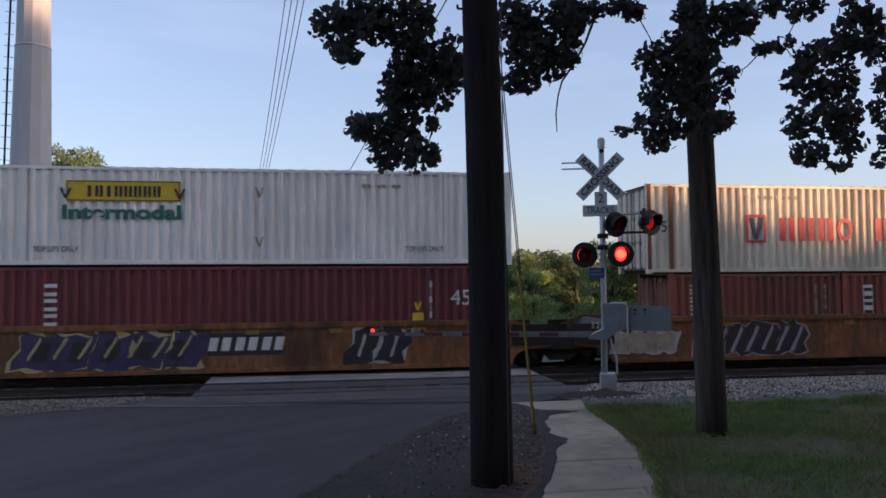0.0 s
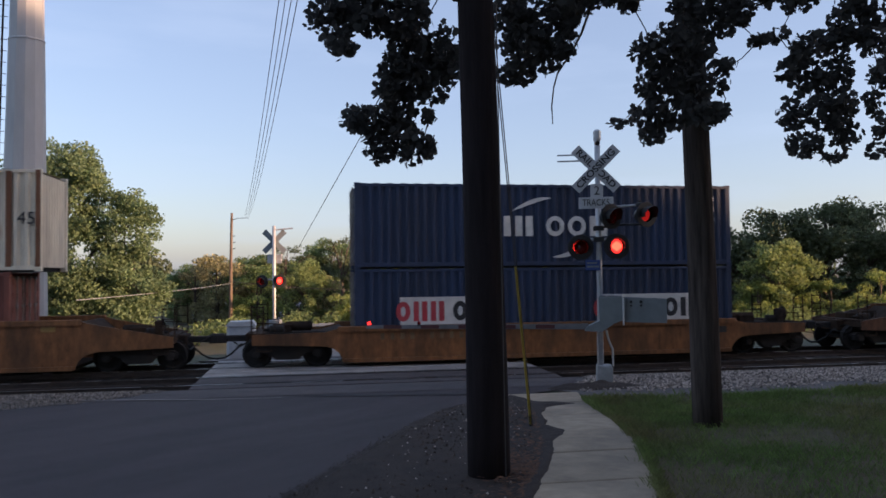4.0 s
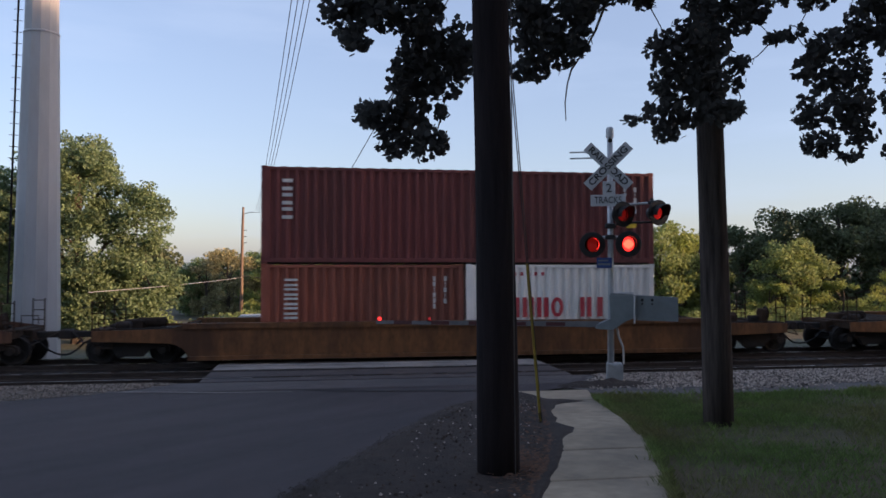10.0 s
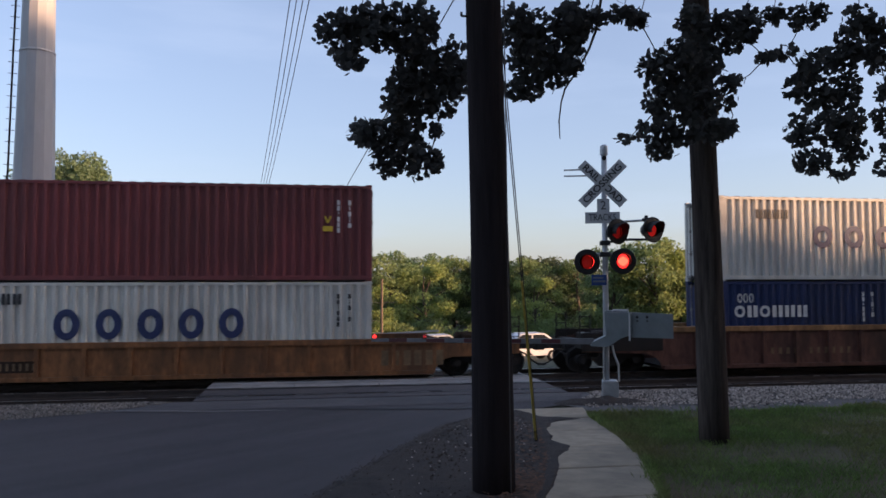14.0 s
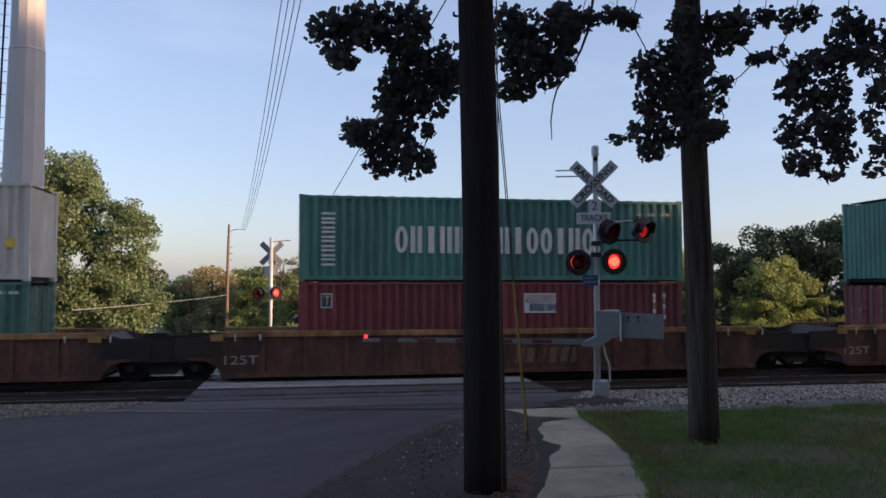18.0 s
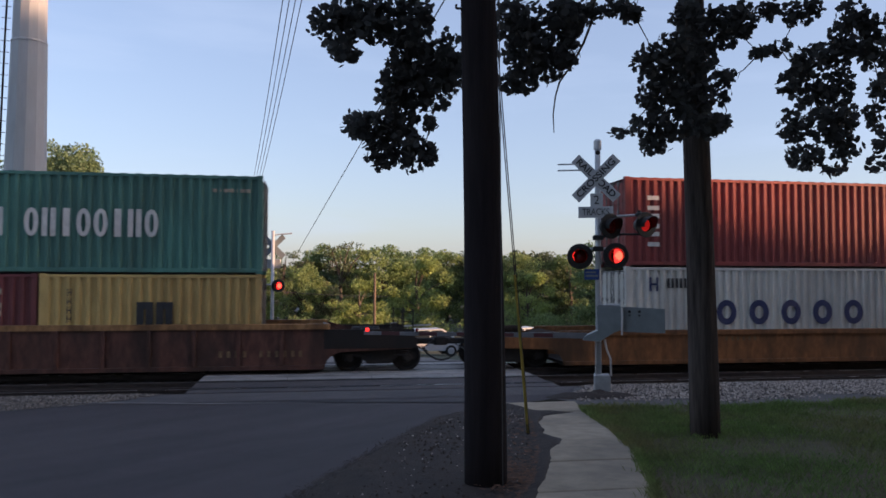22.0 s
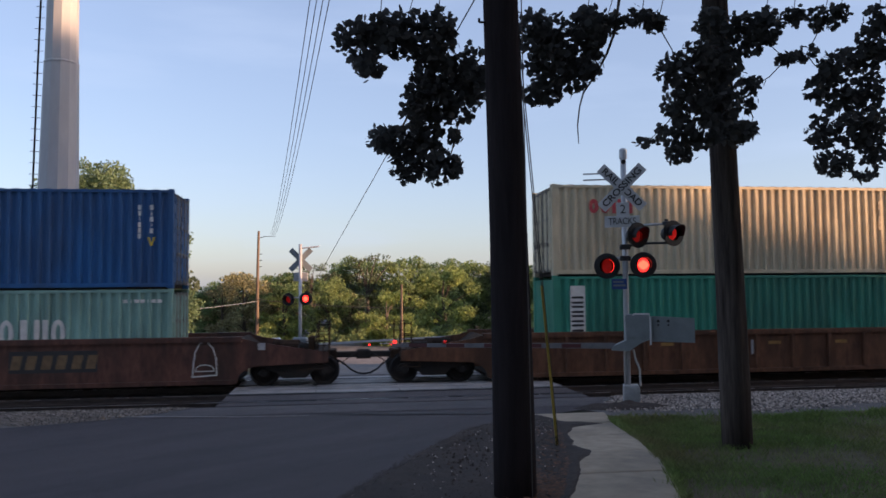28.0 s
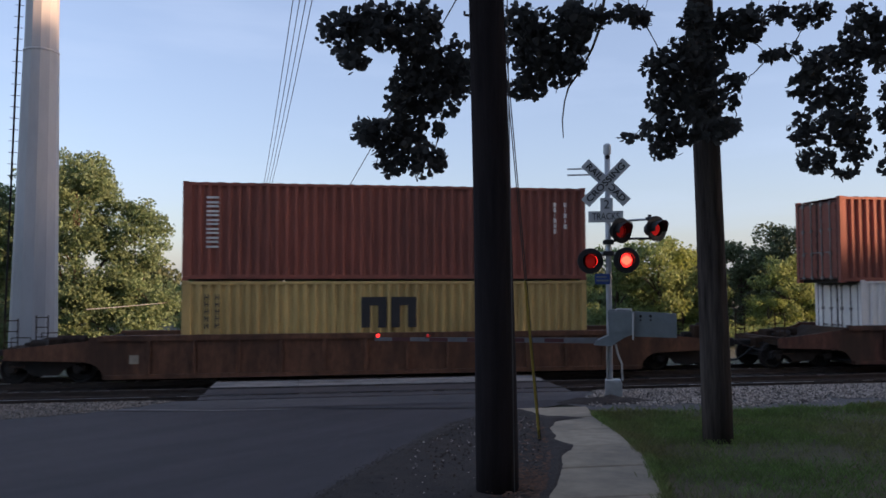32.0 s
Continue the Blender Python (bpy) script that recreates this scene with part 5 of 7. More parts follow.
def wagon(label, trucks, top, mat, chord_mat, ribs, joints_dark=True, dark_ends=False):
    """A wagon of one or more wells; trucks lists the truck centres along the train."""
    mid = (trucks[0] + trucks[-1]) / 2
    car = thing("well_wagon", label, "rail wagon", pose(mid, RAIL_Y, 0), group="wagons of the train")
    tr = [x - mid for x in trucks]
    for x in tr:
        truck(car, x)
    for i in range(len(tr) - 1):
        first, last = i == 0, i == len(tr) - 2
        well_unit(car, tr[i], tr[i + 1], top, mat, chord_mat, ribs, (first, last), (joints_dark and (dark_ends or not first), joints_dark and (dark_ends or not last)))
    for x in tr[1:-1]:
        for k in (-1, 1):
            # near-black plate added to fill the joint with a dark mass
            part("joint_cover", Shape().soft_box(x - 1.02, x + 1.02, *sorted((k * 1.285, k * 1.30)), 0.60, 1.22, 0.006), Y_dark, car)
            part("brake_lever", Shape().tube([(x - 0.5, k * 1.14, 0.70), (x - 0.1, k * 1.16, 1.0), (x + 0.3, k * 1.14, 0.62)], 0.03, 6), M_iron, car)
        part("joint_deck", Shape().soft_box(x - 0.5, x + 0.5, -1.2, 1.2, 0.86, 1.06, 0.03), Y_dark, car)
    travelling.append((car, mid, 0.0))
    return car


SIDE = -1.345 - 0.004
SKIN = -1.376
w1 = wagon("ochre-yellow articulated well wagon covered in graffiti", [-11.6, 7.6, 26.76], 1.55, Y_yellow, Y_yellow, False)
w2 = wagon("yellow single well wagon with smooth sides", [30.95, 46.64], 1.20, Y_yellow, Y_yellow, False)
w3 = wagon("rust-brown ribbed well wagon with an ochre top edge", [50.72, 70.2], 1.46, Y_brown, Y_ochre, True)
w4 = wagon("dull ochre well wagon with smooth sides", [74.3, 93.64], 1.20, Y_ochre, Y_ochre, False)
w5 = wagon("yellow ribbed well wagon with faded marks", [97.9, 117.3], 1.20, Y_yellow, Y_yellow, True)
w6 = wagon("red-brown three-unit articulated well wagon with a yellow top edge", [121.3, 140.85, 160.85, 180.1], 1.46, Y_redbrown, Y_top, True, dark_ends=True)
w7 = wagon("bright yellow well wagon with smooth sides", [184.2, 203.45], 1.20, Y_yellow, Y_yellow, False)
w8 = wagon("red-brown well wagon with graffiti outlines", [207.7, 227.05], 1.50, Y_redbrown, Y_redbrown, False)
w9 = wagon("rust-brown ribbed well wagon", [231.2, 250.6], 1.48, Y_brown, Y_brown, True)
w10 = wagon("dark rust-brown ribbed well wagon", [254.6, 273.85], 1.36, Y_brown, Y_brown, True)
w11 = wagon("dark brown well wagon at the end of the view", [277.9, 297.2], 1.40, Y_redbrown, Y_redbrown, True)


def spray(car, name, xa, za, xb, zb, n, mat, seed, y=SIDE, lean=0.25, fill=0.54):
    """A row of swollen, slanting sprayed blocks, each a part."""
    r = random.Random(seed)
    cx = car.matrix_basis.translation.x
    step = (xb - xa) / n
    for i in range(n):
        c0 = xa - cx + (i + 0.5) * step
        hw, hh, mid = step * fill, (zb - za) / 2, (za + zb) / 2
        o = []
        for u, v in ((-1, -1), (-0.35, -0.9), (0.2, -1.05), (0.95, -0.95), (0.8, -0.3), (1.05, 0.15), (0.95, 0.9), (0.4, 0.8), (0.0, 1.05), (-0.55, 0.95), (-1.0, 1.0), (-0.8, 0.25), (-1.05, -0.3)):
            uu, vv = u + r.uniform(-0.2, 0.2), v + r.uniform(-0.16, 0.16)
            o.append((c0 + hw * uu + lean * hh * vv, mid + hh * vv))
        ob = part(name, Shape().prism(o, y - 0.0008 * i, y + 0.003), mat, car)
    return ob


# graffiti and stencilled marks on the first wagon
for i, (seed, mat, grow) in enumerate(((3, I_black, 0.12), (3, I_tan, 0.02), (5, I_purple, -0.1), (6, I_black, -0.9))):
    spray(w1, "graffiti", -8.2 - grow * 0.3, 0.26 - grow * 0.3, -3.1 + grow * 0.3, 1.36 + grow * 0.3, 5, mat, seed, SIDE - 0.008 * i, 0.25, 0.54 if grow > -0.5 else 0.22)
spray(w1, "graffiti_stroke", -8.0, 0.62, -3.3, 1.22, 7, I_tan, 13, SIDE - 0.034, 0.6, 0.07)
mark(w1, "black_field", -3.24, 0.62, -0.68, 1.27, "b", I_black, y=SIDE)
mark(w1, "brand_mark", -3.1, 0.76, -0.85, 1.14, "ttv", I_white, y=SIDE - 0.005, stroke=0.13, slant=0.2)
for i, (seed, mat, grow) in enumerate(((5, I_silver, 0.08), (7, I_black, -0.08))):
    spray(w1, "graffiti", 1.0 - grow * 0.3, 0.3 - grow * 0.3, 2.8 + grow * 0.3, 1.36 + grow * 0.3, 2, mat, seed, SIDE - 0.006 * i)
spray(w1, "graffiti_stroke", 1.15, 0.5, 2.6, 1.15, 3, I_silver, 16, SIDE - 0.024, 0.3, 0.10)
for i, (seed, mat, grow) in enumerate(((21, I_black, 0.05), (21, I_silver, -0.05), (25, I_faded, -0.3))):
    spray(w1, "graffiti", 9.2 - grow * 0.3, 0.36 - grow * 0.3, 11.4 + grow * 0.3, 1.15 + grow * 0.3, 4, mat, seed, SIDE - 0.006 * i)
for i, (seed, mat, grow) in enumerate(((31, I_lilac, 0.1), (31, I_black, -0.12))):
    spray(w1, "graffiti", 12.0 - grow * 0.3, 0.27 - grow * 0.2, 15.9 + grow * 0.3, 1.34 + grow * 0.2, 4, mat, seed, SIDE - 0.006 * i, 0.0)
spray(w1, "graffiti_stroke", 12.1, 0.4, 15.8, 1.2, 7, I_lilac, 33, SIDE - 0.02, 0.5, 0.12)
words(w1, "stencil", 8.85, 1.3, "125 T", 0.27, I_white, 0.66, y=SKIN)
mark(w1, "number_field", 19.0, 0.72, 22.0, 1.18, "b", I_black, y=SIDE)
mark(w1, "number_bar", 19.15, 0.8, 21.9, 1.1, "bbbb bbbbbb", I_white, y=SIDE - 0.005)
for x in (-2.0, 0.4, 2.9, 12.9, 17.2, 21.0, 24.2):
    mark(w1, "reflector", x, 1.22, x + 0.45, 1.36, "b", I_amber, y=SIDE - 0.02)
mark(w2, "number_bar", 33.6, 0.78, 36.6, 0.98, "bbbb bbbbb", I_rubbed, y=SIDE)
mark(w2, "stencil_plate", 44.3, 0.75, 44.9, 0.95, "b", I_black, y=SIDE)
mark(w3, "number_bar", 55.0, 0.7, 56.6, 0.9, "bbb bbbb", I_rubbed, y=SIDE)
mark(w5, "number_field", 102.5, 0.38, 104.6, 0.70, "b", Y_grime, y=SIDE)
mark(w5, "number_bar", 102.6, 0.44, 104.5, 0.64, "bbbb bbbbbb", I_rubbed, y=SIDE - 0.005)
mark(w5, "brand_mark", 114.0, 0.4, 116.0, 0.85, "ttv", I_rubbed, y=SIDE, stroke=0.12)
mark(w6, "number_bar", 126.6, 0.55, 129.6, 0.75, "bbbb bbbbbb", I_rubbed, y=SIDE)
mark(w6, "brand_mark", 151.12, 0.42, 153.28, 0.88, "ttv", I_rubbed, y=SIDE, stroke=0.12, slant=0.2)
for x in (143.0, 162.9):
    words(w6, "stencil", x, 0.62, "125T", 0.36, I_faded, 0.95, y=SIDE)
mark(w6, "number_bar", 175.4, 0.5, 177.9, 0.68, "bbbb bbbbbb", I_rubbed, y=SIDE)
for j in (140.85, 160.85):
    for k, m in ((-2.6, I_white), (-2.0, I_amber), (-1.4, I_white), (1.3, I_amber), (2.0, I_white), (2.7, I_white)):
        mark(w6, "reflector", j + k, 1.19, j + k + (0.05 if m is I_white else 0.42), 1.38, "b", m, y=-1.42)
mark(w7, "number_bar", 190.2, 0.84, 192.4, 0.98, "bbbb bbbbbb", I_rubbed, y=SIDE)
mark(w7, "brand_mark", 197.0, 0.45, 198.6, 0.82, "ttv", I_rubbed, y=SIDE, stroke=0.1)
mark(w7, "graffiti_loop", 199.0, 0.4, 200.4, 0.95, "oo", I_green, y=SIDE, stroke=0.06)
for i, (seed, mat, grow) in enumerate(((41, I_silver, 0.06), (42, I_green, -0.12), (43, I_silver, -0.8))):
    for lo, hi in ((0.32, 0.82), (0.86, 1.38)):
        spray(w8, "graffiti", 210.3 - grow * 0.2, lo - grow * 0.15, 213.0 + grow * 0.2, hi + grow * 0.15, 5, mat, seed + int(lo * 3), SIDE - 0.008 * i, 0.0, 0.5 if grow > -0.5 else 0.12)
mark(w8, "number_bar", 213.4, 0.68, 215.6, 0.86, "bbbb bbbbbb", I_rubbed, y=SIDE)
mark(w8, "black_field", 219.0, 0.56, 221.8, 1.17, "b", I_black, y=SIDE)
mark(w8, "brand_mark", 219.17, 0.66, 221.6, 1.05, "ttv", I_rubbed, y=SIDE - 0.005, stroke=0.13, slant=0.2)
mark(w8, "chalk_outline", 224.1, 0.34, 224.95, 1.40, "d", I_white, y=SIDE, stroke=0.04)
mark(w8, "chalk_outline", 224.2, 0.50, 224.85, 0.72, "d", I_white, y=SIDE - 0.005, stroke=0.03)
mark(w8, "pale_plate", 226.0, 1.1, 226.25, 1.3, "b", I_silver, y=SIDE)
for x in (233.6, 236.0, 238.3, 241.9, 244.2):
    mark(w9, "reflector", x, 1.0, x + 0.5, 1.1, "b", I_amber, y=SIDE)
mark(w9, "pale_streak", 241.3, 0.7, 241.4, 1.15, "b", I_silver, y=-1.41)
mark(w10, "pale_plate", 256.9, 0.55, 257.2, 0.8, "b", I_faded, y=SIDE)

# ---- poles, guys and wires ----
def wooden_pole(name, label, foot, head, r0, r1, mat):
    root = thing(name, label, "utility pole", Matrix.Translation(foot))
    n = 14
    f, h = Vector((0, 0, -0.3)), Vector(head) - Vector(foot)
    path, radii = [], []
    for i in range(n + 1):
        u = i / n
        path.append(f.lerp(h, u) + Vector((0.012 * math.sin(7 * u), 0.012 * math.cos(5 * u), 0)))
        radii.append((r0 + (r1 - r0) * u) * (1 + 0.015 * math.sin(17 * u)))
    part("shaft", Shape().tube(path, radii, 28), mat, root, smooth=True)
    return root


def wire(name, label, a, b, sag, r=0.012, n=24, group="", mat=None):
    a, b = Vector(a), Vector(b)
    s = Shape().tube([a.lerp(b, i / n) + Vector((0, 0, -4 * sag * (i / n) * (1 - i / n))) for i in range(n + 1)], r, 5)
    return solid(name, s, mat or M_wire, label, "cable", group=group)


P1_TOP = Vector((1.60, 7.76, 11.0))
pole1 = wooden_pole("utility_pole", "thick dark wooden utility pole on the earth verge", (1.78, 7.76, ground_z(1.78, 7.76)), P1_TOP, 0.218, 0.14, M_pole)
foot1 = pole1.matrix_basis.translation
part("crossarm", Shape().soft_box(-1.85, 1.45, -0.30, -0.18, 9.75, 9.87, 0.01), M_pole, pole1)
for dx in (-1.36, -1.20, -1.05, -0.90):
    part("insulator", Shape().lathe((dx, -0.24, 9.87), (0, 0, 1), [(0, 0.03), (0.05, 0.05), (0.08, 0.03), (0.12, 0.045), (0.15, 0.02)], 10), M_casegrey, pole1)
part("pole_step", Shape().tube([(-0.33, -0.05, 4.83), (-0.1, -0.05, 4.83)], 0.012, 6).tube([(-0.33, -0.05, 4.83), (-0.33, -0.05, 4.87)], 0.012, 6), M_iron, pole1)
part("ground_wire", Shape().tube([(0.12, -0.205, 0.0), (0.10, -0.19, 3.0), (0.07, -0.17, 7.0)], 0.006, 5), M_wire, pole1)
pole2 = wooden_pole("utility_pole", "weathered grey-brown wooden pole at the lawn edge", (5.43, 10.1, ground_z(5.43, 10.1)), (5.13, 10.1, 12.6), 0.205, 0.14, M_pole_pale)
for dx, lab in ((0, "guy wire"), (1, "guy wire")):
    anchor = (3.06 + 0.02 * dx, 10.7, ground_z(3.06, 10.7) - 0.05)
    guy = thing("guy_wire", "taut steel guy wire" + (" with a yellow plastic guard" if dx == 0 else " beside a guarded one"), "guy wire")
    top = Vector((1.66, 7.9, 8.15 + 0.3 * dx))
    a = Vector(anchor)
    part("strand", Shape().tube([a, a.lerp(top, 0.5) + Vector((0, 0, -0.03)), top], 0.007, 5), M_wire, guy)
    if dx == 0:
        part("guard", Shape().tube([a.lerp(top, 0.012), a.lerp(top, 0.15), a.lerp(top, 0.30)], [0.019, 0.018, 0.016], 8), M_yellow, guy, "yellow plastic guard")
        part("anchor_eye", Shape().tube([a, a.lerp(top, 0.03)], 0.02, 6), M_iron, guy)
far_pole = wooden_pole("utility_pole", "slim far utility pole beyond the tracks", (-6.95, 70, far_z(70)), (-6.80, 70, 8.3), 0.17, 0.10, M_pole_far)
part("line_arm", Shape().tube([(0.1, 0, 9.3), (0.7, -0.1, 9.5), (1.6, -0.2, 9.5)], [0.03, 0.025, 0.015], 6), M_iron, far_pole)
for k, z in enumerate((7.9, 7.35, 6.8)):
    part("insulator_arm", Shape().tube([(0.05, 0, z), (0.45, 0, z + 0.05)], 0.03, 6), M_iron, far_pole)
for k in range(4):
    wire("power_line", "thin power line running to the far pole", (1.78 + (-1.36, -1.20, -1.05, -0.90)[k], 7.52, foot1.z + 10.02), (-5.75 + 0.10 * k, 69.8, 8.0 - 0.05 * k), 1.3, 0.011, group="power lines")
wire("service_cable", "cable slanting down across the sky", (5.0, 10.1, 12.3), (-1.9, 72, 3.9), 0.0, 0.020)
wire("far_cable", "pale cable running from the far pole before the trees", (-10.6, 38, 1.72), (-6.9, 70, 2.14), 0.08, 0.022, mat=M_galv)
wire("far_cable", "thin cable before the far trees", (-5.9, 58, 2.4), (6, 60, 1.6), 0.2, 0.02)
short = thing("short_pole", "short brown post among the far bushes", "post", pose(4.55, 55, far_z(55)))
part("shaft", Shape().tube([(0, 0, 0), (0, 0, 5.0)], [0.1, 0.08], 8), M_pole_far, short)

# ---- the steel tower ----
tower = thing("steel_tower", "tall tapered many-sided galvanised steel tower with climbing pegs", "tower", pose(-9.30, 27.5, -0.35))
tw = Shape()
rings = [(0.0, 0.755), (10.95, 0.545)]
n = 12
for z, r in rings + [(10.95, 0.525), (22.0, 0.40)]:
    tw.v += [(0.06 * z / 11 + r * math.cos(2 * math.pi * (k + 0.5) / n), r * math.sin(2 * math.pi * (k + 0.5) / n), z) for k in range(n)]
for i in range(3):
    tw.f += [(i * n + k, i * n + (k + 1) % n, (i + 1) * n + (k + 1) % n, (i + 1) * n + k) for k in range(n)]
tw.f += [tuple(range(n)), tuple(range(3 * n, 4 * n))]
part("shaft", tw, M_tower, tower)
part("seam_ring", Shape().lathe((0.06, 0, 10.9), (0, 0, 1), [(0, 0.548), (0.02, 0.56), (0.06, 0.56), (0.08, 0.53)], 24), M_galv, tower)
part("base_flange", Shape().lathe((0, 0, 0), (0, 0, 1), [(0, 0.98), (0.06, 0.98), (0.07, 0.75)], 24), M_galv, tower)
lean = lambda z: -0.87 + 0.215 * z / 10.95
part("peg_rail", Shape().tube([(lean(2.0), -0.12, 2.0), (lean(10.9), -0.12, 10.9), (lean(20) + 0.05, -0.12, 20)], 0.035, 6), M_iron, tower)
for k in range(34):
    z = 2.2 + 0.38 * k
    part("peg", Shape().tube([(lean(z) + 0.15, -0.12, z), (lean(z) - 0.13, -0.12, z + 0.01)], 0.011, 5), M_iron, tower)

# ---- crossing signals ----
flashers = []        # (lens, which of the pair, its place)


def flashing_lamp(parent, x, z, turn, which, y=-0.12, name="lamp_unit", oblique=False):
    """A round black target with a hood; the round lens turns from lit over fading to unlit."""
    s = Shape().lathe((0, 0.0, 0), (0, -1, 0), [(-0.27, 0.06), (-0.25, 0.13), (-0.16, 0.158), (-0.02, 0.158), (-0.015, 0.265), (0.0, 0.27), (0.01, 0.262), (0.01, 0.155), (0.0, 0.15)], 28)
    s.f.pop()
    unit = part(name, s, M_black, parent, "black lamp with a round target and hood", at=pose(x, y, z, 0, 0, turn))
    hood = Shape()
    m = 16
    pts = []
    for r in (0.158, 0.165):
        for d, cut in ((0.01, 0.0), (0.27, 0.55)):
            for k in range(m + 1):
                a = math.pi * (-0.12 + 1.24 * k / m)
                pts.append((r * math.cos(a), -d * (1 if cut == 0 else 0.55 + 0.45 * max(0, math.sin(a))), r * math.sin(a)))
    w = m + 1
    hood.v = pts
    for k in range(m):
        hood.f += [(k, k + 1, w + k + 1, w + k), (2 * w + k, 3 * w + k, 3 * w + k + 1, 2 * w + k + 1), (w + k, w + k + 1, 3 * w + k + 1, 3 * w + k)]
    part("hood", hood, M_black, unit)
    lens = Shape().lathe((0, 0, 0), (0, 0, 1), [(0.149 * math.sin(radians(a)), max(0.004, 0.149 * math.cos(radians(a)))) for a in range(-90, 91, 10)], 48)
    me = lens.mesh("lens", [M_litdim if oblique else M_lit, M_unlit, M_litdim if oblique else M_lithot, M_fading], True)
    for p in me.polygons:
        a = (math.degrees(math.atan2(p.center.x, -p.center.y)) + turn * 0.8 + 180) % 360 - 180
        core = math.hypot(a / 42, p.center.z / 0.095) < 1
        p.material_index = 2 if core else 0 if abs(a) < 52 else 3 if -165 < a < -75 else 1
    ob = part("lens", me, None, unit, "red lens", at=pose(0, 0.108, 0))
    flashers.append((ob, which, (0, 0.108, 0)))
    return unit


def crossbuck(parent, z, x=-0.04, y=-0.09, lettered=True, mat=None):
    for ang, textv in ((-45, "RAIL ROAD"), (45, "CROSSING")):
        yy = y - (0.012 if ang > 0 else 0.0)
        b = part("blade", Shape().soft_box(-0.61, 0.61, yy - 0.004, yy + 0.004, -0.114, 0.114, 0.003), mat or M_signwhite, parent, "grey back of a crossbuck blade" if mat else "white crossbuck blade", at=pose(x, 0, z, 0, -ang, 0))
        if lettered:
            t = new("lettering", text_mesh("lettering", textv, 0.19, M_signblack, 1.06, 0.004))
            t.parent = b
            t.matrix_basis = pose(0, yy - 0.009, 0)


sig = thing("crossing_signal", "level-crossing signal with crossbuck, red flashing lamps and lowered gate", "crossing signal",
            pose(6.01, 15.66, ground_z(6.01, 15.66), 0, 0, -18))
part("mast", Shape().tube([(0, 0, 0.1), (0, 0, 5.3)], 0.06, 16), M_alu, sig, smooth=True)
part("mast_cap", Shape().lathe((0, 0, 5.16), (0, 0, 1), [(0, 0.072), (0, 0.082), (0.18, 0.082), (0.22, 0.05)], 14), M_alu, sig)
part("bell", Shape().lathe((0, -0.09, 5.08), (0, -1, 0), [(0, 0.02), (0.01, 0.05), (0.035, 0.04), (0.05, 0.0)], 14), M_iron, sig)
part("foundation", Shape().soft_box(-0.22, 0.3, -0.24, 0.24, -0.3, 0.05, 0.02), M_concrete, sig)
part("junction_box", Shape().soft_box(-0.10, 0.22, -0.17, 0.15, 0.05, 0.42, 0.02), M_galv, sig)
part("box_door", Shape().soft_box(0.03, 0.235, -0.185, -0.165, 0.09, 0.38, 0.004), M_galv, sig)
crossbuck(sig, 4.54)
two = part("number_plate", Shape().soft_box(-0.16, 0.10, -0.096, -0.088, 3.94, 4.22, 0.003), M_signwhite, sig)
t = new("lettering", text_mesh("lettering", "2", 0.26, M_signblack))
t.parent, t.matrix_basis = two, pose(-0.03, -0.102, 4.07)
tracks = part("tracks_plate", Shape().soft_box(-0.41, 0.31, -0.10, -0.092, 3.70, 3.94, 0.003), M_signwhite, sig)
t = new("lettering", text_mesh("lettering", "TRACKS", 0.2, M_signblack, 0.56))
t.parent, t.matrix_basis = tracks, pose(-0.05, -0.107, 3.82)
for dz in (0.0, 0.13):
    part("bracket", Shape().soft_box(-0.84, -0.36, 0.02, 0.05, 4.72 + dz, 4.75 + dz, 0.004), M_signwhite, sig, "edge-on plate bracket")
part("lamp_arm", Shape().tube([(-0.40, 0.0, 3.05), (0.36, 0.0, 3.05)], 0.03, 8), M_alu, sig)
for x in (-0.38, 0.35):
    part("lamp_drop", Shape().tube([(x, 0, 3.05), (x, 0.04, 2.9)], 0.025, 8), M_black, sig)
flashing_lamp(sig, -0.38, 2.89, 0, 0)
flashing_lamp(sig, 0.36, 2.90, 0, 1)
part("lamp_arm", Shape().tube([(0.0, 0.0, 3.72), (0.75, 0.05, 3.76), (0.98, 0.05, 3.76)], 0.025, 8), M_alu, sig)
part("lamp_arm", Shape().tube([(0.0, 0.0, 3.30), (0.5, 0.05, 3.36), (0.98, 0.05, 3.36)], 0.025, 8), M_black, sig)
part("arm_fitting", Shape().lathe((0.86, 0.05, 3.72), (0, 0, 1), [(0, 0.03), (0.03, 0.09), (0.08, 0.09), (0.1, 0.04), (0.14, 0.04)], 12), M_black, sig)
flashing_lamp(sig, 0.26, 3.52, 34, 0, -0.16, oblique=True)
flashing_lamp(sig, 0.98, 3.55, 34, 1, -0.10, oblique=True)
part("arm_clamp", Shape().soft_box(-0.11, 0.11, -0.11, 0.11, 3.24, 3.34, 0.02), M_black, sig)
part("arm_clamp", Shape().soft_box(-0.11, 0.11, -0.11, 0.11, 3.0, 3.1, 0.02), M_black, sig)
part("notice_plate", Shape().soft_box(-0.29, 0.02, -0.1, -0.09, 2.40, 2.62, 0.004), M_blue, sig, "small blue notice plate")
part("notice_bar", Shape().box(-0.26, -0.01, -0.104, -0.101, 2.46, 2.50).box(-0.26, -0.05, -0.104, -0.101, 2.54, 2.57), M_casegrey, sig)
part("conduit", Shape().tube([(0.12, -0.08, 1.15), (0.16, -0.1, 0.95), (0.24, -0.1, 0.75), (0.25, -0.1, 0.4)], 0.022, 8), M_galv, sig)
part("conduit", Shape().tube([(-0.06, -0.05, 0.1), (-0.06, -0.08, 1.3)], 0.018, 8), M_galv, sig)
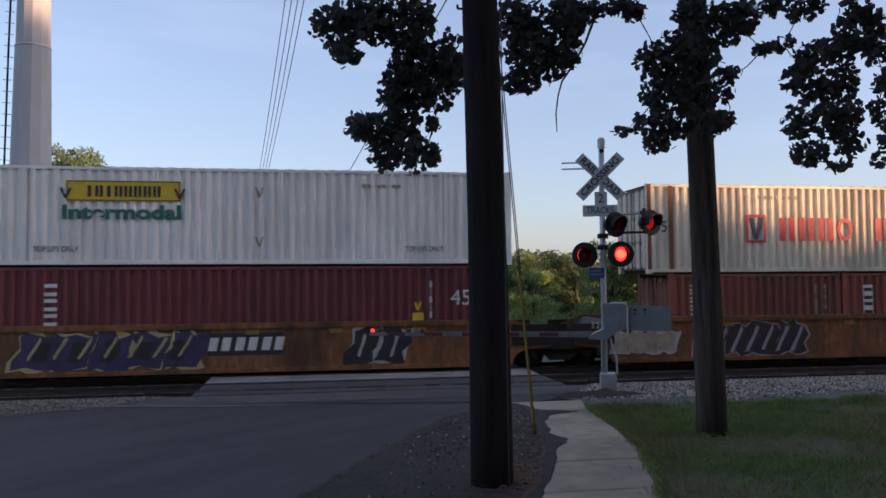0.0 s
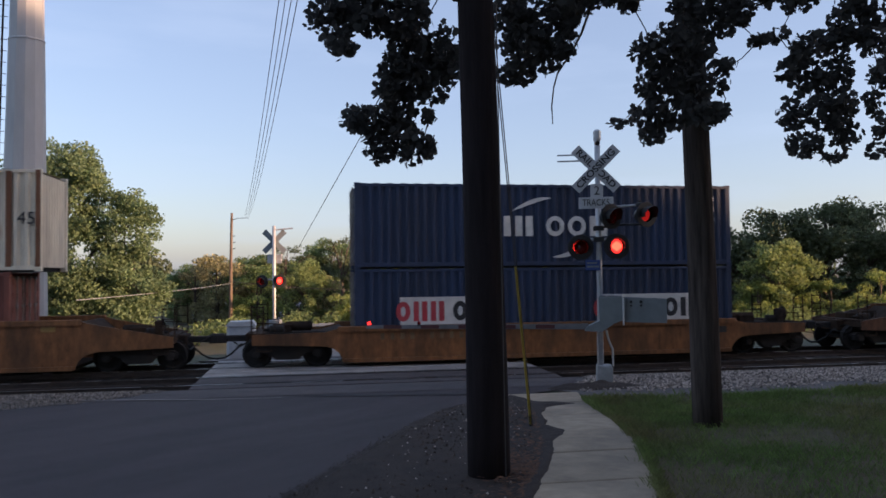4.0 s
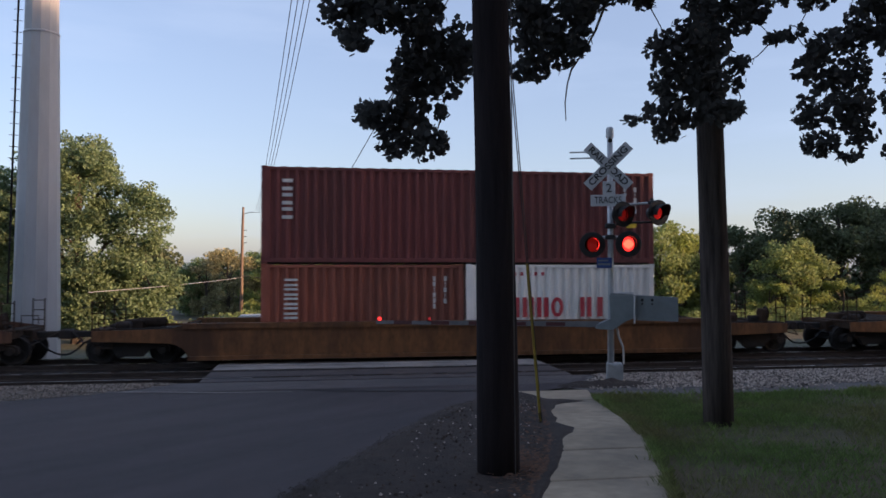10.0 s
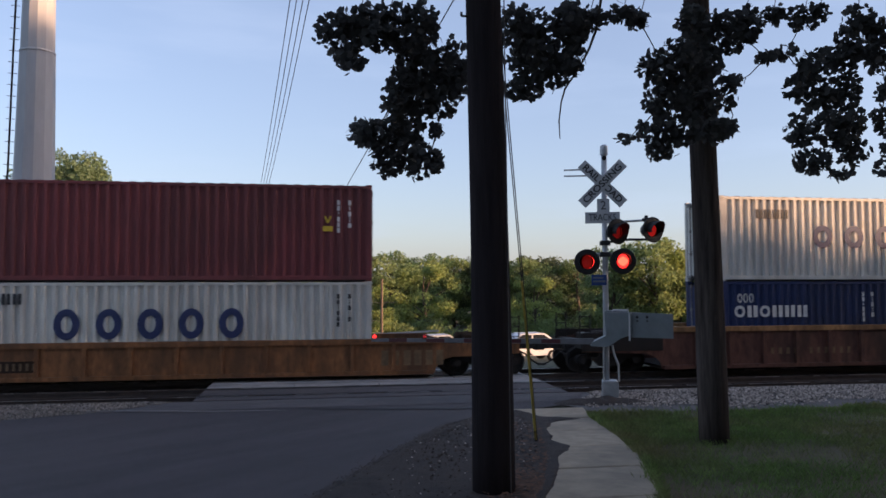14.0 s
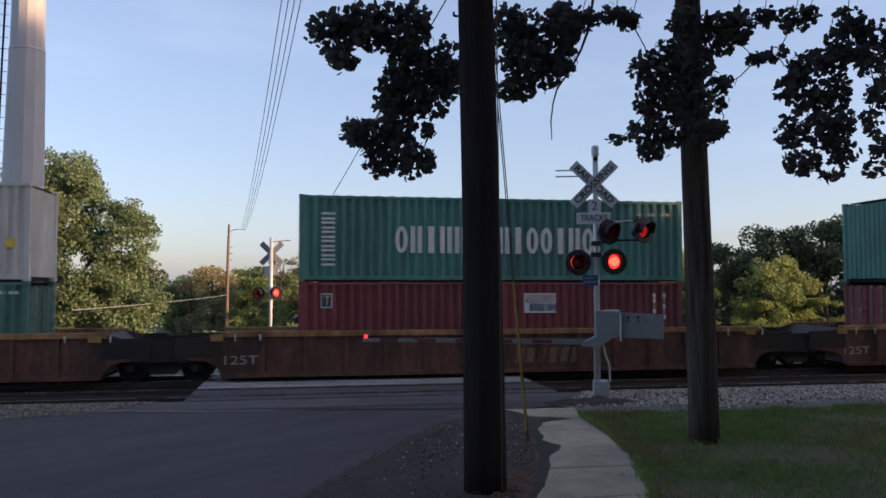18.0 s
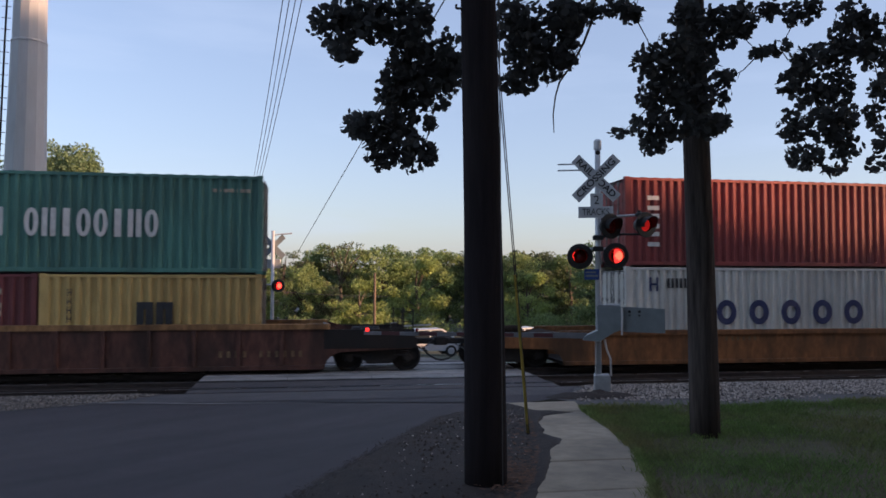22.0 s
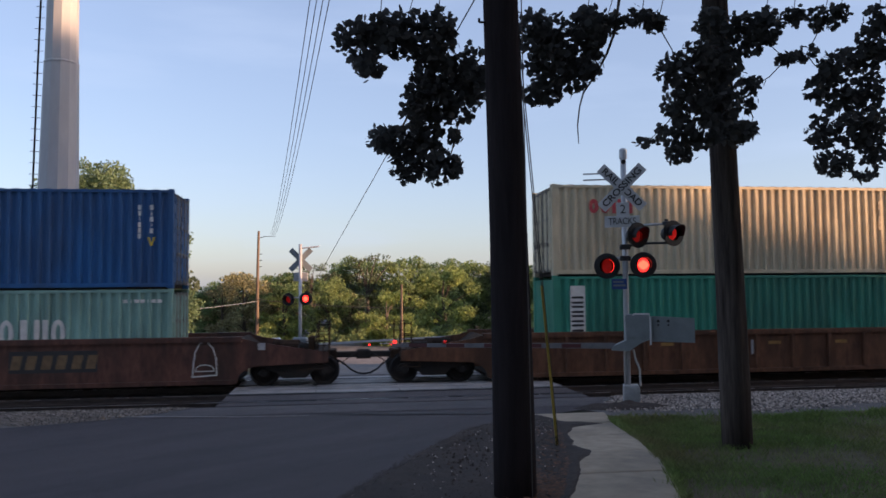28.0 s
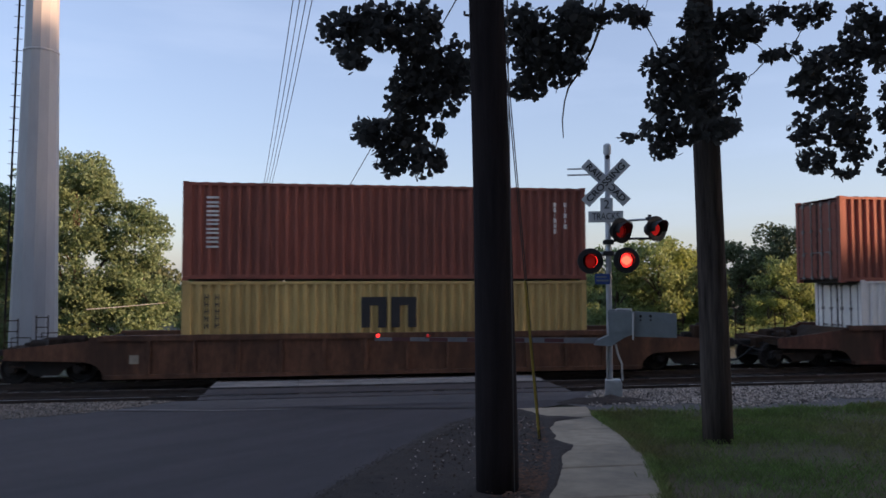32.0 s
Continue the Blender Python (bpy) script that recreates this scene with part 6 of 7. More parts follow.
mech = part("gate_mechanism", Shape().prism([(-0.02, 1.35), (-0.30, 1.22), (-0.32, 1.14), (0.02, 1.12), (0.28, 1.30), (0.50, 1.38), (0.50, 1.80), (0.44, 1.86), (0.0, 1.88), (-0.04, 1.84)], -0.26, 0.10), M_casegrey, sig, "grey gate mechanism case")
part("case_lid", Shape().soft_box(0.0, 0.5, -0.285, -0.262, 1.42, 1.84, 0.01), M_casegrey, mech)
part("hinge_bar", Shape().soft_box(0.44, 0.475, -0.31, -0.286, 1.26, 1.82, 0.006), M_signwhite, mech, "pale hinge bar")
part("case_handle", Shape().tube([(0.12, -0.29, 1.86), (0.12, -0.31, 1.89), (0.44, -0.31, 1.89), (0.44, -0.29, 1.84)], 0.014, 6), M_signwhite, mech)
cw = part("counterweight", Shape().prism([(0.5, 1.32), (1.34, 1.30), (1.34, 1.80), (0.5, 1.84)], -0.2, -0.14), M_casegrey, sig, "flat grey counterweight arm")
for x in (0.62, 0.82):
    part("bolt", Shape().lathe((x, -0.2, 1.74), (0, -1, 0), [(0, 0.03), (0.02, 0.03)], 8), M_black, cw)
    part("bolt", Shape().lathe((x, -0.2, 1.66), (0, -1, 0), [(0, 0.02), (0.02, 0.02)], 8), M_black, cw)
gate = part("gate_arm", Shape().prism([(-0.25, 1.17), (-0.25, 1.29), (-2.6, 1.275), (-5.02, 1.26), (-5.02, 1.19), (-2.6, 1.18)], -0.17, -0.13), M_gate, sig, "lowered dull grey gate arm with red stripes")
k = 0
x = -0.95
while x > -4.9:
    part("stripe", Shape().box(x - 0.40, x, -0.173, -0.1705, 1.188, 1.268), M_redstripe, gate, "red reflective stripe")
    x -= 0.82
part("gate_lamp", Shape().soft_box(-4.985, -4.915, -0.19, -0.12, 1.27, 1.335, 0.012), M_lit, gate, "small red gate lamp")
me = Shape().lathe((0, 0, 0), (0, 0, 1), [(0.04 * math.sin(radians(a)), max(0.002, 0.04 * math.cos(radians(a)))) for a in range(-90, 91, 30)], 16).mesh("gate_lamp", [M_lit, M_unlit, M_fading], True)
for p in me.polygons:
    a = math.degrees(math.atan2(p.center.x, -p.center.y))
    p.material_index = 0 if abs(a) < 52 else 2 if -165 < a < -75 else 1
flashers.append((part("gate_lamp", me, None, gate, "small flashing red gate lamp"), 0, (-3.85, -0.155, 1.305)))
part("lamp_foot", Shape().soft_box(-3.885, -3.815, -0.19, -0.12, 1.255, 1.275, 0.005), M_black, gate)

far = thing("crossing_signal", "far crossing signal beyond the tracks with flashing red lamps", "crossing signal", pose(-1.5, 33, far_z(33) + 0.14, 0, 0, -8))
part("mast", Shape().tube([(0, 0, 0), (0, 0, 5.28)], 0.07, 12), M_alu, far, smooth=True)
part("foundation", Shape().soft_box(-0.22, 0.22, -0.22, 0.22, -0.4, 0.1, 0.02), M_concrete, far)
crossbuck(far, 4.63, 0.0, 0.1, False, M_casegrey)
part("top_arm", Shape().tube([(-0.05, 0, 5.10), (0.78, 0, 5.18)], 0.03, 8), M_alu, far)
part("back_plate", Shape().soft_box(-0.3, 0.3, 0.1, 0.11, 3.73, 4.1, 0.004), M_galv, far)
part("lamp_arm", Shape().tube([(-0.5, 0, 3.05), (0.5, 0, 3.05)], 0.03, 8), M_alu, far)
flashing_lamp(far, -0.48, 2.98, -12, 0, -0.1)
flashing_lamp(far, 0.25, 3.00, 12, 1, -0.1)
part("gate_mechanism", Shape().soft_box(-0.3, 0.3, -0.2, 0.2, 0.8, 1.4, 0.05), M_casegrey, far)
fg = part("gate_arm", Shape().prism([(0.2, 1.03), (0.2, 1.13), (6.6, 1.44), (6.6, 1.38)], -0.05, 0.0), M_alu, far, "lowered far gate arm, pale from behind")
part("truss_bar", Shape().prism([(3.3, 1.10), (3.3, 1.13), (5.95, 1.19), (5.95, 1.16)], -0.05, -0.01), M_alu, fg)
for x in (3.6, 4.1, 4.6, 5.1, 5.6):
    part("truss_strut", Shape().box(x - 0.015, x + 0.015, -0.04, -0.02, 1.12, 1.10 + 0.046 * x), M_alu, fg)
for x in (2.88, 3.82, 5.8):
    part("gate_lamp", Shape().soft_box(x - 0.045, x + 0.045, -0.09, -0.03, 1.04, 1.11, 0.012), M_lit, fg, "small red gate lamp")
case = thing("signal_cabinet", "low pale grey metal signal cabinet beside the far mast", "cabinet", pose(-2.75, 32.2, far_z(32.2)))
part("cabinet_body", Shape().soft_box(-0.55, 0.55, -0.4, 0.4, 0.0, 1.35, 0.1), M_signwhite, case)
part("cabinet_roof", Shape().prism([(-0.6, 1.3), (-0.45, 1.48), (0.45, 1.5), (0.6, 1.3)], -0.45, 0.45), M_signwhite, case)
part("cabinet_door", Shape().soft_box(-0.45, 0.45, -0.42, -0.402, 0.1, 1.22, 0.01), M_alu, case)


# ---- parked cars beyond the crossing ----
def parked_car(label, at, paint_mat):
    car = thing("car", label, "car", at, group="parked cars")
    body = [(-2.2, 0.35), (-2.25, 0.75), (-2.15, 0.95), (-1.2, 1.03), (1.35, 1.05), (2.1, 0.95), (2.25, 0.7), (2.25, 0.35)]
    part("body", Shape().prism(body, -0.9, 0.9), paint_mat, car)
    part("cabin", Shape().prism([(-1.1, 1.03), (-0.45, 1.55), (0.95, 1.58), (1.75, 1.04)], -0.78, 0.78), paint_mat, car)
    for k in (-1, 1):
        for a, b, c, d in (((-0.95, 1.07), (-0.42, 1.5), (0.15, 1.5), (0.15, 1.07)), ((0.25, 1.07), (0.25, 1.5), (0.9, 1.5), (1.5, 1.07))):
            part("side_window", Shape().prism([a, b, c, d], *sorted((k * 0.782, k * 0.79))), M_glass, car)
        for x in (-1.4, 1.4):
            wh = part("wheel", Shape().lathe((x, k * 0.75, 0.33), (0, k, 0), [(0, 0.33), (0.16, 0.33), (0.18, 0.28)], 16), M_rubber, car)
            part("rim", Shape().lathe((x, k * 0.94, 0.33), (0, k, 0), [(0, 0.2), (0.01, 0.18)], 12), M_alu, wh)
    return car


parked_car("white car waiting on the street beyond the crossing", pose(11.6, 43, far_z(43), 0, 0, 8), M_car_white)
parked_car("silver car on the street beyond the crossing", pose(6.6, 45, far_z(45), 0, 0, 5), M_alu)


# ---- trees ----
def leaf_cloud(name, centres, radii, per, size, mat, seed, lobed=False, flat=0.6):
    """Many small leaves gathered round clump centres."""
    rng = np.random.default_rng(seed)
    C, Rr = np.array(centres, float), np.array(radii, float)
    counts = np.maximum(4, np.round(per * Rr[:, 0] * Rr[:, 2])).astype(int)
    pts = []
    for c, r, k in zip(C, Rr, counts):
        d = rng.normal(size=(k, 3))
        d /= np.linalg.norm(d, axis=1)[:, None]
        pts.append(c + d * r * (rng.random((k, 1)) ** 0.42))
    pts = np.concatenate(pts)
    n = len(pts)
    if lobed:
        rad = np.array([0.52, 0.50, 0.40, 0.46, 0.47, 0.38, 0.42, 0.41, 0.26, 0.26, 0.41, 0.42, 0.38, 0.47, 0.46, 0.40])
        m = len(rad)
        ang = np.pi / 2 - 0.18 + 2 * np.pi * np.arange(m) / m
        base = np.concatenate([np.zeros((1, 3)), np.stack([rad * np.cos(ang), rad * np.sin(ang), 0.25 * (rad - 0.3)], -1)])
        faces = [(0, 1 + i, 1 + (i + 1) % m) for i in range(m)]
    else:
        base = np.array([(-0.5, 0, 0), (-0.1, -0.32, 0.1), (0.5, 0, 0.02), (0.1, 0.34, 0.12)])
        faces = [(0, 1, 2), (0, 2, 3)]
    k = len(base)
    e = rng.normal(size=(n, 3))
    e[:, 2] += flat
    e /= np.linalg.norm(e, axis=1)[:, None]
    u = np.cross(e, rng.normal(size=(n, 3)))
    u /= np.linalg.norm(u, axis=1)[:, None]
    v = np.cross(e, u)
    s = rng.uniform(size[0], size[1], n)[:, None, None]
    P = pts[:, None, :] + s * (base[None, :, 0:1] * u[:, None] + base[None, :, 1:2] * v[:, None] + base[None, :, 2:3] * e[:, None])
    F = (np.array(faces)[None] + (np.arange(n) * k)[:, None, None]).reshape(-1, 3)
    me = bpy.data.meshes.new(name)
    me.from_pydata(P.reshape(-1, 3).tolist(), [], F.tolist())
    me.materials.append(mat)
    return me


def tree_proto(seed, height, width, mat, clumps=46, low=0.12, per=260, size=(0.16, 0.34), hide=False):
    """A tree with a tapered trunk, limbs and a loose crown of small leaves, standing at the origin."""
    r = random.Random(seed)
    root = thing("tree", "", "tree")
    trunk = Shape().tube([(0, 0, -0.3), (0.05, 0, height * 0.3), (-0.08, 0.06, height * 0.6), (0, 0, height * 0.85)],
                         [0.028 * height, 0.022 * height, 0.013 * height, 0.004 * height], 9)
    part("trunk", trunk, M_bark, root)
    cs, rs = [], []
    for i in range(clumps):
        u = r.random()
        z = height * (low + (0.93 - low) * u)
        reach = width / 2 * math.sqrt(max(0.05, 1 - ((u - 0.42) / 0.62) ** 2)) * r.uniform(0.35, 1.0)
        a = r.uniform(0, 2 * math.pi)
        c = (reach * math.cos(a), reach * math.sin(a), z)
        cs.append(c)
        q = r.uniform(0.09, 0.17) * (height + width) / 2
        rs.append((q, q, q * r.uniform(0.6, 0.85)))
        if i % 3 == 0:
            part("limb", Shape().tube([(0, 0, z * 0.62), (c[0] * 0.5, c[1] * 0.5, z * 0.85), c], [0.01 * height, 0.006 * height, 0.002 * height], 5), M_bark, root)
    part("crown", leaf_cloud("crown", cs, rs, per, size, mat, seed), None, root)
    return root


protos = {}
far_trees = []


def wood(kind, *places):
    """Trees of one kind: x, y, height and turn of each."""
    far_trees.extend((kind, *p) for p in places)


wood("big", (-22, 53, 9.2, 140))
wood("tan", (-8.6, 75, 5.0, 20), (-11.0, 78, 4.0, 130), (-6.4, 79, 4.2, 250), (1.2, 72, 3.0, 10))
wood("green", (-12, 80, 4.2, 80), (-5.6, 76, 5, 200), (2.3, 84, 6.9, 40), (7.6, 82, 6.9, 222), (11.8, 84, 6.6, 99), (29, 84, 6, 5), (24.5, 62, 6.6, 170))
wood("olive", (-0.6, 70, 4.4, 77), (4.6, 80, 6.3, 160), (15.2, 86, 6.4, 290), (22, 82, 6.1, 133), (27.4, 60, 6.9, 60), (31.6, 62, 4.2, 20), (37, 57, 5.4, 33))
wood("yellow", (36.8, 58, 4.4, 45), (10.2, 74, 5.4, 18), (20, 70, 4, 12), (4.2, 66, 3.2, 95), (-4.7, 72, 3.2, 30), (29.8, 61, 6.2, 310), (43.6, 54, 2.9, 110), (40, 55, 2.2, 200), (34.5, 56, 2, 15))
wood("deep", (-2.4, 82, 4.6, 120), (0.2, 84, 5.0, 300), (19, 86, 6.3, 50), (25.5, 86, 6.2, 210), (38, 66, 6.9, 0), (41.5, 64, 8.3, 70), (45.5, 63, 9.1, 190), (50.5, 64, 8.9, 280), (56, 66, 8.7, 130), (35, 70, 5.7, 77))
LABELS = {"tan": "tan and olive tree turning brown in evening sun", "big": "large leafy deciduous tree standing behind the tracks", "green": "mid-green deciduous tree in evening sun", "olive": "olive-green sunlit tree on the far wood's edge",
          "yellow": "yellow-green sunlit bushy young tree", "deep": "dark green dense tree in the far wood"}
SPEC = {"tan": (7, 6.0, 5.0, M_leaf[4], 40, 0.05, 380, (0.12, 0.26)), "big": (1, 11.0, 8.8, M_leaf_big, 100, 0.04, 300, (0.13, 0.28)), "green": (2, 6.5, 5.2, M_leaf[0], 46, 0.05, 420, (0.13, 0.28)), "olive": (3, 6.2, 5.0, M_leaf[1], 44, 0.04, 420, (0.13, 0.28)),
        "yellow": (4, 5.0, 4.6, M_leaf[2], 40, 0.02, 430, (0.12, 0.26)), "deep": (5, 7.5, 6.4, M_leaf[3], 52, 0.03, 330, (0.15, 0.32))}
for kind, x, y, h, turn in far_trees:
    sd, ph, pw, pm, cl, lo, per, size = SPEC[kind]
    k = (h + 1.55) / ph
    if kind not in protos:
        protos[kind] = tree_proto(sd, ph, pw, pm, cl, lo, per, size)
        ob = protos[kind]
        tagged(ob, LABELS[kind], "tree", "trees beyond the tracks")
        ob.scale = (k * 1.0, k * 1.0, k)
        ob.matrix_basis = pose(x, y, far_z(y), 0, 0, turn) @ Matrix.Diagonal((k, k, k, 1))
    else:
        cp = copy_thing(protos[kind], pose(x, y, far_z(y), 0, 0, turn))
        cp.matrix_basis = pose(x, y, far_z(y), 0, 0, turn) @ Matrix.Diagonal((k * random.uniform(0.95, 1.15), k * random.uniform(0.95, 1.15), k, 1))



def lobed_tree(name, label, at, lobes, clumps, mat, seed, size, per=420, q=(0.42, 0.8)):
    """A tree whose crown is built of separate billows: centre and half sizes of each, from the foot."""
    r = random.Random(seed)
    root = thing("tree", label, "tree", at, group="trees beyond the tracks")
    top = max(c[2] + e[2] for c, e in lobes)
    part("trunk", Shape().tube([(0, 0, -0.3), (0.1, 0, top * 0.3), (-0.1, 0.05, top * 0.6), (0, 0, top * 0.85)], [0.028 * top, 0.022 * top, 0.013 * top, 0.004 * top], 9), M_bark, root)
    cs, rs = [], []
    for c, e in lobes:
        z0 = max(0.6, c[2] * 0.55)
        part("limb", Shape().tube([(0, 0, z0), (c[0] * 0.55, c[1] * 0.55, (z0 + c[2]) * 0.55), c], [0.012 * top, 0.008 * top, 0.003 * top], 6), M_bark, root)
        n = int(clumps * e[0] * e[2])
        for i in range(n):
            a, b = r.uniform(0, 2 * math.pi), r.uniform(-1, 1)
            k = r.uniform(0.35, 1.0) ** 0.7
            w = math.sqrt(1 - b * b)
            p = (c[0] + e[0] * k * w * math.cos(a), c[1] + e[1] * k * w * math.sin(a), c[2] + e[2] * k * b)
            g = r.uniform(*q)
            cs.append(p)
            rs.append((g, g, g * r.uniform(0.5, 0.75)))
            if i % 6 == 0:
                part("branch", Shape().tube([c, tuple((u + v) / 2 for u, v in zip(c, p)), p], [0.05, 0.035, 0.012], 4), M_bark, root)
    part("crown", leaf_cloud("crown", cs, rs, per, size, mat, seed), None, root)
    return root


lobed_tree("tree", "large leafy deciduous tree with billowing crown behind the tracks", pose(-14.6, 50, far_z(50)),
           [((0.2, 0, 9.5), (3.2, 2.6, 2.8)), ((-0.4, 0, 11.2), (2.7, 2.2, 1.7)), ((3.4, 0, 7.3), (1.9, 1.9, 2.4)), ((4.0, 0, 3.9), (1.9, 1.8, 2.4)), ((-3.8, 1, 7.6), (3.0, 2.6, 3.2)), ((0.6, -0.6, 5.2), (3.4, 2.2, 3.0)), ((1.5, -0.5, 2.2), (4.2, 1.8, 1.9))],
           9.5, M_leaf_big, 31, (0.13, 0.27), 360, (0.55, 0.95))
# airy dark trees with layered crowns and gaps between the boughs
for x, y, lobes, seed in ((-2.4, 76, [((-1.3, 0, 5.6), (1.2, 0.9, 0.45)), ((0.2, 0, 6.9), (1.5, 1.0, 0.5)), ((1.5, 0, 6.0), (1.2, 0.9, 0.45)), ((-0.4, 0, 4.6), (1.7, 1.0, 0.6)), ((1.0, 0, 4.4), (1.4, 1.0, 0.7))], 41),
                          (3.0, 77, [((-0.8, 0, 7.3), (0.9, 0.8, 0.7)), ((0.9, 0, 7.9), (1.3, 0.8, 0.35)), ((2.1, 0, 7.2), (0.7, 0.6, 0.25)), ((-0.3, 0, 6.0), (1.5, 1.0, 0.9)), ((0.2, 0, 4.6), (1.6, 1.0, 1.0))], 42),
                          (-3.9, 78, [((-0.6, 0, 5.2), (0.9, 0.8, 0.4)), ((0.5, 0, 6.0), (1.0, 0.8, 0.4)), ((0.1, 0, 4.2), (1.3, 0.9, 0.7))], 43)):
    lobed_tree("tree", "airy dark tree with layered boughs and open gaps", pose(x, y, far_z(y)), lobes, 16, M_leaf[3], seed, (0.11, 0.24), 330, (0.28, 0.5))

# undergrowth along the far side, and distant woods behind
rng = np.random.default_rng(77)
cs, rs = [], []
for i in range(230):
    x = rng.uniform(-45, 62)
    y = 51 + rng.uniform(0, 8) + (10 if -2 < x < 26 else 0)
    if -4.5 < x < 6.0 and y < 62:
        continue
    q = rng.uniform(0.5, 1.1)
    cs.append((x, y, far_z(y) + 0.35 * q + rng.uniform(0, 0.9)))
    rs.append((q * 1.3, q, q * 0.8))
tagged(new("undergrowth", leaf_cloud("undergrowth", cs, rs, 260, (0.12, 0.3), M_leaf[1], 9)), "olive scrub and weeds along the far side", "bushes", kind="stuff")
cs, rs = [], []
for i in range(260):
    a = rng.uniform(-75, 80)
    d = rng.uniform(105, 125)
    q = rng.uniform(2.2, 3.6)
    cs.append((d * math.sin(radians(a)), d * math.cos(radians(a)), rng.uniform(-0.8, 4.6)))
    rs.append((q * 1.2, q, q * 0.8))
tagged(new("distant_woods", leaf_cloud("distant_woods", cs, rs, 60, (0.5, 0.95), M_leaf[3], 10)), "dark distant belt of woodland", "woods", kind="stuff")

# oak boughs hanging over the verge from a tree beside the view
oak = thing("oak_tree", "oak tree whose dark leafy boughs hang over the poles", "tree", pose(9.6, 7.0, ground_z(9.6, 7.0)))
base = oak.matrix_basis.translation
trunk = Shape().tube([(0, 0, -0.3), (0.05, 0.1, 2.5), (-0.1, 0.3, 5.0), (-0.3, 0.6, 7.2), (-0.2, 0.7, 9.5), (0.1, 0.4, 12)], [0.42, 0.34, 0.30, 0.26, 0.17, 0.04], 16)
part("trunk", trunk, M_bark, oak, smooth=True)
boughs = []


def bough(*clumps):
    """Leaf clumps of one drooping bough: place along the verge, height, half width, half height."""
    boughs.extend(clumps)


# the bough over the thick pole
bough((0.24, 5.65, 0.26, 0.22), (0.50, 5.80, 0.29, 0.22), (0.81, 5.89, 0.26, 0.17), (0.38, 5.36, 0.15, 0.17), (0.69, 5.62, 0.19, 0.17), (1.20, 5.89, 0.20, 0.18))
bough((1.05, 5.54, 0.19, 0.22), (1.27, 5.74, 0.13, 0.17), (1.22, 5.30, 0.29, 0.24), (1.54, 5.36, 0.22, 0.29), (1.05, 5.05, 0.24, 0.22), (1.34, 4.91, 0.31, 0.17))
bough((0.86, 4.85, 0.13, 0.13), (0.54, 4.50, 0.18, 0.15), (0.81, 4.42, 0.24, 0.23), (1.05, 4.61, 0.19, 0.24), (1.14, 4.18, 0.26, 0.19), (0.81, 4.15, 0.18, 0.12))
bough((1.36, 4.16, 0.10, 0.12), (1.39, 4.53, 0.07, 0.11), (1.59, 5.12, 0.19, 0.19))
# the bough between the poles
bough((2.34, 5.84, 0.24, 0.24), (2.65, 5.81, 0.29, 0.26), (3.01, 5.88, 0.19, 0.24), (2.49, 5.40, 0.26, 0.24), (2.80, 5.36, 0.24, 0.22), (2.44, 5.10, 0.24, 0.13))
bough((3.01, 5.47, 0.14, 0.22), (3.07, 6.06, 0.19, 0.13), (3.32, 6.04, 0.29, 0.12), (3.69, 6.04, 0.22, 0.12), (3.93, 6.00, 0.12, 0.11), (3.11, 5.75, 0.09, 0.11))
# the bough over the grey pole
bough((4.61, 6.00, 0.17, 0.22), (5.05, 5.92, 0.29, 0.25), (5.34, 5.99, 0.18, 0.20), (5.40, 6.17, 0.13, 0.10), (4.11, 5.41, 0.22, 0.18), (4.41, 5.53, 0.22, 0.24))
bough((4.77, 5.44, 0.29, 0.29), (4.27, 5.06, 0.29, 0.25), (4.70, 5.02, 0.29, 0.24), (4.31, 4.65, 0.35, 0.20), (3.77, 4.53, 0.13, 0.06), (4.20, 4.39, 0.20, 0.11))
bough((4.80, 4.66, 0.23, 0.16), (5.14, 4.72, 0.12, 0.10), (5.17, 5.09, 0.08, 0.13), (5.26, 5.30, 0.12, 0.11))
# the next bough
bough((5.79, 6.20, 0.16, 0.11), (6.14, 6.16, 0.20, 0.15), (6.37, 6.22, 0.10, 0.11), (5.67, 5.64, 0.12, 0.08), (5.95, 5.72, 0.13, 0.09), (6.23, 5.50, 0.20, 0.19))
bough((6.59, 5.62, 0.22, 0.17), (6.05, 5.25, 0.16, 0.16), (6.40, 5.13, 0.24, 0.20), (6.81, 5.30, 0.17, 0.26), (6.10, 4.70, 0.19, 0.20), (6.50, 4.71, 0.24, 0.22))
bough((6.32, 4.33, 0.24, 0.15), (6.80, 4.82, 0.14, 0.22), (6.84, 4.45, 0.17, 0.17), (6.60, 4.15, 0.11, 0.08), (6.89, 5.76, 0.14, 0.13))
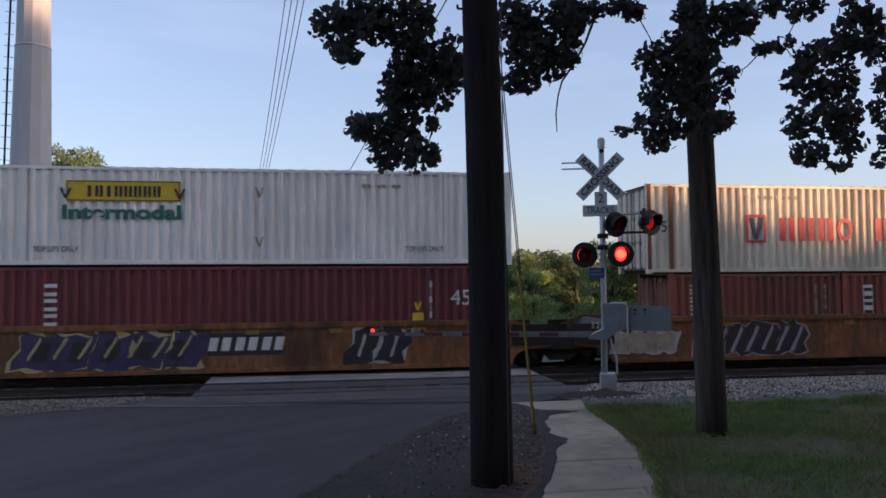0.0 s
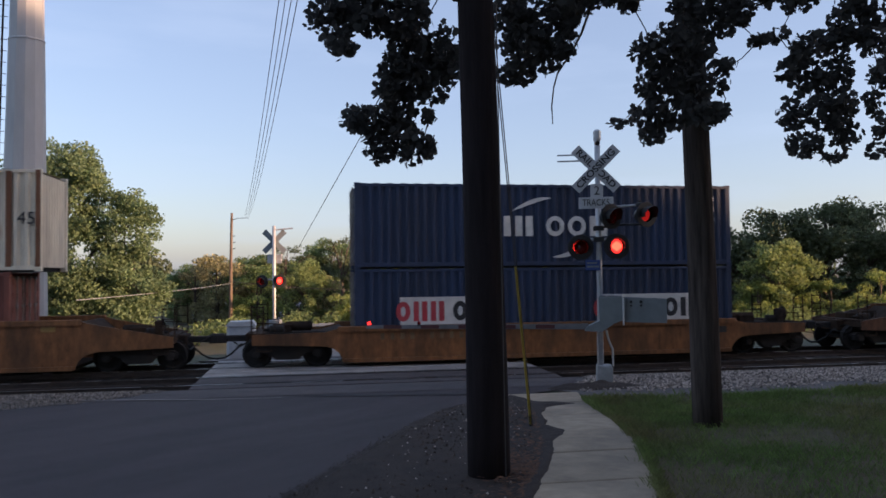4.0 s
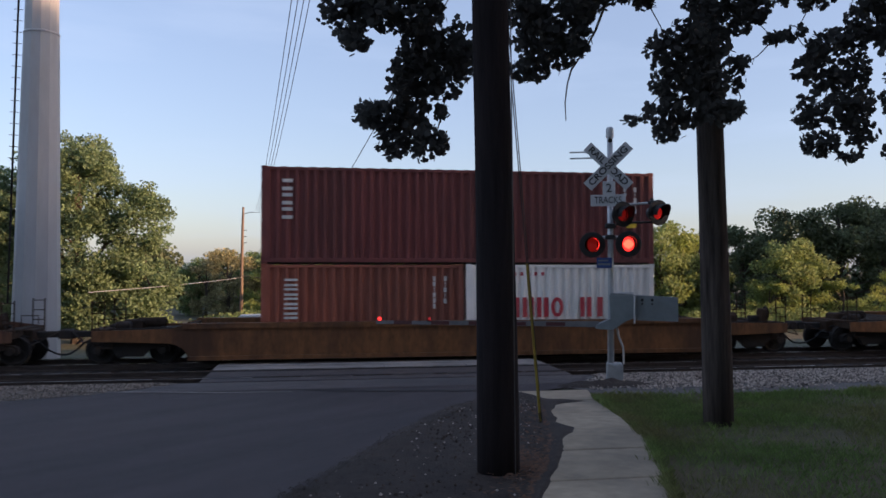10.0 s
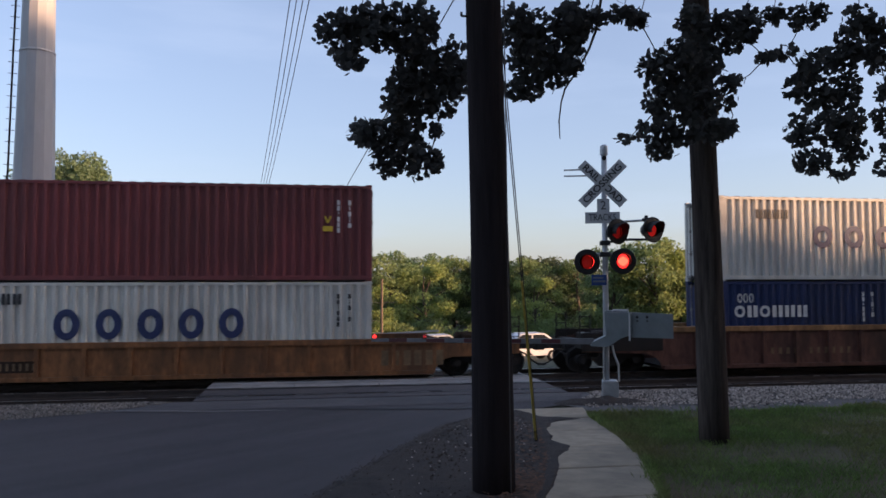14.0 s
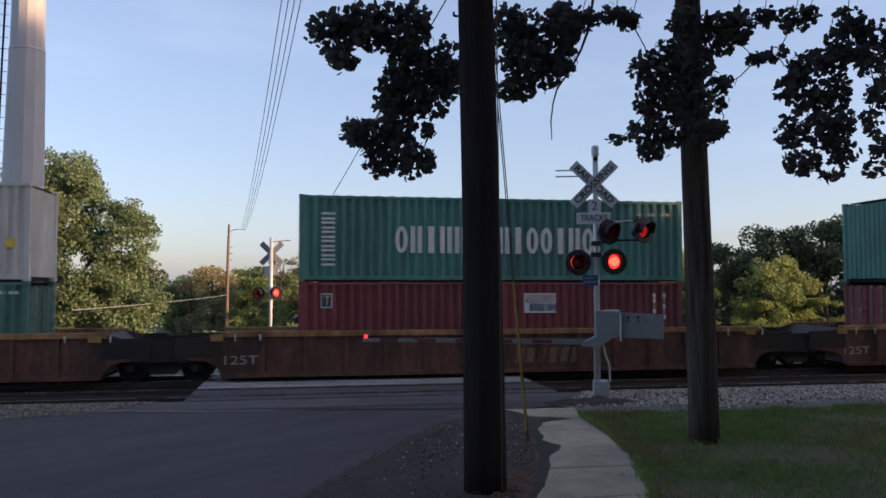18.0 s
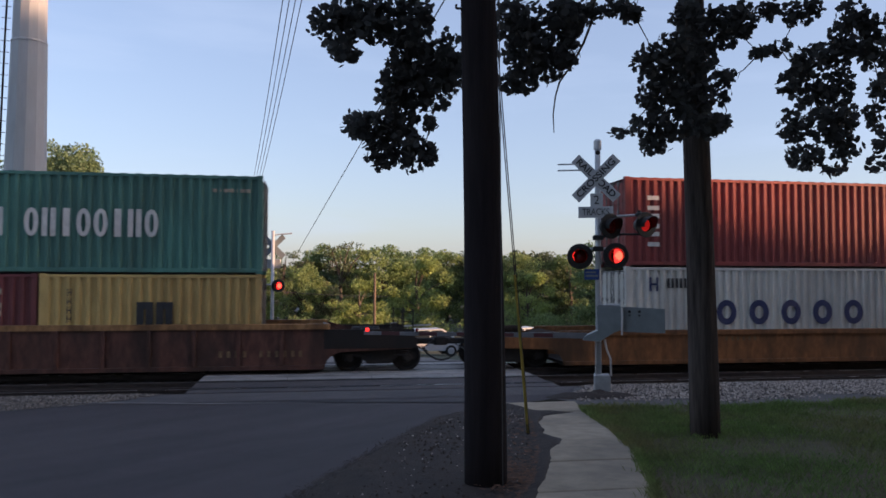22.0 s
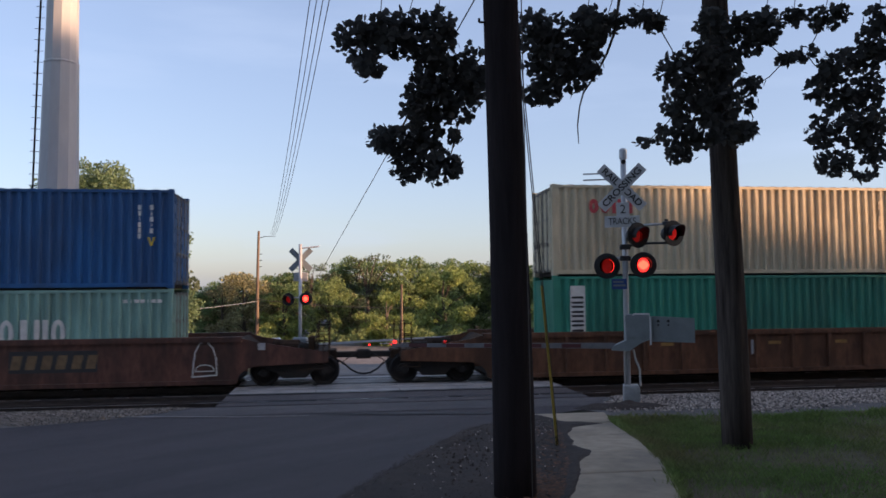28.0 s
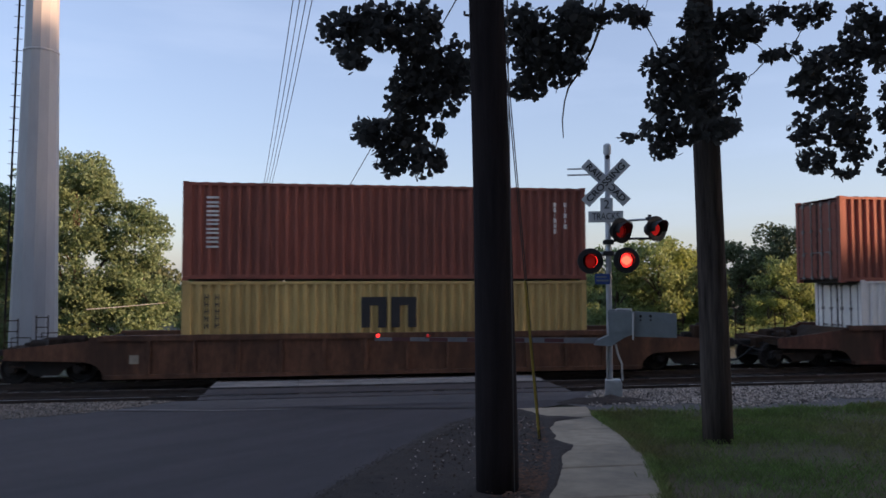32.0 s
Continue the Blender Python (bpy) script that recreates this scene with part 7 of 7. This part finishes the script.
# the outer bough
bough((6.93, 6.17, 0.18, 0.17), (7.20, 6.02, 0.18, 0.25), (7.15, 5.64, 0.16, 0.18), (6.77, 5.95, 0.10, 0.12), (7.26, 5.24, 0.11, 0.13), (7.29, 4.89, 0.09, 0.17))
bough((7.27, 4.51, 0.11, 0.13), (7.24, 4.24, 0.09, 0.11), (7.58, 5.93, 0.19, 0.34), (7.59, 5.28, 0.17, 0.29), (7.57, 4.57, 0.17, 0.29))
rng = random.Random(12)
cs, rs = [], []
heads = [(Vector((x, 9.0 + rng.uniform(-0.15, 0.15), z)) - base, a, b) for x, z, a, b in boughs]
for p, a, b in heads:
    cs.append(tuple(p))
    rs.append((a * 1.2, 0.2, b * 1.2))
    above = [q for q, _, _ in heads if q.z > p.z + 0.15 and abs(q.x - p.x) < 0.8]
    up = min(above, key=lambda q: (q - p).length) if above else Vector((p.x + 0.15, p.y, 7.0 - base.z))
    part("twig", Shape().tube([up, up.lerp(p, 0.5) + Vector((rng.uniform(-0.08, 0.08), rng.uniform(-0.1, 0.1), -0.03)), p], [0.009, 0.007, 0.004], 5), M_bark, oak)
for k in range(40):   # the crown above the view
    x = rng.uniform(-0.6, 12.0)
    cs.append(tuple(Vector((x, rng.uniform(6.8, 10.8), rng.uniform(7.0, 10.5))) - base))
    rs.append((0.8, 0.8, 0.5))
part("limb", Shape().tube([Vector((9.3, 7.6, 7.4)) - base, Vector((6.5, 8.8, 7.0)) - base, Vector((3.5, 9.0, 6.85)) - base, Vector((0.3, 9.1, 6.9)) - base], [0.15, 0.10, 0.06, 0.02], 8), M_bark, oak)
part("limb", Shape().tube([Vector((9.3, 7.6, 8.0)) - base, Vector((8.0, 9.2, 7.4)) - base, Vector((6.5, 9.3, 6.9)) - base], [0.12, 0.07, 0.02], 8), M_bark, oak)
part("dead_twig", Shape().tube([Vector(q) - base for q in ((3.45, 9.0, 6.3), (3.38, 9.0, 5.88), (3.28, 9.0, 5.62), (3.15, 9.0, 5.38), (2.97, 9.0, 5.12), (2.92, 9.0, 4.95), (2.89, 9.0, 4.72), (2.90, 9.0, 4.5))],
     [0.018, 0.017, 0.015, 0.013, 0.011, 0.009, 0.008, 0.005], 6), M_bark, oak, "bare hanging twig")
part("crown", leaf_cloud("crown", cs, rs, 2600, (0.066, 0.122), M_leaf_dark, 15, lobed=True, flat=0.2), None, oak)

# unseen trees added behind the camera, whose shade falls on the crossing
shade = tree_proto(21, 16.0, 12.0, M_leaf[3], 80, 0.06, 75, (0.5, 0.9))
tagged(shade, "dense tree added out of view to cast shade", "tree", "street trees")


def treeline(u):
    """Height over the train's side, at place u along it, up to which the trees' shade reaches."""
    return float(np.interp(u, [-95, -12, -2, 1, 6, 10, 13, 16, 19, 24, 75], [9.0, 10.5, 11.0, 9.6, 5.0, 3.5, 3.1, 4.1, 3.2, 3.6, 4.0]))


first = True
for i in range(82):
    u = -92 + (2.6 * i if i < 56 else 2.6 * (i - 56) + 1.3)
    d = 97.0 + (i * 37 % 17) if i < 56 else 118.0 + (i * 29 % 13)
    x, y = u + d * SUN_TO.x, 23.4 + d * SUN_TO.y
    k = 1.05 * (treeline(u) + d * math.tan(el) - ground_z(x, y)) / 16.0
    m = pose(x, y, ground_z(x, y), 0, 0, i * 67)
    if first:
        shade.matrix_basis = m @ Matrix.Diagonal((k * 0.42, k * 0.42, k, 1))
        first = False
    else:
        copy_thing(shade, m).matrix_basis = m @ Matrix.Diagonal((k * 0.42, k * 0.42, k, 1))

# six more unseen trees, added to shade the woods at the far right
for i in range(6):
    x, y = 49 * SUN_TO.x + (74.0 + 1.9 * i) * 0.423, 49 * SUN_TO.y + (74.0 + 1.9 * i) * 0.906
    copy_thing(shade, pose(x, y, far_z(y), 0, 0, i * 50)).matrix_basis = pose(x, y, far_z(y), 0, 0, i * 50) @ Matrix.Diagonal((0.5, 0.5, 1.02, 1))

# ---- what moves ----
# moments at which the paired lamps change over; the second of the pair is lit at the start
CHANGES = [0.10, 0.80, 1.45, 2.10, 2.80, 3.45, 4.10, 4.80, 5.40, 5.95, 6.68, 7.35, 7.95, 8.66, 9.30, 9.92, 10.65, 11.30, 11.94, 12.65, 13.30, 13.92, 14.45, 15.10, 15.75, 16.40,
           17.30, 17.85, 18.40, 18.93, 19.55, 20.20, 20.75, 21.50, 22.15, 22.80, 23.45, 24.15, 24.75, 25.40, 26.10, 26.70, 27.30, 27.92, 28.60, 29.30, 29.88, 30.60, 31.25, 31.90]


def motions():
    times = [float(t) for t in range(33)]
    for ob, place, z in travelling:
        walk(ob, [(t, pose(place - run(t), RAIL_Y, z)) for t in times])
    steps = [k / 15 for k in range(481)]
    for ob, dx in rolling:
        walk(ob, [(t, pose(dx, 0, WHEEL_R, 0, -math.degrees(run(t) / WHEEL_R), 0)) for t in steps])
    for ob, which, at in flashers:
        lit = which == 1
        angle = 0.0 if lit else 236.0
        rows = [(0.0, pose(*at, 0, 0, angle))]
        for t in CHANGES:
            # a lamp comes on at once and dies away slowly
            if lit:
                turns = [(-0.02, 0), (0.0, 60), (0.02, 120), (0.11, 120), (0.13, 178), (0.15, 236)]
            else:
                turns = [(-0.06, 0), (-0.015, 62), (0.03, 124)]
            rows += [(t + dt, pose(*at, 0, 0, angle + d)) for dt, d in turns]
            angle += turns[-1][1]
            lit = not lit
        rows.append((32.3, pose(*at, 0, 0, angle)))
        rows = [r for i, r in enumerate(rows) if i == 0 or r[0] > rows[i - 1][0] + 0.001]
        walk(ob, rows)


motions()
